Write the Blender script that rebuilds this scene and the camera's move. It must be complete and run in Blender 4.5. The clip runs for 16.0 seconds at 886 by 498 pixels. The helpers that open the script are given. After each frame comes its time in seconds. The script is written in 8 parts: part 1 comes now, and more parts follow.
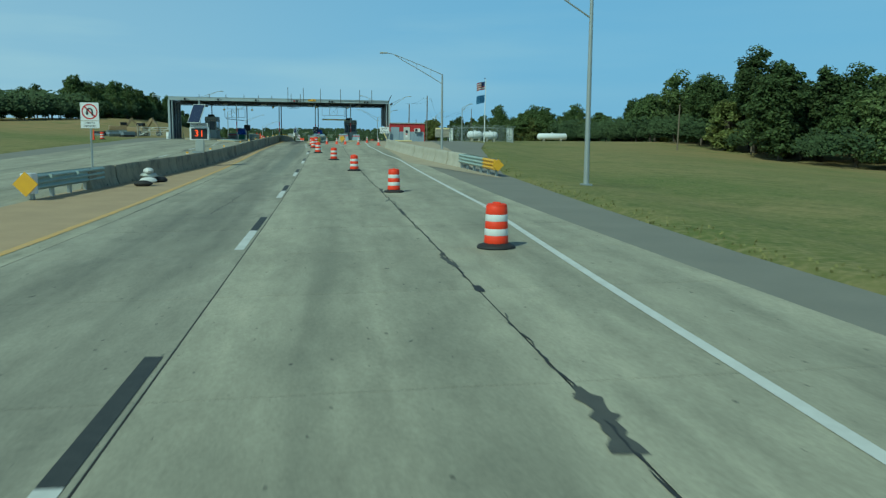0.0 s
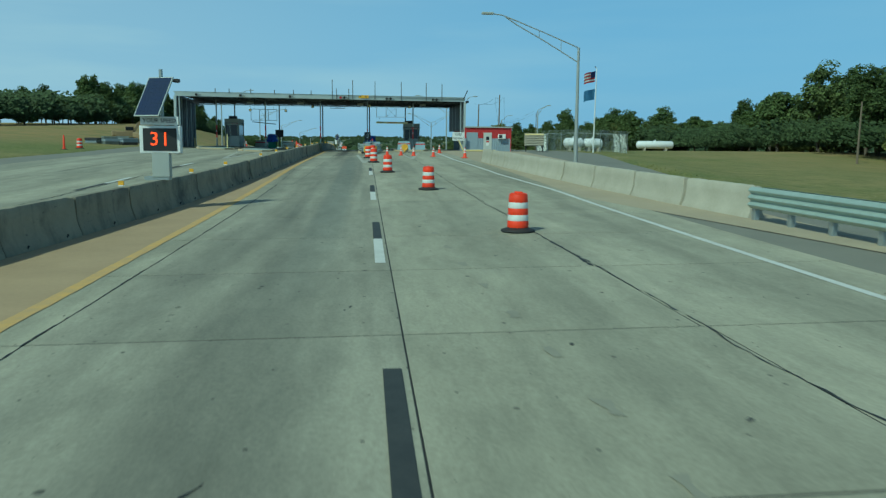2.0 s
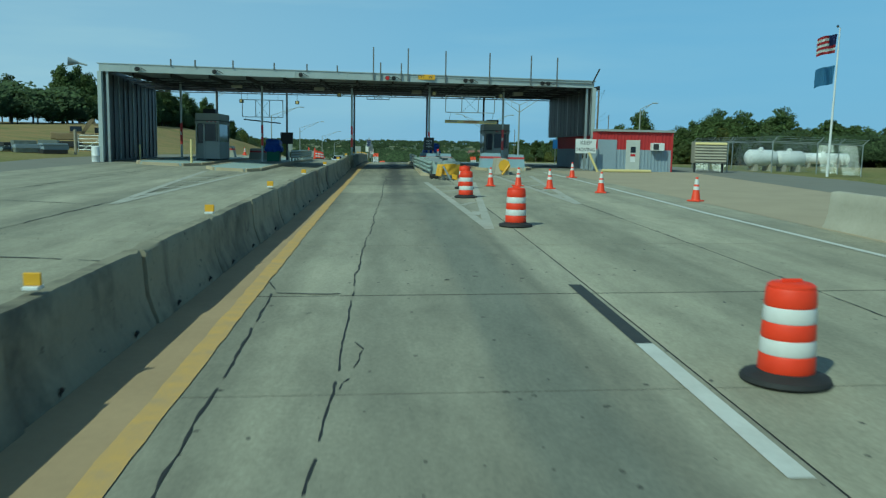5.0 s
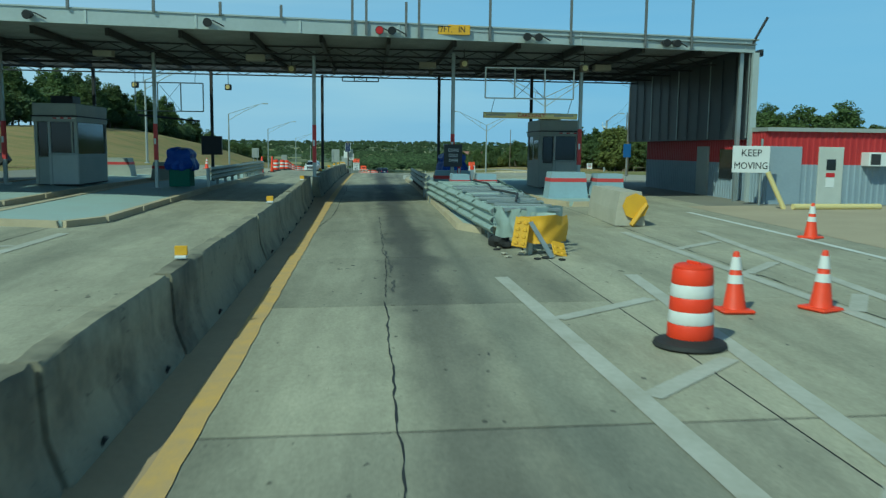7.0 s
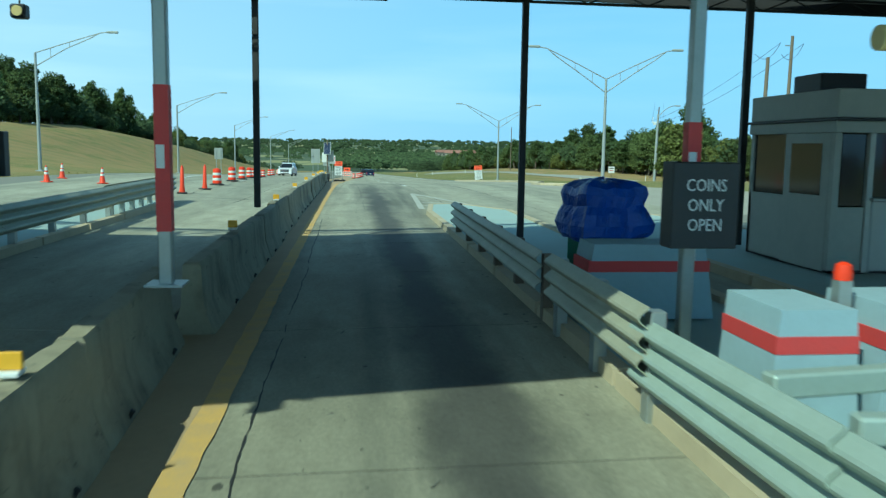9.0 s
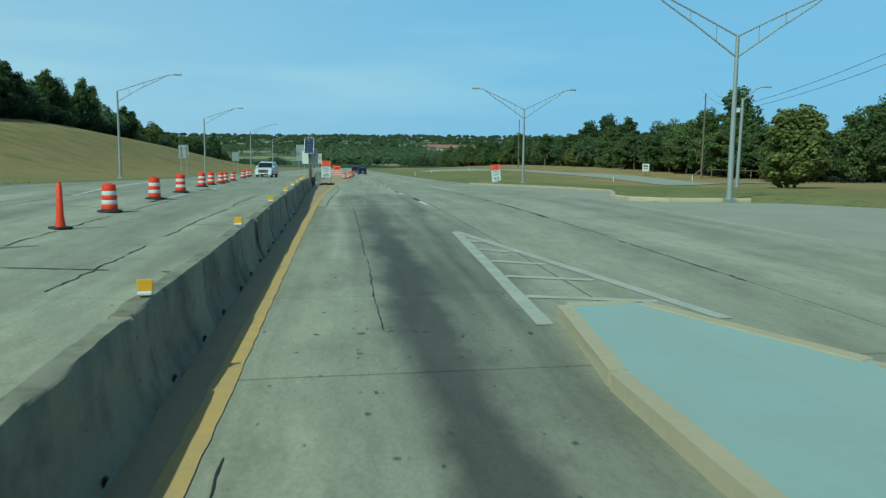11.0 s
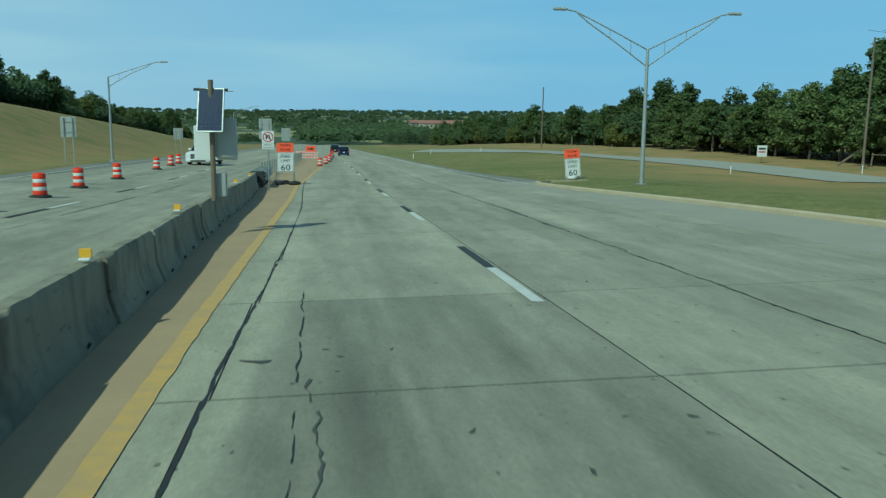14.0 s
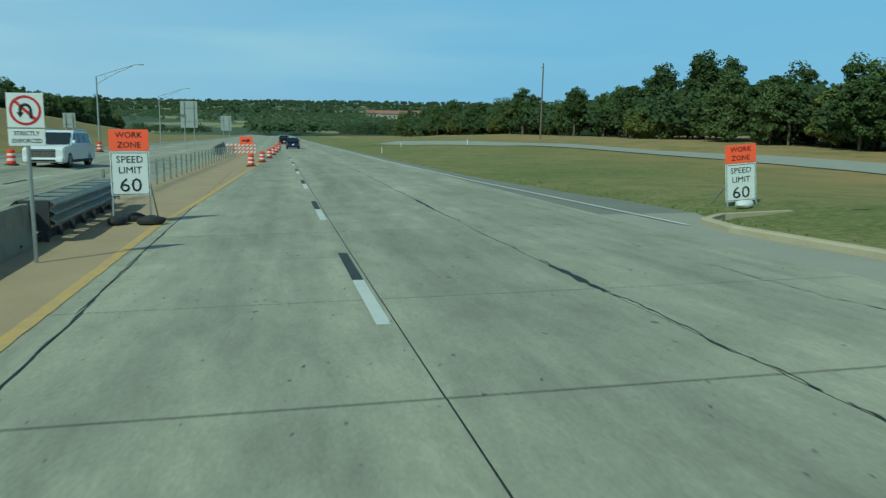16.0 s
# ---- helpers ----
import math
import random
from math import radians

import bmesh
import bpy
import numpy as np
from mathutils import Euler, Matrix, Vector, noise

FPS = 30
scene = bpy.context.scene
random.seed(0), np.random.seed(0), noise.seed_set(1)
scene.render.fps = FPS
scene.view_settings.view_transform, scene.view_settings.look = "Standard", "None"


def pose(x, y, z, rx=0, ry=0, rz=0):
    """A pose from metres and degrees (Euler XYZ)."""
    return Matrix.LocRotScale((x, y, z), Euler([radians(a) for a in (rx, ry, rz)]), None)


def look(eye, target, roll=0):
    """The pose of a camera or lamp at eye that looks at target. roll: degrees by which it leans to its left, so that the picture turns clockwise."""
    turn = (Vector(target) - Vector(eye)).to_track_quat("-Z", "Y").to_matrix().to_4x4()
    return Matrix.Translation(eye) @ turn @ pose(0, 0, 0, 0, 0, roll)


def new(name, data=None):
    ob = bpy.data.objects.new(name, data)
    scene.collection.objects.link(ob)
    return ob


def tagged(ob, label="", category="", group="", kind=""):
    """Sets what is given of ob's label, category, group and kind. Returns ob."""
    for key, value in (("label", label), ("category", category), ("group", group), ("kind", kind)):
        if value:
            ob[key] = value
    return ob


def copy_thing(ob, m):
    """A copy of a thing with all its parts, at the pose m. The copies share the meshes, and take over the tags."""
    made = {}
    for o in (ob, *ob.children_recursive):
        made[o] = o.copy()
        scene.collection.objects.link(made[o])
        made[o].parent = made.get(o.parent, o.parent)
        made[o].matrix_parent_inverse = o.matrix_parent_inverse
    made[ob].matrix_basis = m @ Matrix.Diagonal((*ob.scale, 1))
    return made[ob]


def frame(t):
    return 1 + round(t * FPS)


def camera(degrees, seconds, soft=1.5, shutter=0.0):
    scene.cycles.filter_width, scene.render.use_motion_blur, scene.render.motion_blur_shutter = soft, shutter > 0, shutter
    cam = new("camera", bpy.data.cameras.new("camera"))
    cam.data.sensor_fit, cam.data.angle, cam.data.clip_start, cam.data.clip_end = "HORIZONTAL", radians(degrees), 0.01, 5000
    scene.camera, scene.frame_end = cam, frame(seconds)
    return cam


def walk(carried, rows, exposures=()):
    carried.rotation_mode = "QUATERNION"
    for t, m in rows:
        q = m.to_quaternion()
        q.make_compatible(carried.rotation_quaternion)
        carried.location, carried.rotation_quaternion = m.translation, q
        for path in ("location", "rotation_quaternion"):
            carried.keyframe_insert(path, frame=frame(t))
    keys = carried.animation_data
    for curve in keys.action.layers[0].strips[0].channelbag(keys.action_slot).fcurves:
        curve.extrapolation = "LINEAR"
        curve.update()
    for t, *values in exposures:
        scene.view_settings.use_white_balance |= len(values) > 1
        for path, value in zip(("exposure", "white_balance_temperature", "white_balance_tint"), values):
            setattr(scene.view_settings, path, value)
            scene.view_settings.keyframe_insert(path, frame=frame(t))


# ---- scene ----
# ---------------- camera and its way ----------------
cam = camera(56.3, 16.0, soft=1.3, shutter=0.15)
ROWS = [
    (0.0, 1.517, -13.524, 2.071, -7.77, -7.75, -0.45),
    (0.5, 1.111, -6.454, 2.052, -7.68, -7.61, -0.51),
    (1.0, 0.684, 0.376, 2.038, -7.04, -7.39, -0.50),
    (1.5, 0.244, 6.665, 2.042, -5.98, -7.43, -0.29),
    (2.0, -0.369, 12.944, 2.068, -5.29, -7.24, -0.51),
    (2.5, -0.952, 19.012, 2.109, -4.73, -7.08, -0.63),
    (3.0, -1.360, 25.039, 2.167, -4.23, -7.08, -0.95),
    (3.5, -1.818, 30.819, 2.237, -4.07, -7.00, -1.09),
    (4.0, -2.131, 36.011, 2.317, -3.91, -6.94, -0.99),
    (4.5, -2.451, 40.853, 2.413, -3.80, -6.89, -1.00),
    (5.0, -2.580, 45.978, 2.537, -3.71, -6.96, -1.04),
    (5.2, -2.670, 48.029, 2.589, -3.77, -6.91, -0.91),
    (7.3, -3.026, 71.351, 3.031, -5.20, -6.89, -0.79),
    (7.5, -3.059, 73.465, 3.058, -5.25, -6.84, -0.90),
    (8.0, -3.123, 78.659, 3.118, -5.68, -6.88, -1.05),
    (8.5, -3.200, 83.749, 3.174, -6.04, -6.91, -0.95),
    (9.0, -3.200, 88.822, 3.230, -6.21, -7.00, -0.81),
    (9.2, -3.262, 90.870, 3.249, -6.40, -7.05, -0.61),
    (11.3, -3.213, 109.426, 3.288, -7.00, -7.53, -0.54),
    (11.5, -3.161, 111.554, 3.277, -7.08, -7.71, -0.57),
    (12.0, -3.106, 117.085, 3.234, -7.30, -7.85, -0.40),
    (12.5, -3.056, 122.639, 3.174, -7.55, -8.08, -0.15),
    (13.0, -2.948, 127.982, 3.104, -7.62, -8.39, -0.24),
    (13.5, -2.851, 133.864, 3.005, -7.87, -8.63, -0.38),
    (14.0, -2.811, 139.808, 2.872, -8.29, -9.00, -0.53),
    (14.5, -2.616, 145.922, 2.696, -8.81, -9.08, -0.59),
    (15.0, -2.177, 152.351, 2.477, -9.42, -9.42, -0.92),
    (15.5, -1.735, 158.860, 2.242, -10.29, -9.54, -0.97),
    (16.0, -1.239, 165.386, 2.000, -11.25, -9.57, -0.74),
]
walk(cam, [(t, pose(x, y, z, 90 + pitch, roll, yaw)) for t, x, y, z, yaw, pitch, roll in ROWS],
     exposures=[(t, e, 5660, -29) for t, e in ((0.0, 0.04), (5.2, 0.06), (7.3, 0.16), (7.6, 0.2), (8.0, 0.44), (8.3, 0.54), (9.0, 0.72), (9.4, 0.68), (11.2, 0.22), (16.0, 0.12))])

# ---------------- world, sun ----------------
SUN_EL, SUN_AZ = 44.5, 222.0      # elevation; bearing from +y, clockwise seen from above
world = bpy.data.worlds.new("world")
scene.world = world
world.use_nodes = True
wn, wl = world.node_tree.nodes, world.node_tree.links
sky = wn.new("ShaderNodeTexSky")
sky.sky_type, sky.sun_disc = "NISHITA", False
sky.sun_elevation, sky.sun_rotation = radians(SUN_EL), radians(SUN_AZ)
sky.air_density, sky.dust_density, sky.ozone_density = 1.0, 0.25, 3.0
# thin streaky haze cloud
tc = wn.new("ShaderNodeTexCoord")
mp = wn.new("ShaderNodeMapping")
mp.inputs["Scale"].default_value = (1.2, 1.2, 9.0)
mp.inputs["Rotation"].default_value = (0.0, 0.12, 0.4)
nz = wn.new("ShaderNodeTexNoise")
nz.inputs["Scale"].default_value, nz.inputs["Detail"].default_value = 1.6, 5.0
rp = wn.new("ShaderNodeValToRGB")
rp.color_ramp.elements[0].position, rp.color_ramp.elements[0].color = 0.47, (0, 0, 0, 1)
rp.color_ramp.elements[1].position, rp.color_ramp.elements[1].color = 0.75, (0.42, 0.42, 0.42, 1)
mx = wn.new("ShaderNodeMix")
mx.data_type = "RGBA"
mx.inputs["B"].default_value = (5.8, 6.7, 7.9, 1)
bg = wn["Background"]
bg.inputs["Strength"].default_value = 0.085
wl.new(tc.outputs["Generated"], mp.inputs["Vector"])
wl.new(mp.outputs["Vector"], nz.inputs["Vector"])
wl.new(nz.outputs["Fac"], rp.inputs["Fac"])
# pale haze low over the horizon
sz = wn.new("ShaderNodeSeparateXYZ")
hr = wn.new("ShaderNodeMapRange")
hr.interpolation_type = "SMOOTHSTEP"
hr.inputs["From Min"].default_value, hr.inputs["From Max"].default_value = 0.6, 0.0
hr.inputs["To Max"].default_value = 0.9
hz = wn.new("ShaderNodeMix")
hz.data_type = "RGBA"
# paler to the left of the road, deep blue to the right
sc_ = wn.new("ShaderNodeMix")
sc_.data_type = "RGBA"
sc_.inputs["A"].default_value = (4.0, 5.3, 7.7, 1)
sc_.inputs["B"].default_value = (2.5, 4.4, 7.6, 1)
wl.new(sc_.outputs["Result"], hz.inputs["B"])
wl.new(tc.outputs["Generated"], sz.inputs[0])
wl.new(sz.outputs["Z"], hr.inputs["Value"])
# more cloud to the left of the road
cx = wn.new("ShaderNodeMapRange")
cx.inputs["From Min"].default_value, cx.inputs["From Max"].default_value = -0.5, 0.45
cx.inputs["To Min"].default_value, cx.inputs["To Max"].default_value = 1.9, 0.25
cm = wn.new("ShaderNodeMath")
cm.operation = "MULTIPLY"
wl.new(sz.outputs["X"], cx.inputs["Value"])
wl.new(cx.outputs["Result"], cm.inputs[0])
wl.new(rp.outputs["Color"], cm.inputs[1])
wl.new(cm.outputs[0], mx.inputs["Factor"])
hx = wn.new("ShaderNodeMapRange")
hx.interpolation_type = "SMOOTHSTEP"
hx.inputs["From Min"].default_value, hx.inputs["From Max"].default_value = -0.4, 0.3
wl.new(sz.outputs["X"], hx.inputs["Value"])
wl.new(hx.outputs["Result"], sc_.inputs["Factor"])
wl.new(hr.outputs["Result"], hz.inputs["Factor"])
wl.new(sky.outputs["Color"], hz.inputs["A"])
wl.new(hz.outputs["Result"], mx.inputs["A"])
wl.new(mx.outputs["Result"], bg.inputs["Color"])

sun_data = bpy.data.lights.new("sun", "SUN")
sun_data.energy, sun_data.angle, sun_data.color = 2.6, radians(0.6), (1.0, 0.95, 0.87)
sun = new("sun", sun_data)
saz = radians(SUN_AZ)
sun_from = Vector((math.sin(saz) * math.cos(radians(SUN_EL)), math.cos(saz) * math.cos(radians(SUN_EL)), math.sin(radians(SUN_EL))))
sun.matrix_world = look(sun_from * 100, (0, 0, 0))


# ---------------- materials ----------------
def mat(name, base, other=None, rough=0.8, scale=3.0, fine=40.0, bump=0.15, metal=0.0, mix=0.6, stretch=(1, 1, 1), space="Object", spread=0.0, depth=0.02, fleck=None):
    """A surface: two colours mixed by coarse and fine noise, with fine relief. spread: brightness varied from object to object."""
    m = bpy.data.materials.new(name)
    m.use_nodes = True
    n, l = m.node_tree.nodes, m.node_tree.links
    p = n["Principled BSDF"]
    p.inputs["Roughness"].default_value, p.inputs["Metallic"].default_value = rough, metal
    co = n.new("ShaderNodeTexCoord")
    vec = co.outputs["Object"]
    if space == "World":
        vec = n.new("ShaderNodeNewGeometry").outputs["Position"]
    ma = n.new("ShaderNodeMapping")
    ma.inputs["Scale"].default_value = stretch
    l.new(vec, ma.inputs["Vector"])
    a, b = n.new("ShaderNodeTexNoise"), n.new("ShaderNodeTexNoise")
    a.inputs["Scale"].default_value, a.inputs["Detail"].default_value = scale, 6.0
    b.inputs["Scale"].default_value, b.inputs["Detail"].default_value = fine, 4.0
    l.new(ma.outputs["Vector"], a.inputs["Vector"])
    l.new(ma.outputs["Vector"], b.inputs["Vector"])
    r = n.new("ShaderNodeValToRGB")
    r.color_ramp.elements[0].position, r.color_ramp.elements[1].position = 0.3, 0.72
    add = n.new("ShaderNodeMath")
    add.operation = "MULTIPLY_ADD"
    add.inputs[1].default_value = 0.35
    l.new(b.outputs["Fac"], add.inputs[0])
    half = n.new("ShaderNodeMath")
    half.operation = "MULTIPLY"
    half.inputs[1].default_value = 0.68
    l.new(a.outputs["Fac"], half.inputs[0])
    l.new(half.outputs[0], add.inputs[2])
    l.new(add.outputs[0], r.inputs["Fac"])
    other = other or tuple(c * 0.72 for c in base)
    r.color_ramp.elements[0].color = (*(base[i] * (1 - mix) + other[i] * mix for i in range(3)), 1)
    r.color_ramp.elements[1].color = (*base, 1)
    out = r.outputs["Color"]
    if spread:
        oi = n.new("ShaderNodeObjectInfo")
        hv = n.new("ShaderNodeHueSaturation")
        mr = n.new("ShaderNodeMapRange")
        mr.inputs["To Min"].default_value, mr.inputs["To Max"].default_value = 1 - spread, 1 + spread
        l.new(oi.outputs["Random"], mr.inputs["Value"])
        l.new(mr.outputs["Result"], hv.inputs["Value"])
        l.new(out, hv.inputs["Color"])
        out = hv.outputs["Color"]
    l.new(out, p.inputs["Base Color"])
    if bump:
        bu = n.new("ShaderNodeBump")
        bu.inputs["Strength"].default_value, bu.inputs["Distance"].default_value = bump, depth
        l.new(b.outputs["Fac"], bu.inputs["Height"])
        l.new(bu.outputs["Normal"], p.inputs["Normal"])
    return m


def leafy(name, base, other, spread=0.25):
    m = mat(name, base, other, rough=0.7, scale=0.35, fine=3.0, bump=0.0, mix=1.0, spread=spread)
    n, l = m.node_tree.nodes, m.node_tree.links
    g = n.new("ShaderNodeNewGeometry")
    hv = n.new("ShaderNodeHueSaturation")
    mr = n.new("ShaderNodeMapRange")
    mr.inputs["To Min"].default_value, mr.inputs["To Max"].default_value = 0.6, 1.45
    l.new(g.outputs["Random Per Island"], mr.inputs["Value"])
    l.new(mr.outputs["Result"], hv.inputs["Value"])
    p = n["Principled BSDF"]
    src = p.inputs["Base Color"].links[0].from_socket
    l.new(src, hv.inputs["Color"])
    l.new(hv.outputs["Color"], p.inputs["Base Color"])
    p.inputs["Specular IOR Level"].default_value = 0.25
    # light passing through the leaves
    tl = n.new("ShaderNodeBsdfTranslucent")
    ms = n.new("ShaderNodeMixShader")
    ms.inputs[0].default_value = 0.4
    l.new(hv.outputs["Color"], tl.inputs["Color"])
    l.new(p.outputs[0], ms.inputs[1])
    l.new(tl.outputs[0], ms.inputs[2])
    l.new(ms.outputs[0], n["Material Output"].inputs["Surface"])
    return m


TRACK = (-1.67, -0.96)      # edges of the dark wheel track, across the road


def concrete_road(name, base, other, dark, pits=0.5, wear=0.6):
    """Worn slab concrete: mottled, with dirt along the wheel tracks and the lane's middle."""
    m = mat(name, base, other, rough=0.85, scale=0.5, fine=9.0, bump=0.12, mix=0.8, space="World", stretch=(1.0, 0.35, 1.0), spread=0.05, depth=0.01)
    n, l = m.node_tree.nodes, m.node_tree.links
    p = n["Principled BSDF"]
    src = p.inputs["Base Color"].links[0].from_socket
    g = n.new("ShaderNodeNewGeometry")
    se = n.new("ShaderNodeSeparateXYZ")
    l.new(g.outputs["Position"], se.inputs[0])
    # streaks along the road
    ma = n.new("ShaderNodeMapping")
    ma.inputs["Scale"].default_value = (1.1, 0.05, 0.2)
    l.new(g.outputs["Position"], ma.inputs["Vector"])
    s = n.new("ShaderNodeTexNoise")
    s.inputs["Scale"].default_value, s.inputs["Detail"].default_value = 1.0, 2.5
    s.inputs["Distortion"].default_value = 0.6
    l.new(ma.outputs["Vector"], s.inputs["Vector"])
    rr = n.new("ShaderNodeValToRGB")
    rr.color_ramp.elements[0].position, rr.color_ramp.elements[1].position = 0.40, 0.85
    l.new(s.outputs["Fac"], rr.inputs["Fac"])
    # lane-middle band: distance from the lane's middle, lanes of 3.6 m
    ml = n.new("ShaderNodeMath"); ml.operation = "MULTIPLY_ADD"; ml.inputs[1].default_value = 1 / 3.62; ml.inputs[2].default_value = 10.0
    fr = n.new("ShaderNodeMath"); fr.operation = "FRACT"
    su = n.new("ShaderNodeMath"); su.operation = "SUBTRACT"; su.inputs[1].default_value = 0.5
    ab = n.new("ShaderNodeMath"); ab.operation = "ABSOLUTE"
    mr = n.new("ShaderNodeMapRange"); mr.interpolation_type = "SMOOTHSTEP"
    mr.inputs["From Min"].default_value, mr.inputs["From Max"].default_value = 0.5, 0.2
    l.new(se.outputs["X"], ml.inputs[0]); l.new(ml.outputs[0], fr.inputs[0]); l.new(fr.outputs[0], su.inputs[0]); l.new(su.outputs[0], ab.inputs[0]); l.new(ab.outputs[0], mr.inputs["Value"])
    mm = n.new("ShaderNodeMath"); mm.operation = "MULTIPLY_ADD"; mm.inputs[1].default_value = 0.35
    l.new(mr.outputs["Result"], mm.inputs[0]); l.new(rr.outputs["Color"], mm.inputs[2])
    k = n.new("ShaderNodeMath"); k.operation = "MULTIPLY"; k.inputs[1].default_value = wear
    k.use_clamp = True
    l.new(mm.outputs[0], k.inputs[0])
    mi = n.new("ShaderNodeMix"); mi.data_type = "RGBA"
    l.new(k.outputs[0], mi.inputs["Factor"]); l.new(src, mi.inputs["A"]); mi.inputs["B"].default_value = (*dark, 1)
    # small spalls and specks
    v = n.new("ShaderNodeTexVoronoi"); v.inputs["Scale"].default_value = 2.3; v.inputs["Randomness"].default_value = 1.0
    l.new(g.outputs["Position"], v.inputs["Vector"])
    vr = n.new("ShaderNodeMapRange"); vr.inputs["From Min"].default_value, vr.inputs["From Max"].default_value = 0.045, 0.025
    l.new(v.outputs["Distance"], vr.inputs["Value"])
    m2 = n.new("ShaderNodeMix"); m2.data_type = "RGBA"; m2.inputs["B"].default_value = (0.09, 0.085, 0.07, 1)
    vk = n.new("ShaderNodeMath"); vk.operation = "MULTIPLY"; vk.inputs[1].default_value = 0.75
    l.new(vr.outputs["Result"], vk.inputs[0]); l.new(vk.outputs[0], m2.inputs["Factor"])
    # broad water stains and patches of dirt
    st = n.new("ShaderNodeTexNoise"); st.inputs["Scale"].default_value = 1.0; st.inputs["Detail"].default_value = 7.0; st.inputs["Roughness"].default_value = 0.65
    sm = n.new("ShaderNodeMapping"); sm.inputs["Scale"].default_value = (0.9, 0.45, 1.0)
    l.new(g.outputs["Position"], sm.inputs["Vector"]); l.new(sm.outputs["Vector"], st.inputs["Vector"])
    sr = n.new("ShaderNodeMapRange"); sr.inputs["From Min"].default_value, sr.inputs["From Max"].default_value = 0.5, 0.72
    sr.inputs["To Max"].default_value = 0.36
    l.new(st.outputs["Fac"], sr.inputs["Value"])
    m3 = n.new("ShaderNodeMix"); m3.data_type = "RGBA"; m3.inputs["B"].default_value = (*dark, 1)
    l.new(sr.outputs["Result"], m3.inputs["Factor"]); l.new(mi.outputs["Result"], m3.inputs["A"])
    # dark polished wheel track with a clear edge, before the plaza
    bw = n.new("ShaderNodeMath"); bw.operation = "MULTIPLY_ADD"; bw.inputs[1].default_value = 0.22
    bl = n.new("ShaderNodeMapRange"); bl.inputs["From Min"].default_value, bl.inputs["From Max"].default_value = TRACK[0] + 0.03, TRACK[0] + 0.20
    br_ = n.new("ShaderNodeMapRange"); br_.inputs["From Min"].default_value, br_.inputs["From Max"].default_value = TRACK[1] + 0.30, TRACK[1] + 0.05
    by = n.new("ShaderNodeMapRange"); by.inputs["From Min"].default_value, by.inputs["From Max"].default_value = 22.0, 34.0
    by2 = n.new("ShaderNodeMapRange"); by2.inputs["From Min"].default_value, by2.inputs["From Max"].default_value = 92.0, 60.0
    by2.inputs["To Max"].default_value = 0.55
    l.new(s.outputs["Fac"], bw.inputs[0]); l.new(se.outputs["X"], bw.inputs[2])
    l.new(bw.outputs[0], bl.inputs["Value"]); l.new(bw.outputs[0], br_.inputs["Value"]); l.new(se.outputs["Y"], by.inputs["Value"]); l.new(se.outputs["Y"], by2.inputs["Value"])
    fac = bl.outputs["Result"]
    for other_ in (br_, by, by2):
        pm_ = n.new("ShaderNodeMath"); pm_.operation = "MULTIPLY"
        l.new(fac, pm_.inputs[0]); l.new(other_.outputs["Result"], pm_.inputs[1])
        fac = pm_.outputs[0]
    mb = n.new("ShaderNodeMix"); mb.data_type = "RGBA"; mb.inputs["B"].default_value = (0.17, 0.18, 0.145, 1)
    l.new(fac, mb.inputs["Factor"]); l.new(m3.outputs["Result"], mb.inputs["A"])
    # oil dripped along the middle of the toll lane
    ox = n.new("ShaderNodeMath"); ox.operation = "ADD"; ox.inputs[1].default_value = 2.25
    oa = n.new("ShaderNodeMath"); oa.operation = "ABSOLUTE"
    ow = n.new("ShaderNodeMath"); ow.operation = "MULTIPLY_ADD"; ow.inputs[1].default_value = -0.9
    om = n.new("ShaderNodeMapRange"); om.interpolation_type = "SMOOTHSTEP"; om.inputs["From Min"].default_value, om.inputs["From Max"].default_value = 0.12, -0.32
    oy = n.new("ShaderNodeMapRange"); oy.interpolation_type = "SMOOTHSTEP"; oy.inputs["From Min"].default_value, oy.inputs["From Max"].default_value = 44.0, 16.0
    od = n.new("ShaderNodeMath"); od.operation = "SUBTRACT"; od.inputs[1].default_value = 104.0
    ob_ = n.new("ShaderNodeMath"); ob_.operation = "ABSOLUTE"
    l.new(se.outputs["X"], ox.inputs[0]); l.new(ox.outputs[0], oa.inputs[0]); l.new(st.outputs["Fac"], ow.inputs[0]); l.new(oa.outputs[0], ow.inputs[2]); l.new(ow.outputs[0], om.inputs["Value"])
    l.new(se.outputs["Y"], od.inputs[0]); l.new(od.outputs[0], ob_.inputs[0]); l.new(ob_.outputs[0], oy.inputs["Value"])
    ok_ = n.new("ShaderNodeMath"); ok_.operation = "MULTIPLY"
    l.new(om.outputs["Result"], ok_.inputs[0]); l.new(oy.outputs["Result"], ok_.inputs[1])
    o8 = n.new("ShaderNodeMath"); o8.operation = "MULTIPLY"; o8.inputs[1].default_value = 0.85
    l.new(ok_.outputs[0], o8.inputs[0])
    m4 = n.new("ShaderNodeMix"); m4.data_type = "RGBA"; m4.inputs["B"].default_value = (0.055, 0.053, 0.047, 1)
    l.new(o8.outputs[0], m4.inputs["Factor"]); l.new(mb.outputs["Result"], m4.inputs["A"])
    l.new(m4.outputs["Result"], m2.inputs["A"])
    # pits of several sizes, thicker in worn patches
    v2 = n.new("ShaderNodeTexVoronoi"); v2.inputs["Scale"].default_value = 3.4
    v2.inputs["Randomness"].default_value = 1.0
    pm = n.new("ShaderNodeMapping"); pm.inputs["Scale"].default_value = (1.0, 0.8, 1.0)
    l.new(g.outputs["Position"], pm.inputs["Vector"]); l.new(pm.outputs["Vector"], v2.inputs["Vector"])
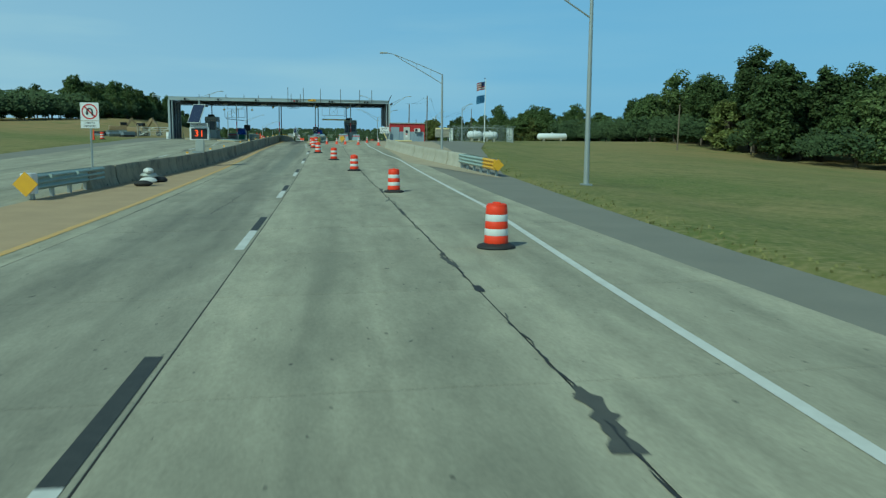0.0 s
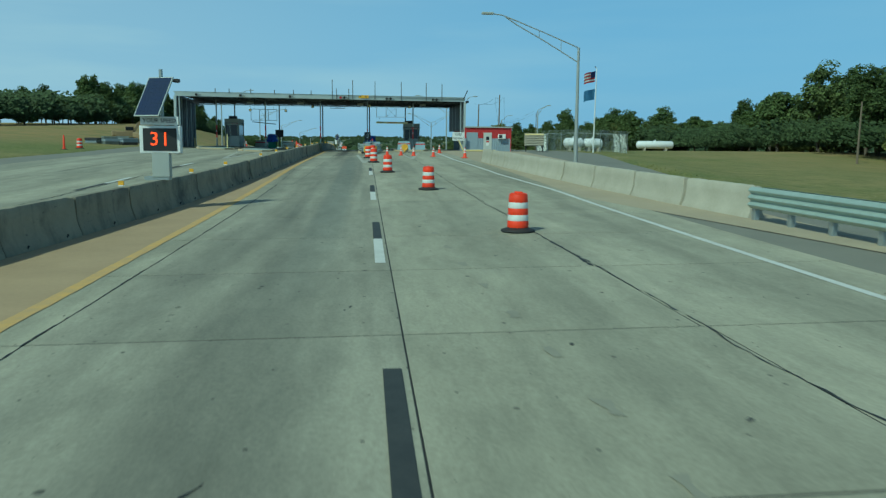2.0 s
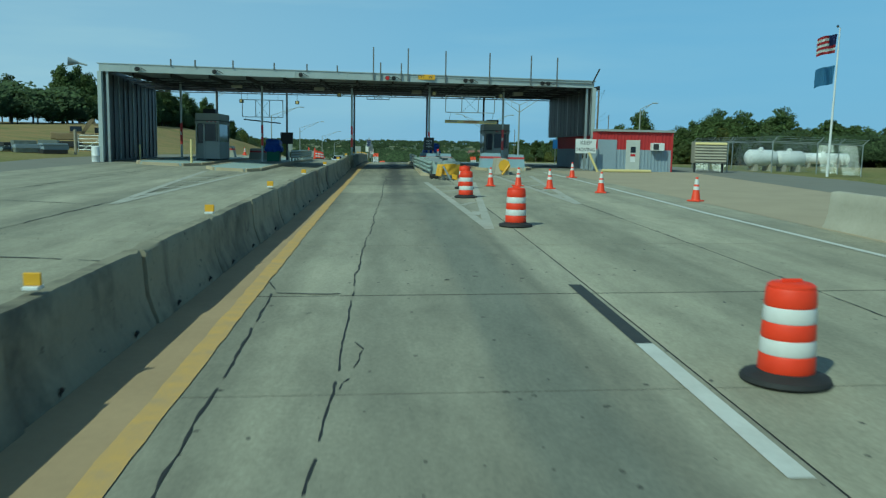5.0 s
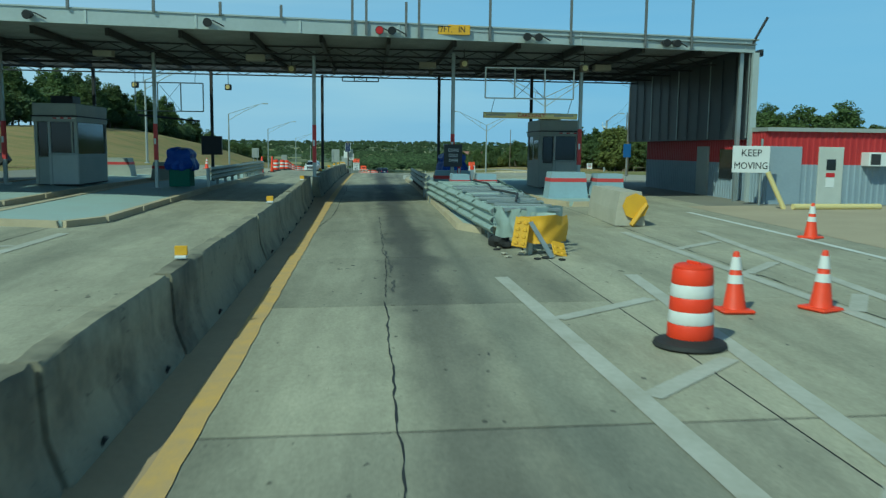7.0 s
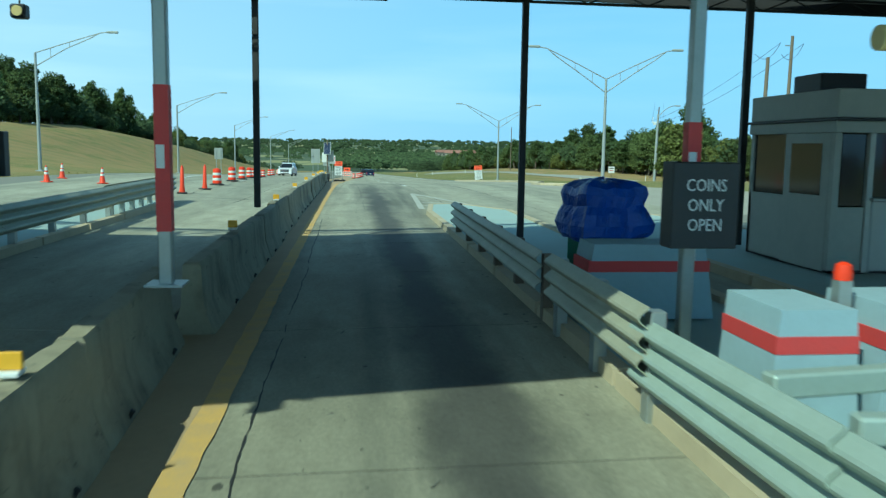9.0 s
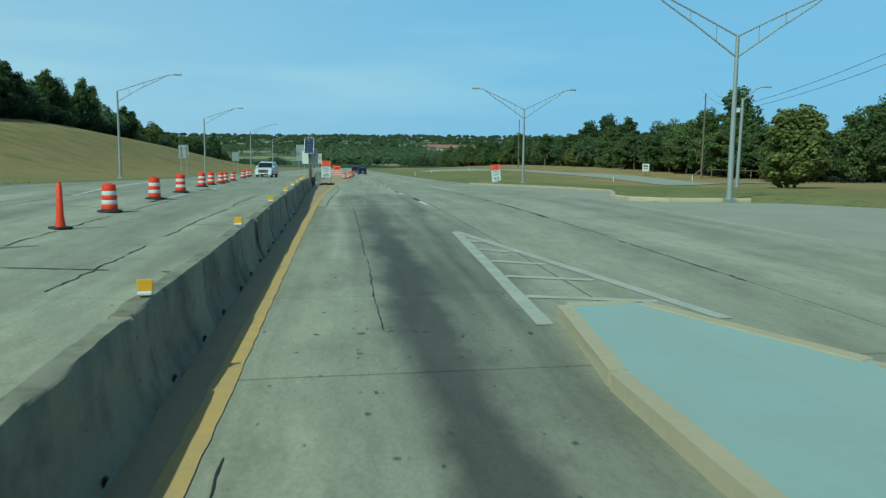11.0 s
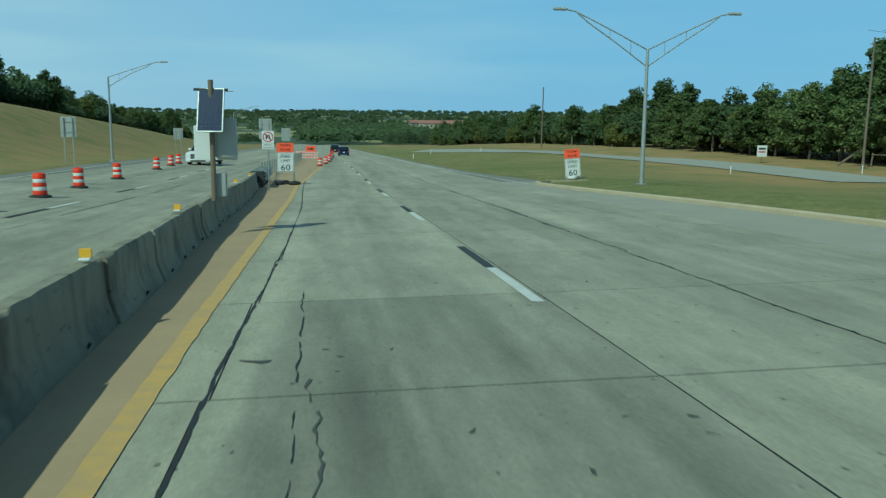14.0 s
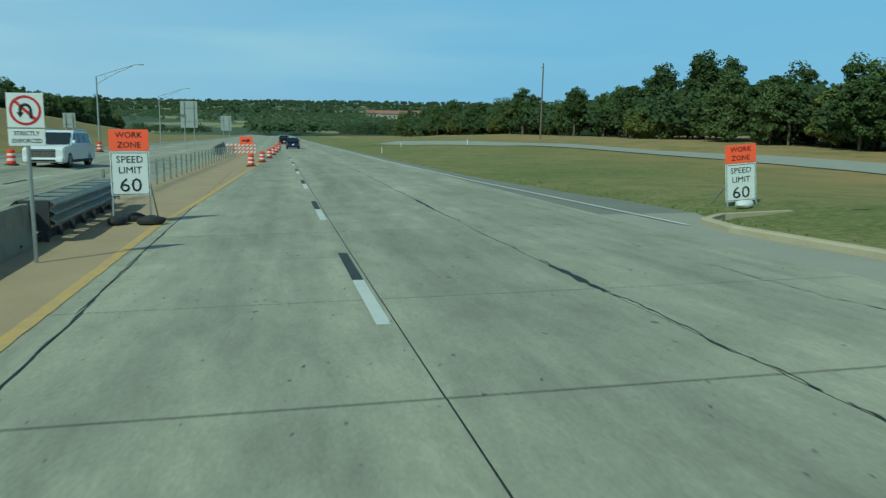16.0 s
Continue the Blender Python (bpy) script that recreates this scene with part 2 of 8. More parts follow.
    pn = n.new("ShaderNodeTexNoise"); pn.inputs["Scale"].default_value = 0.55; pn.inputs["Detail"].default_value = 3.0
    l.new(g.outputs["Position"], pn.inputs["Vector"])
    pr = n.new("ShaderNodeMapRange"); pr.inputs["From Min"].default_value, pr.inputs["From Max"].default_value = 0.60 - 0.22 * pits, 0.78
    pr.inputs["To Max"].default_value = 0.22
    l.new(pn.outputs["Fac"], pr.inputs["Value"])
    lt = n.new("ShaderNodeMath"); lt.operation = "LESS_THAN"
    rag = n.new("ShaderNodeTexNoise"); rag.inputs["Scale"].default_value = 14.0
    l.new(g.outputs["Position"], rag.inputs["Vector"])
    rm = n.new("ShaderNodeMath"); rm.operation = "MULTIPLY_ADD"; rm.inputs[1].default_value = 0.34; rm.inputs[2].default_value = -0.13
    l.new(rag.outputs["Fac"], rm.inputs[0])
    ra = n.new("ShaderNodeMath"); ra.operation = "ADD"
    l.new(v2.outputs["Distance"], ra.inputs[0]); l.new(rm.outputs[0], ra.inputs[1])
    l.new(ra.outputs[0], lt.inputs[0]); l.new(pr.outputs["Result"], lt.inputs[1])
    pk = n.new("ShaderNodeMath"); pk.operation = "MULTIPLY"; pk.inputs[1].default_value = 0.85
    l.new(lt.outputs[0], pk.inputs[0])
    m5 = n.new("ShaderNodeMix"); m5.data_type = "RGBA"; m5.inputs["B"].default_value = (0.05, 0.048, 0.038, 1)
    l.new(pk.outputs[0], m5.inputs["Factor"]); l.new(m2.outputs["Result"], m5.inputs["A"])
    # mottling of the cement skin and exposed grit
    out = m5.outputs["Result"]
    for sc, stretch, det, lo, hi in ((2.4, (1.0, 0.22, 1.0), 9.0, 0.82, 1.16), (26.0, (1.0, 0.8, 1.0), 6.0, 0.80, 1.18), (0.33, (1.0, 0.5, 1.0), 4.0, 0.88, 1.10)):
        gm_ = n.new("ShaderNodeMapping"); gm_.inputs["Scale"].default_value = stretch
        gn = n.new("ShaderNodeTexNoise"); gn.inputs["Scale"].default_value = sc; gn.inputs["Detail"].default_value = det; gn.inputs["Roughness"].default_value = 0.72
        gr_ = n.new("ShaderNodeMapRange"); gr_.inputs["From Min"].default_value, gr_.inputs["From Max"].default_value = 0.3, 0.7
        gr_.inputs["To Min"].default_value, gr_.inputs["To Max"].default_value = lo, hi
        gx = n.new("ShaderNodeMix"); gx.data_type = "RGBA"; gx.blend_type = "MULTIPLY"; gx.inputs["Factor"].default_value = 1.0
        l.new(g.outputs["Position"], gm_.inputs["Vector"]); l.new(gm_.outputs["Vector"], gn.inputs["Vector"])
        l.new(gn.outputs["Fac"], gr_.inputs["Value"]); l.new(out, gx.inputs["A"]); l.new(gr_.outputs["Result"], gx.inputs["B"])
        out = gx.outputs["Result"]
    # scattered small dark pits, each of its own size
    vp = n.new("ShaderNodeTexVoronoi"); vp.voronoi_dimensions = "2D"; vp.inputs["Scale"].default_value = 2.6
    vw = n.new("ShaderNodeMapping"); vw.inputs["Scale"].default_value = (1.0, 0.75, 1.0)
    vs_ = n.new("ShaderNodeSeparateColor")
    vpw = n.new("ShaderNodeMath"); vpw.operation = "POWER"; vpw.inputs[1].default_value = 5.0
    vsc = n.new("ShaderNodeMath"); vsc.operation = "MULTIPLY_ADD"; vsc.inputs[1].default_value = 0.06; vsc.inputs[2].default_value = 0.004
    va = n.new("ShaderNodeMath"); va.operation = "ADD"
    vl = n.new("ShaderNodeMath"); vl.operation = "LESS_THAN"
    vf = n.new("ShaderNodeMath"); vf.operation = "MULTIPLY"; vf.inputs[1].default_value = 0.82
    vm = n.new("ShaderNodeMix"); vm.data_type = "RGBA"; vm.inputs["B"].default_value = (0.055, 0.052, 0.042, 1)
    vrg = n.new("ShaderNodeMath"); vrg.operation = "MULTIPLY_ADD"; vrg.inputs[1].default_value = 0.10; vrg.inputs[2].default_value = -0.045
    l.new(g.outputs["Position"], vw.inputs["Vector"]); l.new(vw.outputs["Vector"], vp.inputs["Vector"])
    l.new(vp.outputs["Color"], vs_.inputs[0]); l.new(vs_.outputs[0], vpw.inputs[0]); l.new(vpw.outputs[0], vsc.inputs[0])
    l.new(rag.outputs["Fac"], vrg.inputs[0]); l.new(vp.outputs["Distance"], va.inputs[0]); l.new(vrg.outputs[0], va.inputs[1])
    l.new(va.outputs[0], vl.inputs[0]); l.new(vsc.outputs[0], vl.inputs[1])
    l.new(vl.outputs[0], vf.inputs[0]); l.new(vf.outputs[0], vm.inputs["Factor"]); l.new(out, vm.inputs["A"])
    l.new(vm.outputs["Result"], p.inputs["Base Color"])
    return m


def stained(name, base, other, grime):
    """Old cast concrete: mottled, with dark weather stains and thin runs down the faces."""
    m = mat(name, base, other, rough=0.9, scale=1.3, fine=16, bump=0.25, spread=0.1, space="World")
    n, l = m.node_tree.nodes, m.node_tree.links
    p = n["Principled BSDF"]
    src = p.inputs["Base Color"].links[0].from_socket
    pos = n.new("ShaderNodeNewGeometry").outputs["Position"]
    for sc, stretch, lo, hi, amount in ((0.9, (1, 1, 1), 0.48, 0.7, 0.8), (3.0, (1, 1, 0.15), 0.55, 0.75, 0.6), (7.0, (1, 0.5, 1.6), 0.62, 0.7, 0.7)):
        ma = n.new("ShaderNodeMapping")
        ma.inputs["Scale"].default_value = stretch
        z = n.new("ShaderNodeTexNoise")
        z.inputs["Scale"].default_value, z.inputs["Detail"].default_value, z.inputs["Roughness"].default_value = sc, 6.0, 0.65
        r = n.new("ShaderNodeMapRange")
        r.inputs["From Min"].default_value, r.inputs["From Max"].default_value, r.inputs["To Max"].default_value = lo, hi, amount
        x = n.new("ShaderNodeMix")
        x.data_type = "RGBA"
        x.inputs["B"].default_value = (*grime, 1)
        l.new(pos, ma.inputs["Vector"])
        l.new(ma.outputs["Vector"], z.inputs["Vector"])
        l.new(z.outputs["Fac"], r.inputs["Value"])
        l.new(r.outputs["Result"], x.inputs["Factor"])
        l.new(src, x.inputs["A"])
        src = x.outputs["Result"]
    l.new(src, p.inputs["Base Color"])
    return m


def fields(name, base, other, field):
    """Far country: woodland with pale mown fields between."""
    m = mat(name, base, other, rough=0.95, scale=0.02, fine=0.25, space="World", mix=1.0, bump=0.0)
    n, l = m.node_tree.nodes, m.node_tree.links
    p = n["Principled BSDF"]
    src = p.inputs["Base Color"].links[0].from_socket
    ma = n.new("ShaderNodeMapping")
    ma.inputs["Scale"].default_value = (0.0075, 0.0035, 0.0)
    z, r, x = n.new("ShaderNodeTexNoise"), n.new("ShaderNodeMapRange"), n.new("ShaderNodeMix")
    z.inputs["Scale"].default_value, z.inputs["Detail"].default_value = 1.0, 2.0
    r.inputs["From Min"].default_value, r.inputs["From Max"].default_value = 0.53, 0.56
    x.data_type = "RGBA"
    x.inputs["B"].default_value = (*field, 1)
    l.new(n.new("ShaderNodeNewGeometry").outputs["Position"], ma.inputs["Vector"])
    l.new(ma.outputs["Vector"], z.inputs["Vector"])
    l.new(z.outputs["Fac"], r.inputs["Value"])
    l.new(r.outputs["Result"], x.inputs["Factor"])
    l.new(src, x.inputs["A"])
    l.new(x.outputs["Result"], p.inputs["Base Color"])
    return m


def turf(name):
    """Mown late-summer grass: green, dry tan patches, fine blades."""
    m = bpy.data.materials.new(name)
    m.use_nodes = True
    n, l = m.node_tree.nodes, m.node_tree.links
    p = n["Principled BSDF"]
    p.inputs["Roughness"].default_value = 0.95
    p.inputs["Specular IOR Level"].default_value = 0.15
    pos = n.new("ShaderNodeNewGeometry").outputs["Position"]
    out, height = None, None
    cols = [(0.125, 0.155, 0.04), (0.25, 0.21, 0.085), (0.085, 0.115, 0.03), (0.33, 0.27, 0.13)]
    for i, (sc, lo, hi, amount, det) in enumerate(((0.06, 0.36, 0.6, 0.85, 7.0), (0.7, 0.42, 0.66, 0.7, 8.0), (5.0, 0.45, 0.66, 0.6, 6.0))):
        z = n.new("ShaderNodeTexNoise")
        z.inputs["Scale"].default_value, z.inputs["Detail"].default_value, z.inputs["Roughness"].default_value = sc, det, 0.62
        l.new(pos, z.inputs["Vector"])
        r = n.new("ShaderNodeMapRange")
        r.inputs["From Min"].default_value, r.inputs["From Max"].default_value, r.inputs["To Max"].default_value = lo, hi, amount
        l.new(z.outputs["Fac"], r.inputs["Value"])
        x = n.new("ShaderNodeMix")
        x.data_type = "RGBA"
        l.new(r.outputs["Result"], x.inputs["Factor"])
        x.inputs["B"].default_value = (*cols[i + 1], 1)
        if out is None:
            x.inputs["A"].default_value = (*cols[0], 1)
        else:
            l.new(out, x.inputs["A"])
        out, height = x.outputs["Result"], z.outputs["Fac"]
    # banks that dry out first: the hill to the left, the field past the side lane
    se = n.new("ShaderNodeSeparateXYZ")
    l.new(pos, se.inputs[0])
    banks = None
    for x0, x1, y0, y1 in ((15.0, 27.0, 112.0, 150.0), (-17.0, -24.0, 90.0, 120.0), (20.0, 60.0, 5.0, 60.0)):
        fx, fy, fm = n.new("ShaderNodeMapRange"), n.new("ShaderNodeMapRange"), n.new("ShaderNodeMath")
        fm.operation = "MULTIPLY"
        fx.inputs["From Min"].default_value, fx.inputs["From Max"].default_value = x0, x1
        fy.inputs["From Min"].default_value, fy.inputs["From Max"].default_value = y0, y1
        l.new(se.outputs["X"], fx.inputs["Value"])
        l.new(se.outputs["Y"], fy.inputs["Value"])
        l.new(fx.outputs["Result"], fm.inputs[0])
        l.new(fy.outputs["Result"], fm.inputs[1])
        if banks is None:
            banks = fm.outputs[0]
        else:
            ad = n.new("ShaderNodeMath")
            ad.operation = "ADD"
            l.new(banks, ad.inputs[0])
            l.new(fm.outputs[0], ad.inputs[1])
            banks = ad.outputs[0]
    dz_ = n.new("ShaderNodeTexNoise")
    dz_.inputs["Scale"].default_value, dz_.inputs["Detail"].default_value, dz_.inputs["Roughness"].default_value = 0.35, 8.0, 0.7
    l.new(pos, dz_.inputs["Vector"])
    dk = n.new("ShaderNodeMapRange")
    dk.inputs["From Min"].default_value, dk.inputs["From Max"].default_value, dk.inputs["To Max"].default_value = 0.36, 0.58, 0.85
    l.new(dz_.outputs["Fac"], dk.inputs["Value"])
    dm = n.new("ShaderNodeMath")
    dm.operation = "MULTIPLY"
    dm.use_clamp = True
    l.new(banks, dm.inputs[0])
    l.new(dk.outputs["Result"], dm.inputs[1])
    dx = n.new("ShaderNodeMix")
    dx.data_type = "RGBA"
    dx.inputs["B"].default_value = (0.33, 0.225, 0.10, 1)
    l.new(dm.outputs[0], dx.inputs["Factor"])
    l.new(out, dx.inputs["A"])
    l.new(dx.outputs["Result"], p.inputs["Base Color"])
    bu = n.new("ShaderNodeBump")
    bu.inputs["Strength"].default_value, bu.inputs["Distance"].default_value = 0.6, 0.06
    l.new(height, bu.inputs["Height"])
    l.new(bu.outputs["Normal"], p.inputs["Normal"])
    return m


M = dict(
    slab=concrete_road("slab_concrete", (0.43, 0.402, 0.288), (0.335, 0.313, 0.223), (0.175, 0.17, 0.123)),
    slab_worn=concrete_road("traffic_worn_concrete", (0.385, 0.362, 0.265), (0.30, 0.283, 0.207), (0.12, 0.118, 0.09), 0.9, 0.7),
    slab_pitted=concrete_road("pitted_concrete", (0.42, 0.394, 0.284), (0.32, 0.30, 0.214), (0.11, 0.107, 0.08), 1.0, 0.9),
    mark=mat("tyre_mark", (0.29, 0.275, 0.208), (0.235, 0.222, 0.168), rough=0.9, scale=3, fine=20, space="World"),
    shoulder=mat("shoulder_concrete", (0.44, 0.32, 0.18), (0.29, 0.21, 0.12), rough=0.9, scale=0.9, fine=14, space="World", bump=0.15, spread=0.05),
    sandy=mat("sandy_gravel", (0.42, 0.35, 0.235), (0.30, 0.25, 0.17), rough=0.95, scale=0.7, fine=16, space="World", bump=0.2),
    deck=mat("ribbed_deck_steel", (0.27, 0.29, 0.285), (0.14, 0.145, 0.14), rough=0.55, metal=0.2, scale=1.0, fine=8, bump=0.03),
    mast=mat("weathered_mast", (0.16, 0.17, 0.165), (0.09, 0.09, 0.085), rough=0.6, metal=0.2, scale=4),
    woodland=fields("far_woodland", (0.075, 0.10, 0.04), (0.045, 0.065, 0.026), (0.26, 0.245, 0.10)),
    joint=mat("joint_filler", (0.024, 0.023, 0.02), rough=0.9, scale=2),
    concrete_edge=mat("apron_concrete", (0.36, 0.335, 0.26), (0.26, 0.24, 0.19), rough=0.9, scale=0.5, fine=9, space="World", bump=0.12),
    lane_grey=mat("side_lane_gravel", (0.34, 0.33, 0.27), (0.26, 0.25, 0.2), rough=0.95, scale=0.8, fine=12, space="World", bump=0.2),
    asphalt=mat("asphalt", (0.225, 0.215, 0.17), (0.155, 0.148, 0.12), rough=0.9, scale=0.6, fine=25, space="World", bump=0.2),
    tar=mat("tar", (0.03, 0.03, 0.028), rough=0.7, scale=5),
    patch=mat("crack_patch", (0.085, 0.085, 0.075), (0.05, 0.05, 0.045), rough=0.9, scale=6),
    white_line=mat("white_paint_line", (0.66, 0.66, 0.60), (0.42, 0.41, 0.36), rough=0.75, scale=2.5, fine=22, space="World", bump=0.1),
    worn_line=mat("worn_white_paint", (0.50, 0.49, 0.42), (0.34, 0.325, 0.255), rough=0.85, scale=1.6, fine=14, space="World", mix=1.0),
    black_line=mat("black_contrast_paint", (0.028, 0.03, 0.028), (0.07, 0.07, 0.06), rough=0.7, scale=5, fine=30),
    yellow_line=mat("yellow_paint_line", (0.62, 0.38, 0.095), (0.43, 0.31, 0.165), rough=0.85, scale=4.5, fine=42, space="World", bump=0.1, mix=1.0),
    barrier=stained("barrier_concrete", (0.33, 0.30, 0.205), (0.19, 0.175, 0.125), (0.06, 0.056, 0.042)),
    old_concrete=mat("old_concrete", (0.46, 0.43, 0.34), (0.30, 0.27, 0.2), rough=0.9, scale=1.5, fine=14, bump=0.2, spread=0.08, space="World"),
    grass=turf("roadside_grass"),
    tuft=mat("grass_blades", (0.22, 0.22, 0.07), (0.30, 0.25, 0.10), rough=0.9, scale=0.3, fine=4, space="World", bump=0.0),
    old_galv=mat("weathered_galvanised", (0.30, 0.33, 0.29), (0.15, 0.165, 0.14), rough=0.55, metal=0.4, scale=3, fine=20, bump=0.1, mix=0.9),
    galv=mat("galvanised_steel", (0.44, 0.47, 0.45), (0.30, 0.33, 0.31), rough=0.45, metal=0.7, scale=4, fine=30, bump=0.05),
    rail=mat("painted_guardrail", (0.42, 0.50, 0.45), (0.30, 0.36, 0.30), rough=0.55, metal=0.3, scale=3, fine=25, bump=0.08),
    old_rail=mat("weathered_rail", (0.42, 0.42, 0.32), (0.28, 0.27, 0.2), rough=0.6, metal=0.3, scale=3, fine=25, bump=0.08),
    dark_steel=mat("dark_steel", (0.035, 0.04, 0.042), (0.06, 0.05, 0.045), rough=0.55, metal=0.2, scale=4),
    wood=mat("weathered_post", (0.20, 0.16, 0.11), (0.10, 0.08, 0.06), rough=0.9, scale=5, stretch=(1, 1, 0.15)),
    black=mat("black_rubber", (0.018, 0.018, 0.018), (0.035, 0.033, 0.03), rough=0.75, scale=7),
    orange=mat("orange_plastic", (0.82, 0.045, 0.008), (0.60, 0.036, 0.01), rough=0.55, scale=3, fine=15, bump=0.03, spread=0.06),
    refl=mat("white_sheeting", (0.74, 0.74, 0.70), (0.58, 0.56, 0.5), rough=0.4, scale=4, fine=18, bump=0.02),
    cone=mat("cone_orange", (0.80, 0.055, 0.012), (0.62, 0.05, 0.015), rough=0.5, scale=4),
    sign_white=mat("sign_white", (0.74, 0.75, 0.72), (0.66, 0.66, 0.62), rough=0.4, scale=2, bump=0.0),
    sign_orange=mat("sign_orange", (1.0, 0.125, 0.05), (0.97, 0.115, 0.045), rough=0.4, scale=2, bump=0.0),
    sign_black=mat("sign_black", (0.02, 0.02, 0.02), rough=0.5, bump=0.0),
    sign_red=mat("sign_red", (0.50, 0.02, 0.025), rough=0.45, bump=0.0),
    sign_back=mat("sign_back_aluminium", (0.42, 0.44, 0.40), (0.34, 0.36, 0.33), rough=0.55, metal=0.3, scale=1.5),
    yellow=mat("yellow_plastic", (0.72, 0.40, 0.02), (0.55, 0.29, 0.03), rough=0.5, scale=4),
    fascia=mat("fascia_sheet", (0.47, 0.52, 0.50), (0.34, 0.37, 0.35), rough=0.5, metal=0.2, scale=0.8, fine=9, bump=0.04),
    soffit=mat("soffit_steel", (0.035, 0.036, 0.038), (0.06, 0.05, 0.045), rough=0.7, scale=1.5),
    sheet=mat("dark_corrugated", (0.065, 0.075, 0.08), (0.042, 0.047, 0.05), rough=0.5, metal=0.3, scale=0.7, fine=8, bump=0.05),
    red_wall=mat("red_painted_panel", (0.42, 0.025, 0.028), (0.32, 0.02, 0.022), rough=0.55, scale=1.2, fine=12, bump=0.06),
    grey_wall=mat("grey_painted_panel", (0.30, 0.36, 0.40), (0.22, 0.27, 0.31), rough=0.6, scale=1.2, fine=12, bump=0.06),
    booth=mat("booth_grey", (0.42, 0.43, 0.37), (0.30, 0.31, 0.27), rough=0.6, scale=1.2, fine=9, bump=0.05),
    booth_light=mat("booth_light_panel", (0.55, 0.56, 0.50), (0.42, 0.43, 0.39), rough=0.5, scale=1.2, fine=9, bump=0.05),
    tan_wall=mat("tan_block_wall", (0.37, 0.34, 0.26), (0.28, 0.26, 0.2), rough=0.85, scale=1.0, fine=9),
    island=mat("island_paint", (0.34, 0.44, 0.41), (0.33, 0.35, 0.31), rough=0.85, scale=0.9, fine=9, space="World"),
    kerb=mat("kerb_concrete", (0.50, 0.42, 0.28), (0.34, 0.28, 0.18), rough=0.9, scale=1.3, fine=10, space="World"),
    tarp=mat("blue_tarp", (0.015, 0.07, 0.42), (0.01, 0.045, 0.28), rough=0.4, scale=3, fine=12, bump=0.5, depth=0.05),
    green=mat("green_cabinet", (0.02, 0.16, 0.09), (0.015, 0.11, 0.06), rough=0.5, scale=3),
    pale_blue=mat("pale_blue_concrete", (0.33, 0.45, 0.50), (0.26, 0.34, 0.38), rough=0.8, scale=2, fine=14),
    red_stripe=mat("red_stripe", (0.55, 0.05, 0.05), (0.42, 0.06, 0.06), rough=0.6, scale=5),
    roof_tile=mat("faded_red_roof", (0.30, 0.15, 0.11), (0.22, 0.11, 0.085), rough=0.9, scale=0.5),
    tank=mat("white_tank", (0.76, 0.78, 0.76), (0.68, 0.69, 0.66), rough=0.35, scale=2, bump=0.02),
    bark=mat("bark", (0.14, 0.115, 0.085), (0.07, 0.058, 0.045), rough=0.95, scale=4, stretch=(1, 1, 0.25), bump=0.4),
    leaf_a=leafy("oak_leaves", (0.165, 0.205, 0.07), (0.095, 0.13, 0.046)),
    leaf_b=leafy("dark_leaves", (0.125, 0.168, 0.055), (0.075, 0.11, 0.038)),
    leaf_c=leafy("yellowing_leaves", (0.20, 0.205, 0.06), (0.11, 0.14, 0.042)),
    leaf_far=leafy("far_leaves", (0.08, 0.112, 0.046), (0.052, 0.078, 0.034)),
    car_blue=mat("blue_car_paint", (0.02, 0.035, 0.10), (0.015, 0.03, 0.085), rough=0.25, metal=0.3, scale=1, bump=0.0),
    car_white=mat("white_car_paint", (0.74, 0.75, 0.76), (0.70, 0.71, 0.72), rough=0.25, scale=1, bump=0.0),
    car_dark=mat("dark_car_paint", (0.03, 0.035, 0.04), rough=0.25, metal=0.3, scale=1, bump=0.0),
    glass=mat("dark_window_glass", (0.02, 0.024, 0.028), (0.015, 0.018, 0.02), rough=0.08, scale=1, bump=0.0),
    tyre=mat("tyre_rubber", (0.02, 0.02, 0.02), rough=0.85, scale=10),
    chrome=mat("chrome", (0.6, 0.6, 0.6), rough=0.15, metal=1.0, scale=1, bump=0.0),
    solar=mat("solar_cells", (0.022, 0.032, 0.075), (0.03, 0.038, 0.06), rough=0.2, scale=3, bump=0.0),
    lamp_grey=mat("lamp_post_steel", (0.40, 0.42, 0.40), (0.32, 0.34, 0.32), rough=0.5, metal=0.4, scale=3, bump=0.03),
    cat_yellow=mat("machine_yellow", (0.30, 0.22, 0.11), (0.19, 0.145, 0.08), rough=0.5, scale=3),
    cream=mat("cream_bar", (0.70, 0.58, 0.25), (0.62, 0.52, 0.25), rough=0.5, scale=3),
    blue_paint=mat("blue_paint", (0.03, 0.12, 0.32), (0.025, 0.09, 0.25), rough=0.5, scale=3),
    flag_blue=mat("flag_blue", (0.10, 0.26, 0.45), rough=0.8, bump=0.0),
    flag_red=mat("flag_red", (0.45, 0.03, 0.04), rough=0.8, bump=0.0),
    flag_navy=mat("flag_navy", (0.03, 0.04, 0.14), rough=0.8, bump=0.0),
)


def glow(name, colour, strength):
    m = bpy.data.materials.new(name)
    m.use_nodes = True
    p = m.node_tree.nodes["Principled BSDF"]
    p.inputs["Base Color"].default_value = (*colour, 1)
    p.inputs["Emission Color"].default_value = (*colour, 1)
    p.inputs["Emission Strength"].default_value = strength
    return m


M["led"] = glow("red_led", (1.0, 0.06, 0.01), 1.2)


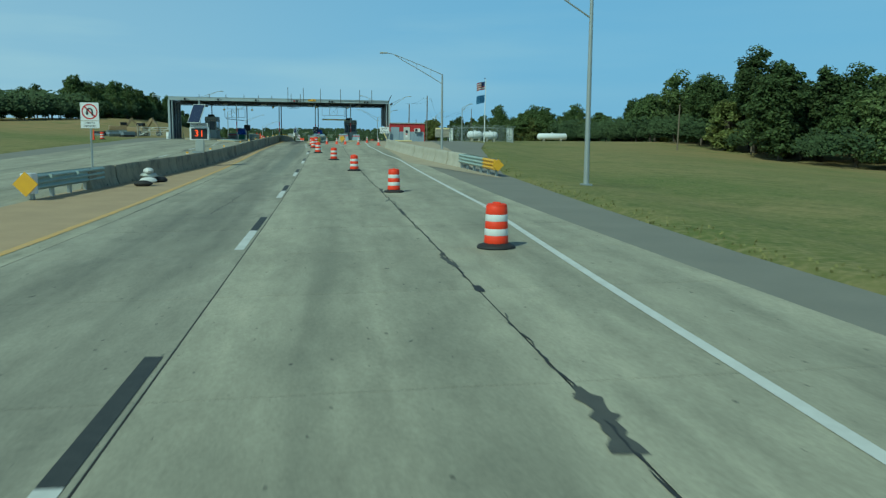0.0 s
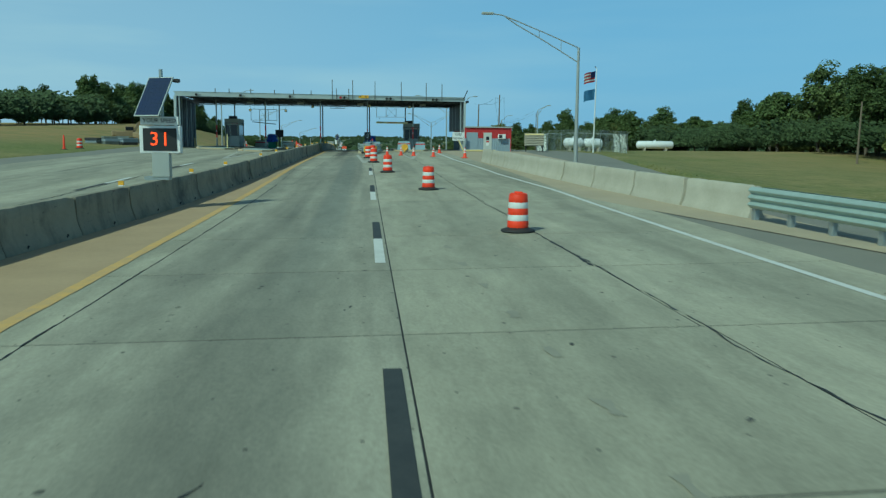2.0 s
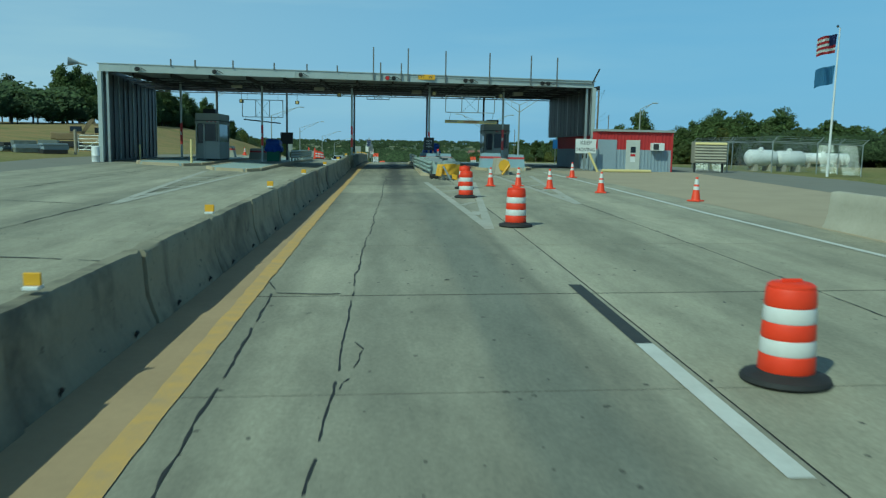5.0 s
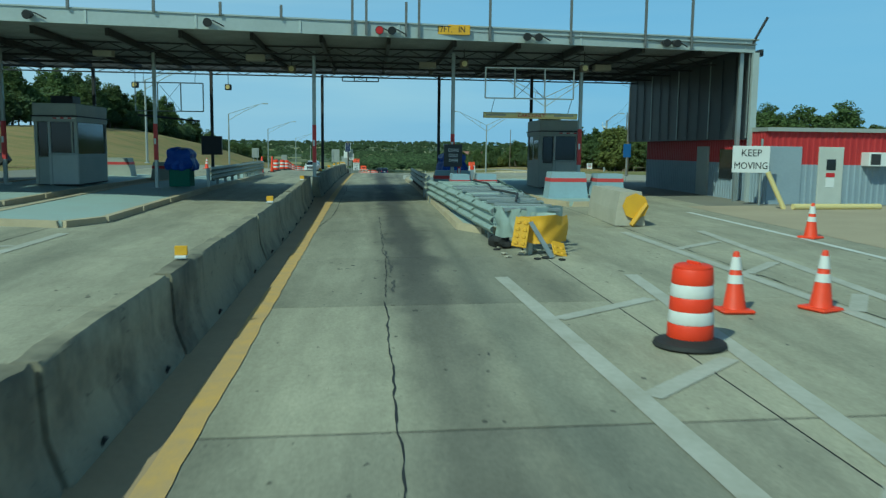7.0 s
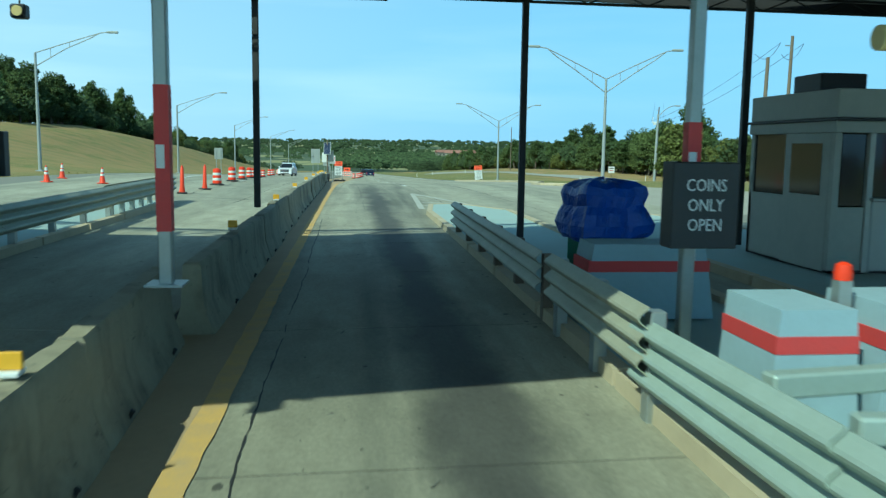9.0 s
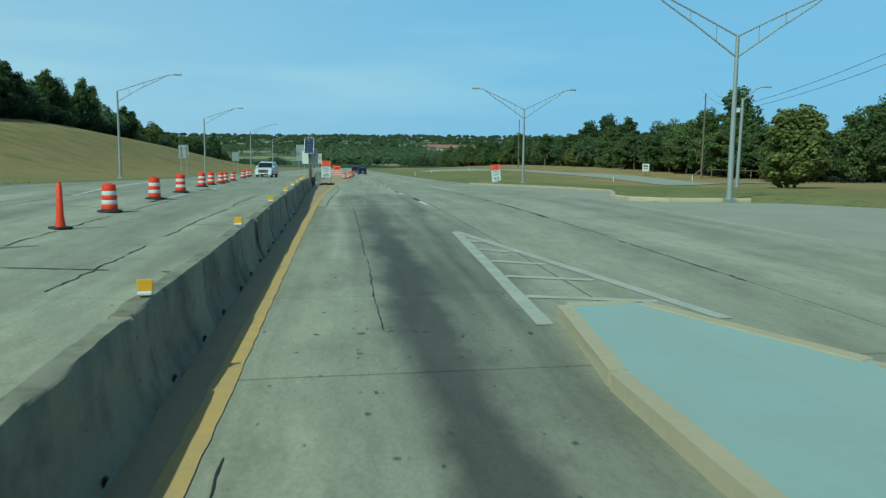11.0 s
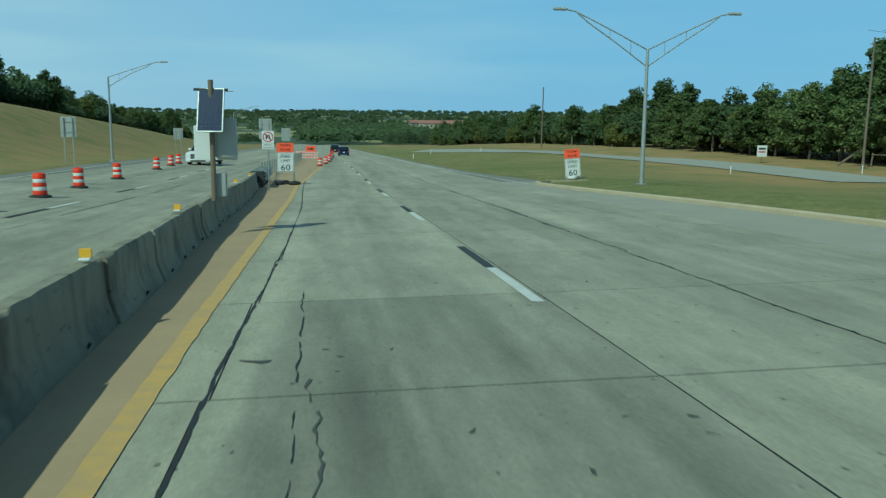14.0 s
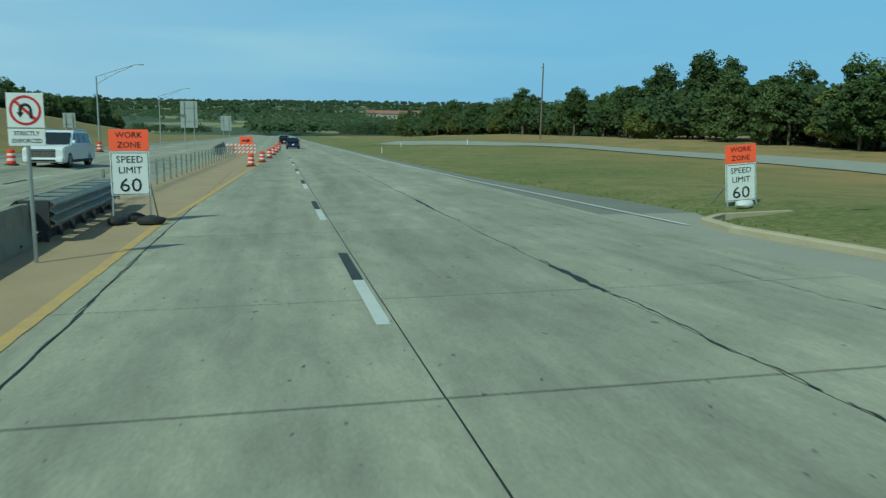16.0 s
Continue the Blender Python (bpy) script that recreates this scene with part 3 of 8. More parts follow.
# ---------------- mesh helpers ----------------
def part(name, bm, material, parent=None, label="", smooth=False):
    """Links a bmesh as one mesh object, under a thing or a part."""
    me = bpy.data.meshes.new(name)
    bm.to_mesh(me)
    bm.free()
    me.materials.append(M[material])
    if smooth:
        me.polygons.foreach_set("use_smooth", [True] * len(me.polygons))
        me.set_sharp_from_angle(angle=radians(40))
    ob = new(name, me)
    if parent is not None:
        ob.parent = parent
    if label:
        ob["label"] = label
    return ob


def thing(name, m, label, category, group="", kind=""):
    e = new(name)
    e.matrix_basis = m
    e.empty_display_size = 0.2
    return tagged(e, label, category, group, kind)


def box(bm, x0, x1, y0, y1, z0, z1, bevel=0.0):
    v = [bm.verts.new((x, y, z)) for z in (z0, z1) for y in (y0, y1) for x in (x0, x1)]
    f = [bm.faces.new([v[i] for i in q]) for q in ((0, 2, 3, 1), (4, 5, 7, 6), (0, 1, 5, 4), (2, 6, 7, 3), (0, 4, 6, 2), (1, 3, 7, 5))]
    if bevel:
        es = {e for q in f for e in q.edges}
        bmesh.ops.bevel(bm, geom=list(es), offset=bevel, segments=1, affect="EDGES")
    return bm


def bx(*a, bevel=0.0):
    return box(bmesh.new(), *a, bevel=bevel)


def tube(bm, a, b, r, r2=None, n=10, cap=True):
    a, b = Vector(a), Vector(b)
    r2 = r if r2 is None else r2
    q = (b - a).to_track_quat("Z", "Y").to_matrix()
    ring = []
    for c, rad in ((a, r), (b, r2)):
        ring.append([bm.verts.new(c + q @ Vector((math.cos(2 * math.pi * i / n) * rad, math.sin(2 * math.pi * i / n) * rad, 0))) for i in range(n)])
    for i in range(n):
        bm.faces.new((ring[0][i], ring[0][(i + 1) % n], ring[1][(i + 1) % n], ring[1][i]))
    if cap:
        bm.faces.new(ring[0][::-1])
        bm.faces.new(ring[1])
    return bm


def tb(a, b, r, r2=None, n=10):
    return tube(bmesh.new(), a, b, r, r2, n)


def lathe(profile, n=20, bm=None):
    """Turned form from (radius, height) pairs, from the bottom up."""
    bm = bm or bmesh.new()
    rings = [[bm.verts.new((r * math.cos(2 * math.pi * i / n), r * math.sin(2 * math.pi * i / n), z)) for i in range(n)] for r, z in profile]
    for a, b in zip(rings, rings[1:]):
        for i in range(n):
            bm.faces.new((a[i], a[(i + 1) % n], b[(i + 1) % n], b[i]))
    bm.faces.new(rings[0][::-1])
    bm.faces.new(rings[-1])
    return bm


def prism(outline, y0, y1, bm=None):
    """A section in x, z drawn out along y."""
    bm = bm or bmesh.new()
    a = [bm.verts.new((x, y0, z)) for x, z in outline]
    b = [bm.verts.new((x, y1, z)) for x, z in outline]
    n = len(outline)
    for i in range(n):
        bm.faces.new((a[i], a[(i + 1) % n], b[(i + 1) % n], b[i]))
    bm.faces.new(a[::-1])
    bm.faces.new(b)
    bmesh.ops.recalc_face_normals(bm, faces=bm.faces)
    return bm


def prism_x(outline, x0, x1, bm=None):
    """A section in y, z drawn out along x."""
    bm = bm or bmesh.new()
    a = [bm.verts.new((x0, y, z)) for y, z in outline]
    b = [bm.verts.new((x1, y, z)) for y, z in outline]
    n = len(outline)
    for i in range(n):
        bm.faces.new((a[i], a[(i + 1) % n], b[(i + 1) % n], b[i]))
    bm.faces.new(a[::-1])
    bm.faces.new(b)
    bmesh.ops.recalc_face_normals(bm, faces=bm.faces)
    return bm


def words(text, size, material, parent, m, name="lettering", spacing=1.0, squeeze=1.0):
    """Lettering in the built-in font, turned to a thin mesh; it stands in x, z and reads from -y."""
    cu = bpy.data.curves.new(name, "FONT")
    cu.body, cu.size, cu.align_x, cu.align_y, cu.extrude, cu.space_character = text, size, "CENTER", "CENTER", 0.003, spacing
    cu.resolution_u = 2
    tmp = bpy.data.objects.new(name, cu)
    me = bpy.data.meshes.new_from_object(tmp)
    bpy.data.objects.remove(tmp)
    me.materials.append(M[material])
    ob = new(name, me)
    ob.parent = parent
    ob.matrix_basis = m @ pose(0, 0, 0, 90, 0, 0) @ Matrix.Diagonal((squeeze, 1, 1, 1))
    return ob


# ---------------- lie of the land ----------------
KNOTS = [(-60, 0.0), (-20, 0.0), (10, 0.003), (35, 0.283), (60, 0.858), (80, 1.134), (100, 1.306), (120, 1.204), (140, 0.863), (160, 0.177), (180, -0.608), (210, -1.514), (260, -3.028), (340, -5.451), (480, -9.6), (700, -15.5)]
KY, KZ = [k[0] for k in KNOTS], [k[1] for k in KNOTS]
KM = list(np.gradient(np.array(KZ), np.array(KY)))
FALL = 0.0169


def lerp(y, pts):
    return float(np.interp(y, [p[0] for p in pts], [p[1] for p in pts]))


def smooth(a, b, v):
    t = min(1.0, max(0.0, (v - a) / (b - a)))
    return t * t * (3 - 2 * t)


def road_z(y):
    y = min(699.0, max(-59.9, y))
    i = next(j for j in range(len(KY) - 1) if y <= KY[j + 1])
    h = KY[i + 1] - KY[i]
    s = (y - KY[i]) / h
    return (2 * s**3 - 3 * s**2 + 1) * KZ[i] + (s**3 - 2 * s**2 + s) * h * KM[i] + (-2 * s**3 + 3 * s**2) * KZ[i + 1] + (s**3 - s**2) * h * KM[i + 1]


def gz(x, y):
    """Height of the paved surface."""
    z = road_z(y) + FALL * min(8.0, max(-5.0, x))
    if x < -5:
        z += lerp(y, [(110, 0.03), (145, 0.055)]) * min(12.0, -5 - x)
    return z


def slope(y):
    return math.degrees(math.atan((road_z(y + 1) - road_z(y - 1)) / 2))


def right_edge(y):
    """Where the paving ends to the right."""
    return lerp(y, [(-60, 7.4), (0, 8.6), (12, 9.2), (26, 9.9), (60, 15), (85, 20), (118, 19), (130, 17), (136.8, 13), (137.3, 9.4), (138.4, 8.1), (141, 8.2), (149, 10.8), (157, 10.7), (167, 9.9), (177, 8.8), (181.5, 8.4), (183.3, 8.7), (184.3, 9.6), (185, 9.95), (190, 9.75), (195, 9.0), (205, 8.2), (230, 7.9), (700, 7.7)])


def left_edge(y):
    return lerp(y, [(-60, -19), (70, -19.5), (95, -22), (115, -22), (138, -19), (150, -16.95), (159, -16.9), (164, -17.3), (176, -18.3), (205, -20.2), (700, -20.2)])


def land(x, y):
    """Height of the ground sheet."""
    far = math.hypot(x, y - 100)
    r, l = right_edge(min(y, 690)), left_edge(min(y, 690))
    yy = min(y, 690)
    if l <= x <= r:
        z = gz(x, yy) - 0.12
    elif x > r:
        d = x - r
        z = gz(r, yy) - 0.12 + 0.14 * smooth(0.0, 0.35, d)
        z += (-0.5 * smooth(1, 7, d) - 1.5 * smooth(8, 45, d)) * (1 - smooth(70, 110, y))
        z += 0.15 * smooth(0.5, 4, d) * smooth(115, 150, y)
        shelf = lerp(y, [(150, 0.55), (189, -1.05), (240, -1.05), (300, -2.4), (400, -6.0), (480, -9.6)])
        z += (shelf - z) * smooth(3, 18, d) * smooth(150, 185, y) * (1 - smooth(420, 480, y))
        z += 0.45 * smooth(19, 28, d) * smooth(140, 190, y)
    else:
        d = l - x
        z = gz(l, yy) - 0.12 + 0.14 * smooth(0.0, 0.35, d)
        z += lerp(y, [(-60, 1.0), (90, 0.9), (110, 1.2), (140, 2.6), (165, 4.2), (192, 6.0), (234, 7.6), (270, 7.2), (307, 6.0), (360, 4.1), (410, 2.4), (480, 0.2)]) * smooth(1, 28, d)
    z += 0.12 * noise.noise((x * 0.05, y * 0.05, 0)) * smooth(3, 15, max(x - r, l - x))
    if y > 690 or far > 500:
        roll = 7 * noise.noise((x * 0.0016, y * 0.0016, 3.0)) + 4 * noise.noise((x * 0.006, y * 0.006, 7.0))
        far_z = -17 + roll + 36 * smooth(1300, 4300, far)
        z = z * (1 - smooth(450, 1100, far)) + far_z * smooth(450, 1100, far)
    return z


def on(x, y, rz=0.0, dz=0.0):
    """A pose standing upright on the paving."""
    return pose(x, y, gz(x, y) + dz, 0, 0, rz)


def on_land(x, y, rz=0.0, dz=0.0):
    return pose(x, y, land(x, y) + dz, 0, 0, rz)


# ---------------- ground ----------------
def grid_sheet(name, xs, ys, height, material):
    verts = [(x, y, height(x, y)) for y in ys for x in xs]
    w = len(xs)
    faces = [(j * w + i, j * w + i + 1, (j + 1) * w + i + 1, (j + 1) * w + i) for j in range(len(ys) - 1) for i in range(w - 1)]
    me = bpy.data.meshes.new(name)
    me.from_pydata(verts, [], faces)
    me.polygons.foreach_set("use_smooth", [True] * len(faces))
    me.materials.append(M[material])
    return new(name, me)


def steps(*spans):
    out = []
    for a, b, d in spans:
        out += list(np.arange(a, b, d))
    return [float(v) for v in out] + [float(spans[-1][1])]


ground = grid_sheet("ground", steps((-4500, -1000, 350), (-1000, -200, 80), (-200, -40, 8), (-40, 40, 0.5), (40, 200, 8), (200, 1000, 80), (1000, 4500, 350)),
                    steps((-300, -30, 30), (-30, 260, 2), (260, 700, 10), (700, 2000, 60), (2000, 4600, 200)), land, "grass")
ground.data.materials.append(M["woodland"])
ground.data.polygons.foreach_set("material_index", [1 if p_.center.y > 640 or (p_.center.y > 330 and p_.center.x > 60) or p_.center.x < -420 else 0 for p_ in ground.data.polygons])
tagged(ground, "mown dry grass verges rolling to the horizon", "ground", kind="structure")

# ---------------- road: bed, slabs, shoulders ----------------
JOINTS = [-40.0]
for a, b in ((-40.0, -7.0), (-7.0, -2.7), (-2.7, 13.15), (13.15, 37.8), (37.8, 41.8), (41.8, 52.2), (52.2, 56.0), (56.0, 78.1), (78.1, 82.2), (82.2, 86.4), (86.4, 89.8), (89.8, 129.7), (129.7, 138.0), (138.0, 171.6), (171.6, 175.9), (175.9, 232.0)):
    k = max(1, round((b - a) / 4.1))
    JOINTS += [a + (b - a) * (i + 1) / k for i in range(k)]
JOINT_L = [(-40, -3.78), (46, -3.78), (56.4, -4.0), (56.5, -3.0), (61, -2.98), (72, -2.8), (90, -2.7), (90.1, -3.93), (112, -3.95), (115, -2.8), (130, -2.8), (137.9, -2.88), (138, -3.86), (146, -3.78), (152, -3.66), (157, -3.55), (168, -3.5), (176, -3.65), (183, -3.78), (232, -3.82)]
JOINT_M = [(-40, 0.0), (90, 0.02), (118, 0.1), (140, 0.1), (160, 0.06), (232, 0.03)]
JOINT_R = [(-40, 3.48), (4, 3.48), (14, 3.38), (26, 3.17), (38, 3.1), (46, 2.9), (70, 2.8), (130, 2.72), (150, 2.72), (160, 2.88), (170, 3.05), (180, 3.1), (192, 3.2), (232, 3.35)]
LCOLS = [(-9.6, -5.3), (-13.2, -9.62), (-16.8, -13.22)]

road = grid_sheet("road", [-16.79, -13, -9, -5.2, -4.5, 0, 4, 7.09], steps((-42, 232, 2.0)), lambda x, y: gz(x, y) - (0.003 if x > -4.8 else 0.02), "joint")
tagged(road, "jointed concrete highway carriageways with dark sealed joints", "road", kind="structure")


def slab_mesh(c=0.005):
    """A slab of unit width and length, its top edges slightly rounded off."""
    o = [(-0.5, -0.2), (0.5, -0.2), (0.5, -c), (0.5 - 0.3 * c, 0), (-0.5 + 0.3 * c, 0), (-0.5, -c)]
    return prism(o, -0.5, 0.5)


def joint_gap(y):
    """Width of the joint at y: some are sealed wide, some barely open."""
    if abs(y - 56.0) < 0.3 or abs(y - 138.0) < 0.3:
        return 0.045
    return 0.013 + 0.022 * abs(math.sin(y * 12.9898)) ** 3


def lay(name, mesh, xa, xb, y0, y1, parent):
    y0, y1 = y0 + 0.5 * joint_gap(y0), y1 - 0.5 * joint_gap(y1)
    x, y, ln = (xa + xb) / 2, (y0 + y1) / 2, y1 - y0
    ob = new(name, mesh)
    ob.parent = parent
    rise = (gz(x, y1) - gz(x, y0)) / ln
    cross = math.degrees(math.atan(gz(x + 0.5, y) - gz(x - 0.5, y)))
    ob.matrix_basis = pose(x, y, (gz(x, y0) + gz(x, y1)) / 2, math.degrees(math.atan(rise)), -cross, 0) @ Matrix.Diagonal((xb - xa, ln, 1, 1))
    return ob


far_road = grid_sheet("far_paving", [-16.8, -12, -8, -5, 0, 4, 7.1], steps((232, 420, 4), (420, 690, 15)), lambda x, y: gz(x, y), "slab")
far_road.parent = road

# shoulders, apron and ramps beside the slabs
def strip(name, xa, xb, ys, dz, material, label, kind="structure", n=1):
    """A flat band on the paving between two lines xa(y) and xb(y)."""
    bm = bmesh.new()
    rows = [[bm.verts.new((xa(y) + (xb(y) - xa(y)) * i / n, y, gz(xa(y) + (xb(y) - xa(y)) * i / n, y) + dz)) for i in range(n + 1)] for y in ys]
    for a, b in zip(rows, rows[1:]):
        for i in range(n):
            bm.faces.new((a[i], a[i + 1], b[i + 1], b[i]))
    ob = part(name, bm, material)
    return tagged(ob, label, name.replace("_", " "), kind=kind)


strip("shoulder", lambda y: 7.05, lambda y: right_edge(y), steps((-42, 112, 2)), -0.012, "asphalt", "grey asphalt shoulder and plaza apron beside the slabs", n=6)
strip("apron", lambda y: 7.05, lambda y: right_edge(y), steps((112, 186, 2)), -0.012, "concrete_edge", "pale concrete apron beyond the plaza inside the kerb", n=6)
strip("shoulder_far", lambda y: 7.05, lambda y: right_edge(y), steps((186.01, 690, 4)), -0.012, "asphalt", "grey asphalt shoulder along the far carriageway", n=3)
strip("lane_marking", lambda y: lerp(y, [(138, -13.0), (157, -15.0), (170, -16.3), (205, -18.5), (400, -18.8)]) - 0.07, lambda y: lerp(y, [(138, -13.0), (157, -15.0), (170, -16.3), (205, -18.5), (400, -18.8)]) + 0.07, steps((138, 400, 3)), 0.006, "white_line", "white edge line of the opposite carriageway")
strip("shoulder_left", lambda y: left_edge(y), lambda y: -16.75, steps((-42, 690, 4)), -0.012, "asphalt", "grey asphalt shoulder of the opposite carriageway", n=2)

# ---------------- painted lines ----------------
def yellow_x(y):
    return lerp(y, [(-40, -4.36), (30, -4.34), (50, -4.25), (136, -4.27), (150, -4.26), (160, -4.17), (173, -4.08), (186, -4.15), (195, -3.75), (225, -2.6), (260, -2.2)])


YW = random.Random(31)
YL = [(y, -0.088 - YW.uniform(0, 0.022), 0.088 + YW.uniform(0, 0.022)) for y in steps((-42, 232, 0.3))]
bm = bmesh.new()
rows = [(bm.verts.new((yellow_x(y) + a, y, gz(yellow_x(y), y) + 0.010)), bm.verts.new((yellow_x(y) + b, y, gz(yellow_x(y), y) + 0.010))) for y, a, b in YL]
for p, q in zip(rows, rows[1:]):
    bm.faces.new((p[0], p[1], q[1], q[0]))
tagged(part("lane_marking", bm, "yellow_line"), "worn yellow edge line beside the median barrier", "lane marking", kind="structure")


def edge_x(y):
    return lerp(y, [(-40, 3.6), (-3.3, 5.24), (9.8, 5.93), (23, 6.05), (41, 6.15), (50, 5.6), (66, 5.3), (84, 5.7)])


strip("lane_marking", lambda y: edge_x(y) - 0.07, lambda y: edge_x(y) + 0.07, steps((-42, 90, 2)), 0.006, "white_line", "worn white edge line along the shoulder")
strip("lane_marking", lambda y: lerp(y, [(183, 8.1), (192, 7.86), (203, 7.36), (230, 6.95), (690, 6.9)]) - 0.07, lambda y: lerp(y, [(183, 8.1), (192, 7.86), (203, 7.36), (230, 6.95), (690, 6.9)]) + 0.07, steps((183, 690, 4)), 0.006, "white_line", "white edge line along the far shoulder")


def dash(x, y, length, material, label):
    bm = bmesh.new()
    w = 0.085
    ys = [y + length * i / 3 for i in range(4)]
    rows = [[bm.verts.new((x - w, v, gz(x, v) + 0.007)), bm.verts.new((x + w, v, gz(x, v) + 0.007))] for v in ys]
    for p, q in zip(rows, rows[1:]):
        bm.faces.new((p[0], p[1], q[1], q[0]))
    return tagged(part("lane_dash", bm, material), label, "lane dash", "dashes between the lanes", "structure")


DASH_M = [-8.6] + [4.95 + 12.15 * i for i in range(0, 5)] + [140.75 + 12.22 * i for i in range(0, 9)]


# ---------------- median barrier ----------------
BARRIER = [(15, -7.35), (20, -7.1), (24, -6.8), (28, -6.42), (32, -6.15), (37, -5.8), (44, -5.47), (50, -5.28), (55, -5.16), (62, -5.06), (72, -4.96), (84, -4.91), (87, -4.9), (93, -4.98), (97.3, -5.1), (97.5, -4.87), (105, -4.86), (124, -4.92), (128, -4.95), (134, -4.99), (139, -5.08), (147, -5.3), (151, -5.37), (155, -5.5), (163, -5.67), (170, -5.74), (178, -5.97), (185, -6.3), (190, -6.4)]


def jersey(length, seed=0):
    """Concrete median barrier, as long as given: flared foot, near-upright sides, chipped edges and ends."""
    o = [(-0.235, 0), (0.235, 0), (0.23, 0.06), (0.185, 0.16), (0.128, 0.33), (0.112, 0.56), (0.098, 0.775), (0.075, 0.805), (-0.075, 0.805), (-0.098, 0.775), (-0.112, 0.56), (-0.128, 0.33), (-0.185, 0.16), (-0.23, 0.06)]
    rg_ = random.Random(seed)
    a = length / 2 - 0.022
    ys = [-a, -a + 0.03, -a + 0.09] + [-a + 0.3 + (2 * a - 0.6) * i / 10 for i in range(11)] + [a - 0.09, a - 0.03, a]
    bm = bmesh.new()
    rings = []
    for i, y in enumerate(ys):
        end = min(i, len(ys) - 1 - i)
        ring = []
        for x, z in o:
            k = (0.94, 0.985, 1.0)[min(end, 2)]
            chip = rg_.uniform(0, 0.03) if z > 0.7 and end < 3 else rg_.uniform(0, 0.012) if z > 0.7 and rg_.random() < 0.3 else 0.0
            ring.append(bm.verts.new((x * k + rg_.uniform(-0.003, 0.003), y, max(0.0, z - chip) + (rg_.uniform(-0.003, 0.003) if z else 0.0))))
        rings.append(ring)
    n = len(o)
    for p, q in zip(rings, rings[1:]):
        for i in range(n):
            bm.faces.new((p[i], p[(i + 1) % n], q[(i + 1) % n], q[i]))
    bm.faces.new(rings[0][::-1])
    bm.faces.new(rings[-1])
    bmesh.ops.recalc_face_normals(bm, faces=bm.faces)
    return bm


barrier_meshes = []
for i in range(4):
    ob = part("jersey_barrier", jersey(3.05, 40 + i), "barrier", smooth=True)
    barrier_meshes.append(ob.data)
    bpy.data.objects.remove(ob)
barrier_mesh = barrier_meshes[0]
pin_mesh = part("anchor_pin", lathe([(0.014, 0.0), (0.014, 0.06), (0.022, 0.065), (0.018, 0.08)], 7), "black").data
bpy.data.objects.remove(bpy.data.objects["anchor_pin"])
key_mesh = part("joint_key", prism([(-0.17, 0.02), (0.17, 0.02), (0.085, 0.3), (0.062, 0.74), (-0.062, 0.74), (-0.085, 0.3)], -0.05, 0.05), "joint").data
bpy.data.objects.remove(bpy.data.objects["joint_key"])
BR = random.Random(77)
yb = 97.3 - 3.05 * 26
for k in range(54):
    if k == 26:
        yb = 97.62
    if yb > 180.5:
        break
    ye = min(yb + 3.05, 97.3) if yb < 97 else yb + 3.05
    xa, xb = lerp(yb + 0.05, BARRIER), lerp(ye - 0.05, BARRIER)
    ym, xm = yb + 1.525, (xa + xb) / 2
    turn = -math.degrees(math.atan2(xb - xa, 2.95))
    ob = new("jersey_barrier", BR.choice(barrier_meshes))
    ob.matrix_basis = pose(xm + BR.uniform(-0.025, 0.025), ym, (gz(xa, yb) + gz(xb, ye)) / 2 - 0.02 + BR.uniform(-0.012, 0.012), slope(ym) + BR.uniform(-0.15, 0.15), BR.uniform(-0.6, 0.6), turn + BR.uniform(-0.7, 0.7))
    tagged(ob, "weathered concrete jersey barrier segment along the median", "barrier", "median barrier segments")
    if yb + 3.05 < 97 or yb > 97:
        key = new("joint_key", key_mesh)
        key.parent = ob
        key.matrix_basis = pose(0, 1.525, 0)
    for py in ((-0.85, 0.75) if BR.random() < 0.5 else (0.1,)):
        for sx in (-1, 1):
            pin = new("anchor_pin", pin_mesh)
            pin.parent = ob
            pin.matrix_basis = pose(sx * 0.215, py + BR.uniform(-0.1, 0.1), 0.05, 0, sx * 25, 0)
    yb += 3.05


# ---------------- traffic drums and cones ----------------
def drum():
    t = thing("traffic_drum", pose(0, 0, 0), "orange and white striped traffic drum on a black rubber base", "traffic drum", "traffic drums on the road")
    part("base", lathe([(0.34, 0), (0.36, 0.02), (0.345, 0.055), (0.25, 0.08), (0.22, 0.10)], 20), "black", t, "black rubber ballast ring", True)
    prof_r = [0.218, 0.214, 0.207, 0.201, 0.196, 0.188, 0.178]
    z = 0.09
    for i, (h, m) in enumerate(((0.15, "orange"), (0.125, "refl"), (0.135, "orange"), (0.125, "refl"), (0.15, "orange"))):
        r0, r1 = prof_r[i], prof_r[i + 1]
        part("band", lathe([(r0, z), (r0 + 0.006, z + 0.015), (r1 + 0.006, z + h - 0.015), (r1, z + h - 0.002)], 20), m, t, "white reflective band" if m == "refl" else "", True)
        z += h
    part("top", lathe([(0.186, z - 0.002), (0.186, z + 0.02), (0.155, z + 0.04), (0.05, z + 0.045)], 20), "orange", t, smooth=True)
    part("handle", bx(-0.09, 0.09, -0.018, 0.018, z + 0.035, z + 0.07, bevel=0.01), "orange", t)
    return t


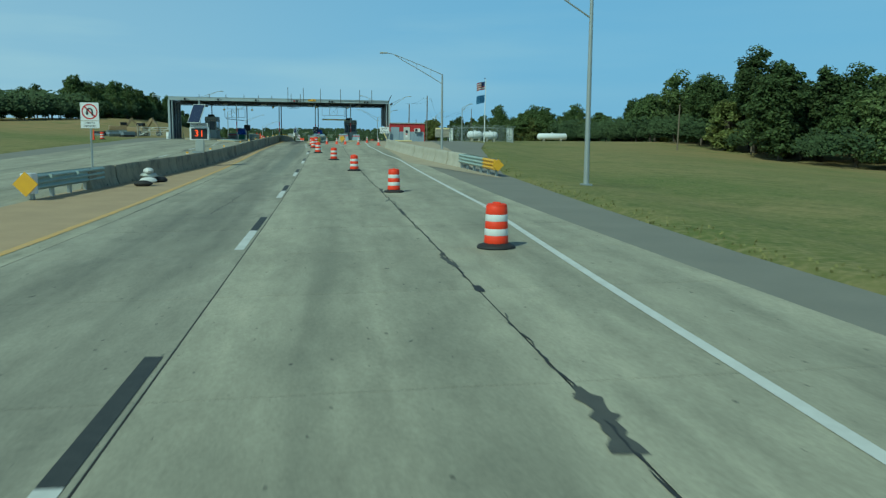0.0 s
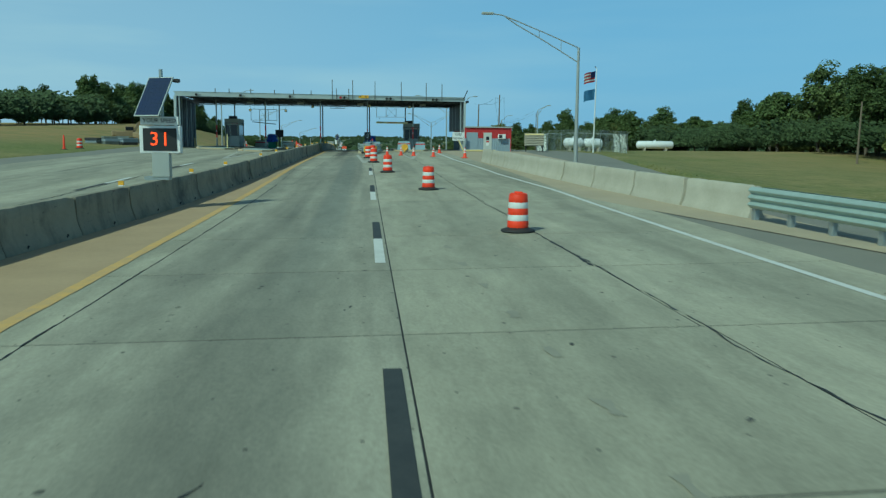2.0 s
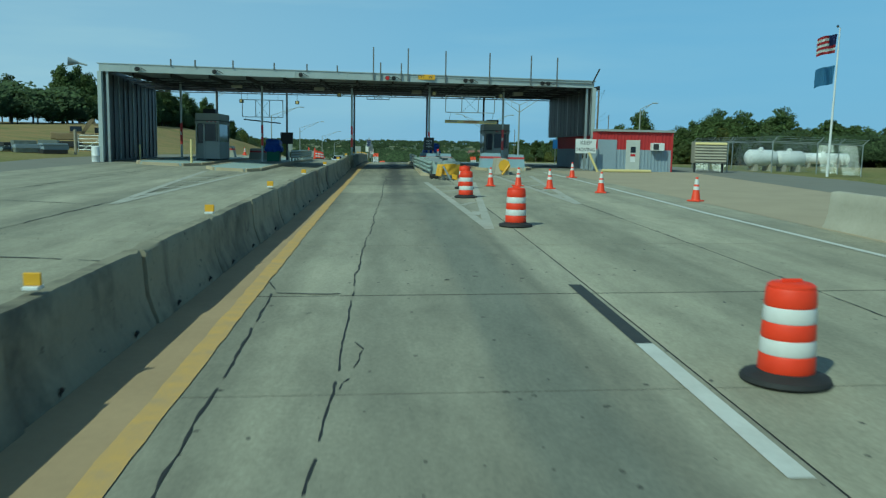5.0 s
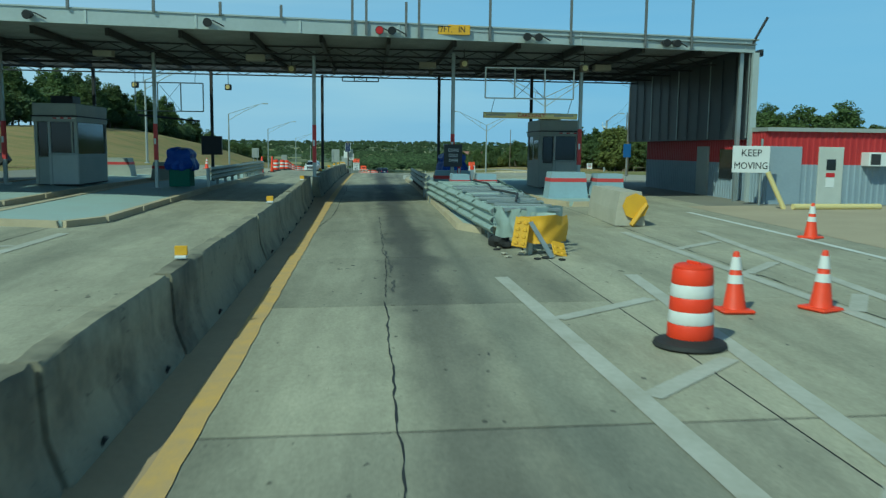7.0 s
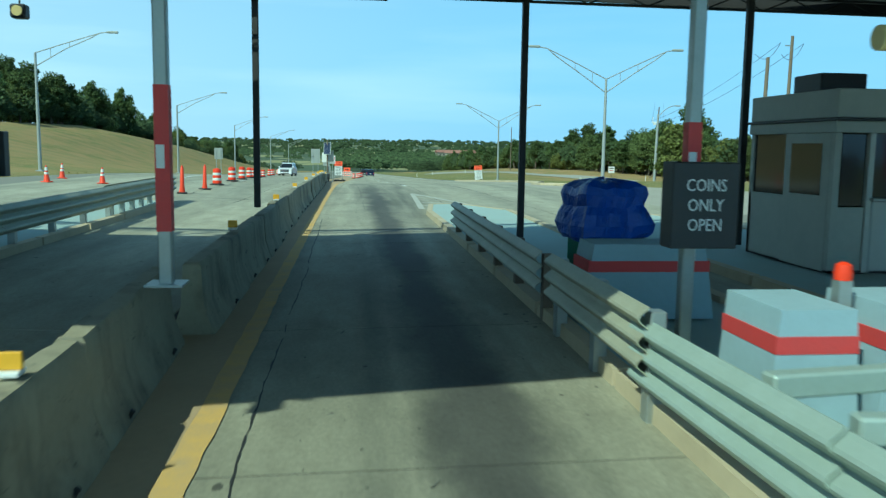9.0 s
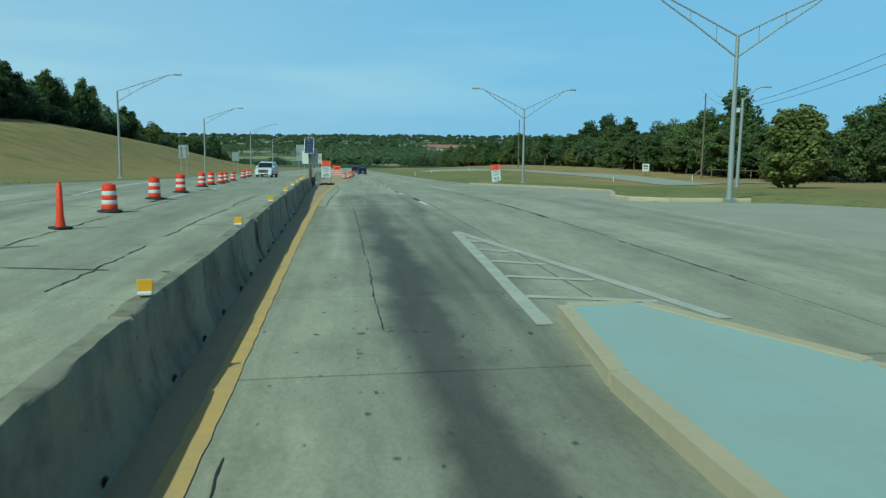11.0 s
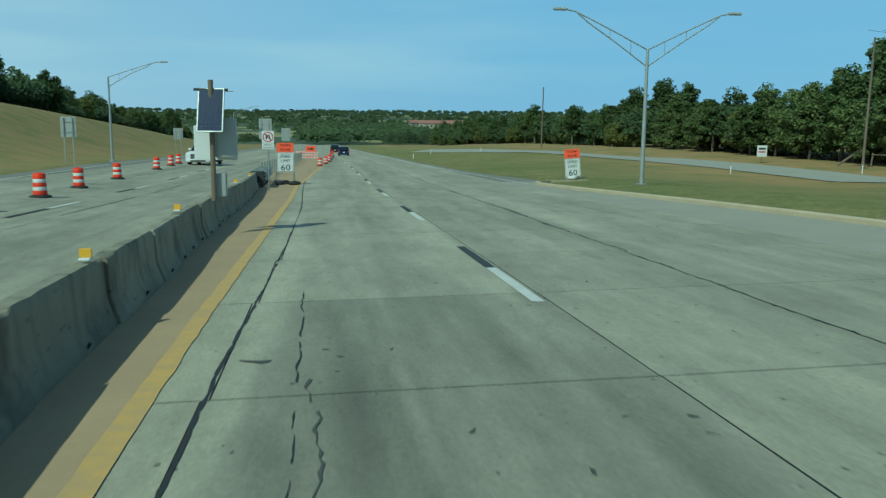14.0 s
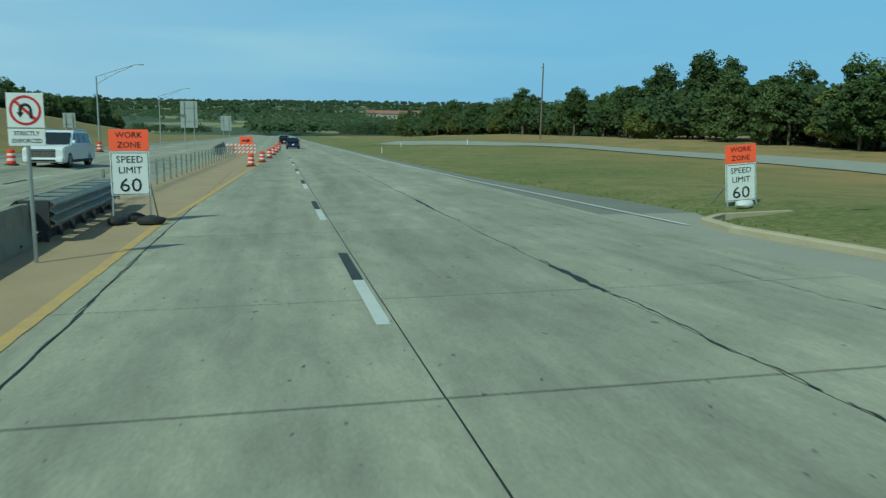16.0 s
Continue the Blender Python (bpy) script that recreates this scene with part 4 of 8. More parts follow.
DRUMS = [(4.53, 1.25), (3.76, 15.6), (2.8, 30.0), (1.82, 42.0), (0.66, 52.35), (0.11, 63.3), (-0.2, 71.4), (0.15, 75.8),
         (-9.95, 131.5), (-10.2, 138.5), (-10.45, 144.9), (-11.3, 155.8), (-11.8, 162.4), (-12.1, 169.0), (-12.65, 175.5), (-13.2, 184.4), (-13.9, 198.5), (-14.3, 206.3), (-14.6, 211.5), (-15.4, 228.0), (-15.9, 240.0),
         (-2.95, 222.6), (-2.35, 230.5), (-1.9, 241.0), (-1.6, 252.0), (-1.3, 264.0), (-1.0, 277.0), (-0.8, 292.0), (-22.8, 81.0)]
proto_drum = drum()
for i, (x, y) in enumerate(DRUMS):
    m = on(x, y, random.uniform(0, 360))
    if i == 0:
        proto_drum.matrix_basis = m
    else:
        copy_thing(proto_drum, m)


# ---------------- toll canopy ----------------
CZ, CT = 6.12, 6.5     # underside and top
canopy = thing("toll_canopy", pose(0, 0, 0), "steel toll plaza canopy with grey fascia and dark open underside", "canopy")
CF_L, CF_R, CB_L, CB_R = (-17.4, 90.2), (9.2, 94.0), (-18.5, 104.0), (9.0, 105.6)


def quad_slab(c, z0, z1):
    bm = bmesh.new()
    lo = [bm.verts.new((x, y, z0)) for x, y in c]
    hi = [bm.verts.new((x, y, z1)) for x, y in c]
    for i in range(4):
        bm.faces.new((lo[i], lo[(i + 1) % 4], hi[(i + 1) % 4], hi[i]))
    bm.faces.new(lo[::-1])
    bm.faces.new(hi)
    bmesh.ops.recalc_face_normals(bm, faces=bm.faces)
    return bm


rib = []
for i in range(42):
    y_ = 92.05 + i * 0.28
    rib += [(y_, CZ + 0.24), (y_ + 0.10, CZ + 0.24), (y_ + 0.14, CZ + 0.17), (y_ + 0.24, CZ + 0.17)]
rib = [p for p in rib if p[0] < 103.95]
bm = prism_x(rib + [(104.0, CZ + 0.24), (104.0, CZ + 0.26), (92.05, CZ + 0.26)], CF_L[0], CF_R[0])
for v in bm.verts:
    v.co.y += -1.8 + 3.55 * (v.co.x - CF_L[0]) / (CF_R[0] - CF_L[0])
part("deck", bm, "deck", canopy, "ribbed steel roof deck")
part("fascia", quad_slab([(CF_L[0], CF_L[1] - 0.1), (CF_R[0], CF_R[1] - 0.1), CF_R, CF_L], CZ, CT), "fascia", canopy)
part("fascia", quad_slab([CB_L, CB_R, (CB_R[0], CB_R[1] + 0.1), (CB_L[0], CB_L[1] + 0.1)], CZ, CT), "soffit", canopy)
part("end_wall", quad_slab([CF_L, (CF_L[0] + 0.1, CF_L[1]), (CB_L[0] + 0.1, CB_L[1]), CB_L], 1.3, CZ + 0.25), "sheet", canopy)
part("end_wall", quad_slab([(CF_R[0] - 0.1, CF_R[1]), CF_R, CB_R, (CB_R[0] - 0.1, CB_R[1])], 3.4, CZ + 0.25), "sheet", canopy)


# ---------------- trees ----------------
def tree(seed, height, spread, leaf, material, label, lobes=150, per=92):
    """A broadleaf tree: trunk and limbs, and a crown of overlapping clumps of small bent leaves with a feathered outline."""
    rng = random.Random(seed)
    rs = np.random.RandomState(seed)
    t = thing("tree", pose(0, 0, 0), label, "tree")
    bm = bmesh.new()
    top = Vector((rng.uniform(-0.4, 0.4), rng.uniform(-0.4, 0.4), height * 0.66))
    tube(bm, (0, 0, -0.3), top * 0.45, 0.17 * height / 8, 0.12 * height / 8, 7)
    tube(bm, top * 0.45, top, 0.12 * height / 8, 0.04 * height / 8, 6)
    vs = []
    # the crown is several uneven heads, the highest of them pointed
    heads = [(Vector((0, 0, height * 0.64)), 0.66, 0.32)]
    for i in range(7):
        a_, o_ = rng.uniform(0, 6.28), spread * rng.uniform(0.3, 0.6)
        heads.append((Vector((math.cos(a_) * o_, math.sin(a_) * o_, height * rng.uniform(0.22, 0.72))), rng.uniform(0.34, 0.52), rng.uniform(0.13, 0.24)))
    for i in range(lobes):
        at, wide, tall = heads[0] if i % 4 == 0 else heads[1 + i % 7]
        d = Vector((rng.gauss(0, 1), rng.gauss(0, 1), rng.gauss(0, 1))).normalized() * rng.uniform(0.4, 1.0)
        taper = 1.0 - 0.55 * max(0.0, d.z)
        c = np.array((at.x + d.x * spread * wide * taper, at.y + d.y * spread * wide * taper, max(0.06 * height, at.z + d.z * height * tall)))
        r = spread * rng.uniform(0.14, 0.26)
        if i % 3 == 0:
            tube(bm, top * rng.uniform(0.35, 0.95), Vector(c), 0.04 * height / 8, 0.012, 5)
        q = rs.normal(size=(per, 3))
        q /= np.linalg.norm(q, axis=1)[:, None]
        p = c + q * (r * rs.uniform(0.45, 1.25, per) ** 0.7)[:, None] * np.array((1, 1, 0.72))
        sz_ = leaf * rs.uniform(0.55, 1.5, per)
        up = q + np.array((0, 0, 0.55)) + rs.normal(size=(per, 3)) * 0.45
        u = np.cross(up, rs.normal(size=(per, 3)))
        u /= np.linalg.norm(u, axis=1)[:, None] + 1e-6
        w = np.cross(up, u)
        w /= np.linalg.norm(w, axis=1)[:, None] + 1e-6
        for a, b, e in ((-1, -0.1, 0), (-0.1, -0.7, 0.2), (1, 0.1, -0.15), (0.1, 0.75, 0.15)):
            vs.append(p + (u * a + w * b + q * e) * sz_[:, None])
    # corners of one leaf lie one block apart
    rows = np.array(vs).reshape(lobes, 4, per, 3).transpose(0, 2, 1, 3).reshape(-1, 3)
    ks = np.arange(lobes * per)[:, None] * 4
    faces = np.concatenate((ks + np.array((0, 1, 2)), ks + np.array((0, 2, 3))), axis=1).reshape(-1, 3)
    me = bpy.data.meshes.new("crown")
    me.from_pydata(rows.tolist(), [], faces.tolist())
    me.materials.append(M[material])
    part("trunk", bm, "bark", t)
    new("crown", me).parent = t
    return t


PROTO = [tree(1, 9.0, 3.6, 0.155, "leaf_a", "broad green oak tree at the edge of the woods"),
         tree(2, 10.5, 3.4, 0.155, "leaf_b", "tall dark green tree at the edge of the woods"),
         tree(3, 7.5, 3.2, 0.155, "leaf_a", "rounded green tree at the edge of the woods"),
         tree(4, 6.0, 2.8, 0.155, "leaf_c", "small yellowing green tree at the edge of the woods"),
         tree(5, 8.5, 3.0, 0.155, "leaf_b", "narrow dark green tree at the edge of the woods")]
for p in PROTO:
    p["group"] = "trees of the roadside woods"
used = set()


def plant(x, y, k, size, rng):
    s = size * rng.uniform(0.8, 1.14)
    m = pose(x, y, land(x, y) - 0.1, 0, 0, rng.uniform(0, 360))
    p = PROTO[k]
    if k in used:
        o = copy_thing(p, m)
    else:
        o = p
        o.matrix_basis = m
        used.add(k)
    o.scale = (s * rng.uniform(0.95, 1.2), s * rng.uniform(0.95, 1.2), s * rng.uniform(0.9, 1.1))


rng = random.Random(11)
WOODS = []
# right woods before the plaza
for i in range(46):
    WOODS.append((rng.uniform(52, 84), rng.uniform(62, 122), 1.1))
for i in range(34):
    WOODS.append((lerp(i, [(0, 76), (33, 48)]) + rng.uniform(-3, 8), 122 + i * 1.6 + rng.uniform(-2, 2), 0.68))
for i in range(16):
    WOODS.append((rng.uniform(57, 76), rng.uniform(120, 150), 0.86))
# right woods after the plaza
for i in range(92):
    y = 160 + i * 2.4
    WOODS.append((lerp(y, [(150, 48), (190, 43), (290, 37), (380, 31)]) + rng.uniform(-1.5, 3), y + rng.uniform(-1.5, 1.5), lerp(y, [(160, 0.94), (215, 0.84), (260, 0.71), (300, 0.66)])))
for i in range(44):
    y = 158 + i * 5.0
    WOODS.append((lerp(y, [(150, 55), (190, 50), (290, 44), (380, 38)]) + rng.uniform(-3, 5), y, lerp(y, [(160, 1.0), (215, 0.94), (260, 0.82), (300, 0.78)])))
WOODS.append((21.8, 150.0, 0.8))
# left woods on the hill
for i in range(96):
    y = 122 + i * 3.2
    WOODS.append((lerp(y, [(110, -66), (150, -56), (200, -52), (300, -51), (430, -48)]) + rng.uniform(-3, 1), y + rng.uniform(-1.5, 1.5), lerp(y, [(120, 0.56), (165, 0.62), (230, 0.95), (290, 0.74), (430, 0.78)])))
for i in range(62):
    y = 110 + i * 5.2
    WOODS.append((lerp(y, [(110, -74), (150, -63), (200, -58), (300, -57), (430, -54)]) + rng.uniform(-4, 2), y, lerp(y, [(120, 0.62), (165, 0.70), (230, 1.06), (290, 0.84), (430, 0.84)])))
for x, y, s in WOODS:
    plant(x, y, rng.randrange(5), s, rng)


# ---------------- helpers for road furniture ----------------
def along(x0, y0, x1, y1, dz=0.0):
    """A pose at the first point, its y axis towards the second, on the paving's slope."""
    a, b = Vector((x0, y0, gz(x0, y0) + dz)), Vector((x1, y1, gz(x1, y1) + dz))
    d = b - a
    flat = math.hypot(d.x, d.y)
    return pose(*a, math.degrees(math.atan2(d.z, flat)), 0, -math.degrees(math.atan2(d.x, d.y))), d.length


def beam_section(waves, h, depth=0.08, t=0.012):
    """Corrugated rail section facing +x; h: its height about z = 0."""
    n = waves * 8
    front = []
    for i in range(n + 1):
        u = i / n
        front.append((depth * (0.5 - 0.5 * math.cos(2 * math.pi * u * waves)) ** 0.8, (u - 0.5) * h))
    return front + [(x - t, z) for x, z in reversed(front)]


def rail_line(name, x0, y0, x1, y1, label, material="rail", waves=3, h=0.5, top=0.75, side=1, post="galv", gap=1.9, group="", both=False, posts=True, face=0.0):
    m, ln = along(x0, y0, x1, y1)
    t = thing(name, m, label, "guardrail", group)
    for s in ((side, -side) if both else (side,)):
        n = max(1, round(ln / 3.8))
        for i in range(n):
            bm = prism(beam_section(waves, h), 0, ln / n - 0.004)
            bmesh.ops.scale(bm, vec=(s, 1, 1), verts=bm.verts)
            bmesh.ops.translate(bm, vec=(s * (0.09 + 0.004 * (i % 2)), i * ln / n, top - h / 2), verts=bm.verts)
            bmesh.ops.recalc_face_normals(bm, faces=bm.faces)
            part("beam", bm, material, t, smooth=False)
    if posts:
        k = max(2, round(ln / gap) + 1)
        for i in range(k):
            y = 0.1 + (ln - 0.2) * i / (k - 1)
            part("post", bx(-0.06, 0.06, y - 0.07, y + 0.07, -0.25, top - 0.04, bevel=0.008), post, t)
    return t


def lamp_post(m, arms, label, h=6.9, reach=4.8, rise=1.7):
    t = thing("street_lamp", m, label, "street lamp", "street lamps of the plaza")
    part("base_plate", bx(-0.2, 0.2, -0.2, 0.2, -0.3, 0.06, bevel=0.02), "galv", t)
    part("pole", tb((0, 0, 0.04), (0, 0, h), 0.115, 0.07, 12), "lamp_grey", t, smooth=True)
    for s in arms:
        bm = bmesh.new()
        hi = [(0, h - 0.02), (0.4, h + rise * 0.45), (0.7, h + rise * 0.78), (0.86, h + rise * 0.95), (1.0, h + rise)]
        lo = [(0, h - 0.8), (0.4, h + rise * 0.2), (0.7, h + rise * 0.66), (0.84, h + rise * 0.92)]
        for line in (hi, lo):
            for (u, z), (v, w) in zip(line, line[1:]):
                tube(bm, (s * reach * u, 0, z), (s * reach * v, 0, w), 0.035, 0.03, 7)
        for u in (0.2, 0.45):
            za = lerp(u, hi)
            zb = lerp(u, lo)
            tube(bm, (s * reach * u, 0, za), (s * reach * u, 0, zb), 0.018, 0.018, 6)
        part("arm", bm, "lamp_grey", t, smooth=True)
        b = bmesh.new()
        box(b, -0.36, 0.3, -0.11, 0.11, -0.07, 0.06, bevel=0.035)
        bmesh.ops.translate(b, vec=(s * (reach + 0.1), 0, h + rise), verts=b.verts)
        part("lamp_head", b, "sign_back", t, "flat grey lamp head")
    return t


def channelizer():
    t = thing("traffic_cone", pose(0, 0, 0), "tall orange traffic cone with white bands on a black foot", "traffic cone", "tall cones at the plaza")
    part("foot", bx(-0.2, 0.2, -0.2, 0.2, 0, 0.06, bevel=0.02), "black", t)
    part("body", lathe([(0.12, 0.05), (0.085, 0.3), (0.06, 1.0), (0.035, 1.04), (0.045, 1.07), (0.02, 1.1)], 14), "cone", t, smooth=True)
    for z in (0.58, 0.8):
        part("band", lathe([(0.08 - 0.035 * (z - 0.3) / 0.7 * 0.7, z), (0.078 - 0.035 * (z - 0.2) / 0.7 * 0.7, z + 0.13)], 14), "refl", t, "white reflective band", True)
    return t


def short_cone():
    t = thing("traffic_cone", pose(0, 0, 0), "short orange traffic cone with white collars on a square foot", "traffic cone", "short cones at the plaza")
    part("foot", bx(-0.19, 0.19, -0.19, 0.19, 0, 0.045, bevel=0.02), "cone", t)
    part("body", lathe([(0.14, 0.04), (0.13, 0.06), (0.036, 0.69), (0.03, 0.71), (0.024, 0.715)], 16), "cone", t, smooth=True)
    for z0, z1 in ((0.34, 0.44), (0.5, 0.65)):
        part("collar", lathe([(0.131 - 0.1492 * (z0 - 0.06) + 0.004, z0), (0.131 - 0.1492 * (z1 - 0.06) + 0.004, z1)], 16), "refl", t, "white reflective collar", True)
    return t


SHORT_CONES = [(1.28, 77.3), (2.34, 77.3), (3.22, 75.6), (4.53, 73.4), (6.4, 69.7), (5.9, 84.0), (-14.2, 127.0), (-16.2, 126.0), (-16.9, 130.0)]
TALL_CONES = [(-9.84, 122.3), (-9.66, 126.3), (-22.6, 77.0)]
for proto, spots in ((short_cone(), SHORT_CONES), (channelizer(), TALL_CONES)):
    for i, (x, y) in enumerate(spots):
        m = on(x, y, random.uniform(0, 90)) @ pose(0, 0, 0, random.uniform(-2, 2), random.uniform(-2, 2), 0)
        if i:
            copy_thing(proto, m)
        else:
            proto.matrix_basis = m

# lane markers on the barrier top
mk = thing("barrier_marker", pose(0, 0, 0), "yellow reflective marker plate on the barrier top", "marker", "markers along the median barrier")
part("foot", bx(-0.06, 0.06, -0.06, 0.06, 0, 0.03, bevel=0.006), "sign_white", mk)
part("plate", bx(-0.065, 0.065, -0.012, 0.012, 0.03, 0.13, bevel=0.006), "yellow", mk)
for i, y in enumerate((33.0, 39.1, 44.0, 52.3, 57.9, 63.6, 69.6, 76.8, 84.3, 93.3, 100.7, 107.2, 113.6, 120.1, 126.6, 132.2, 137.7, 143.0, 149.0, 155.9, 169.0, 177.0)):
    x = lerp(y, BARRIER)
    m = pose(x + random.uniform(-0.02, 0.02), y, gz(x, y) + 0.813, slope(y), 0, random.uniform(-5, 5))
    if i:
        copy_thing(mk, m)
    else:
        mk.matrix_basis = m

# ---------------- start of the median: rail end, sandbags, sign ----------------
r = rail_line("crash_cushion", -7.65, 13.6, -7.12, 19.6, "galvanised corrugated crash cushion with a yellow end plate", both=True, top=0.78, gap=1.4)
cap = bmesh.new()
tube(cap, (0, -0.06, 0.2), (0, -0.06, 0.82), 0.24, 0.24, 14)
part("end_cap", cap, "sign_white", r, "pale rounded end cap", True)
d = bmesh.new()
box(d, -0.27, 0.27, -0.02, 0.02, -0.27, 0.27)
bmesh.ops.rotate(d, matrix=Matrix.Rotation(radians(45), 3, "Y"), verts=d.verts)
bmesh.ops.translate(d, vec=(0, -0.33, 0.5), verts=d.verts)
part("object_marker", d, "yellow", r, "yellow diamond marker plate")
for i in range(2):
    part("strut", bx(-0.26, 0.26, 1.0 + i * 2.2, 1.08 + i * 2.2, 0.62, 0.74), "rail", r)


def sandbag(m, material, label):
    bm = bmesh.new()
    bmesh.ops.create_uvsphere(bm, u_segments=12, v_segments=8, radius=1)
    for v in bm.verts:
        k = 1 + 0.18 * noise.noise(v.co * 1.7 + m.translation)
        v.co = Vector((v.co.x * 0.36 * k, v.co.y * 0.22 * k, v.co.z * 0.13 * k + 0.11))
    ob = part("sandbag", bm, material, smooth=True)
    ob.matrix_basis = m
    return tagged(ob, label, "sandbag", "sandbags on the shoulder")


for x, y, z, a, mm in ((-5.95, 22.3, 0, 20, "refl"), (-6.0, 23.0, 0, 70, "refl"), (-5.98, 22.6, 0.19, 10, "sign_back"), (-6.0, 22.65, 0.38, 100, "refl"), (-5.6, 22.9, 0, 40, "black"), (-5.75, 20.4, 0, 15, "black")):
    sandbag(on(x, y, a, z), mm, "pale slumped sandbag on the brown shoulder" if mm != "black" else "black sandbag lying on the brown shoulder")


def no_uturn(m, w, label, plaque_h):
    t = thing("road_sign", m, label, "road sign")
    part("post", tb((0, 0.04, -0.2), (0, 0.04, 2.95), 0.035, n=8), "galv", t)
    top = 3.05
    part("panel", bx(-w / 2, w / 2, -0.006, 0.006, top - w, top, bevel=0.004), "sign_white", t)
    bm = bmesh.new()
    for i in range(28):
        a, b = 2 * math.pi * i / 28, 2 * math.pi * (i + 1) / 28
        q = [bm.verts.new((rr * math.cos(v) * w, -0.011, rr * math.sin(v) * w + top - w / 2)) for v, rr in ((a, 0.36), (b, 0.36), (b, 0.43), (a, 0.43))]
        bm.faces.new(q)
    q = [bm.verts.new((x * w, -0.0112, z * w + top - w / 2)) for x, z in ((-0.30, 0.24), (-0.24, 0.30), (0.30, -0.24), (0.24, -0.30))]
    bm.faces.new(q)
    part("ring", bm, "sign_red", t, "red prohibition ring and bar")
    bm = bmesh.new()
    pts = [(0.14, -0.22), (0.14, 0.05), (0.10, 0.14), (0.0, 0.18), (-0.1, 0.14), (-0.14, 0.05), (-0.14, -0.08)]
    for (x0, z0), (x1, z1) in zip(pts, pts[1:]):
        tube(bm, (x0 * w, -0.008, z0 * w + top - w / 2), (x1 * w, -0.008, z1 * w + top - w / 2), 0.04 * w, n=6)
    q = [bm.verts.new((x * w, -0.010, z * w + top - w / 2)) for x, z in ((-0.24, -0.06), (-0.04, -0.06), (-0.14, -0.22))]
    bm.faces.new(q)
    part("arrow", bm, "sign_black", t, "black turned arrow")
    z1 = top - w - 0.02
    part("plaque", bx(-w / 2, w / 2, -0.006, 0.006, z1 - plaque_h, z1, bevel=0.004), "sign_white", t)
    words("STRICTLY", plaque_h * 0.36, "sign_black", t, pose(0, -0.009, z1 - plaque_h * 0.27), squeeze=0.9)
    words("ENFORCED", plaque_h * 0.36, "sign_black", t, pose(0, -0.009, z1 - plaque_h * 0.72), squeeze=0.9)
    return t


no_uturn(on(-7.25, 19.0, 0, 0.1), 0.66, "white no-u-turn sign with a text plaque on a post", 0.26)
no_uturn(on(-5.32, 180.4, 3, -0.18), 0.57, "white no-u-turn sign with a text plaque by the rail", 0.28)


# ---------------- solar-powered signs on the barrier ----------------
def solar_panel(t, z, w=0.80, h=1.25, turn=-25):
    """A framed panel facing the sun, on a mast top."""
    m = pose(-0.12 if turn < -10 else 0.0, -0.12, z, 0, 0, turn) @ pose(0, 0, 0, -32 if turn < -10 else -18, 0, 0)
    bm = bx(-w / 2, w / 2, -0.025, 0.015, -h / 2, h / 2, bevel=0.006)
    bmesh.ops.transform(bm, matrix=m, verts=bm.verts)
    fr = part("panel_frame", bm, "galv", t, "silver panel frame")
    nx, nz_ = 6, 10
    for i in range(nx):
        for j in range(nz_):
            x0, z0 = -w / 2 + 0.03 + i * (w - 0.06) / nx, -h / 2 + 0.03 + j * (h - 0.06) / nz_
            b = bx(x0 + 0.0015, x0 + (w - 0.06) / nx - 0.0015, -0.029, -0.024, z0 + 0.0015, z0 + (h - 0.06) / nz_ - 0.0015)
            bmesh.ops.transform(b, matrix=m, verts=b.verts)
            part("solar_cell", b, "solar", fr)
    part("bracket", tb((0, 0.05, z - 0.3), (0.3 if turn < -10 else 0.0, 0.05, z + h * 0.35), 0.025, n=6), "dark_steel", t)


xs_ = -5.87
s = thing("speed_display", on(xs_, 36.1, 0, 0.80), "solar-powered radar speed display standing on the barrier", "speed display")
part("foot", bx(-0.45, 0.2, -0.1, 0.25, -0.02, 0.08), "galv", s)
part("cabinet", bx(-0.23, 0.23, -0.12, 0.16, 0.06, 0.74, bevel=0.015), "sign_back", s, "grey steel cabinet")
part("mast", tb((0, 0.2, 0), (0, 0.2, 2.95), 0.05, n=10), "galv", s)
part("housing", bx(-0.54, 0.54, -0.12, 0.12, 0.70, 1.44, bevel=0.02), "sign_white", s, "white display housing")
part("display", bx(-0.44, 0.44, -0.135, -0.11, 0.77, 1.37), "sign_black", s, "black display face")
dig = words("31", 0.52, "led", s, pose(0.0, -0.145, 1.07), name="digits", spacing=1.1)
part("name_plate", bx(-0.50, 0.50, -0.125, -0.10, 1.46, 1.68, bevel=0.008), "sign_white", s)
words("YOUR SPEED", 0.155, "sign_black", s, pose(0, -0.132, 1.57), squeeze=0.98)
solar_panel(s, 2.2)
part("sensor_arm", bx(0.0, 0.42, 0.16, 0.24, 2.62, 2.67), "dark_steel", s)
part("sensor", bx(0.34, 0.5, 0.1, 0.26, 2.6, 2.7, bevel=0.02), "dark_steel", s)

x2 = -5.28
s2 = thing("solar_sign", on(x2, 159.5, 0, 0.80), "solar-powered sign on a rusty post, seen with its white back", "solar sign")
part("mast", tb((0, 0, 0), (0, 0, 2.75), 0.06, n=10), "wood", s2, "rusty brown post")
part("cabinet", bx(0.03, 0.27, 0.1, 0.35, 0.08, 0.62, bevel=0.015), "sign_back", s2, "grey battery cabinet")
part("sign_board", bx(-0.46, 0.52, 0.35, 0.42, 0.92, 1.72, bevel=0.01), "sign_white", s2, "white sign back")
part("sign_box", bx(0.02, 0.52, 0.12, 0.36, 1.0, 1.9, bevel=0.01), "sign_back", s2)
solar_panel(s2, 2.07, 0.6, 1.04, -6)
part("cross_arm", bx(-0.38, 0.38, 0.02, 0.07, 2.5, 2.56), "dark_steel", s2)

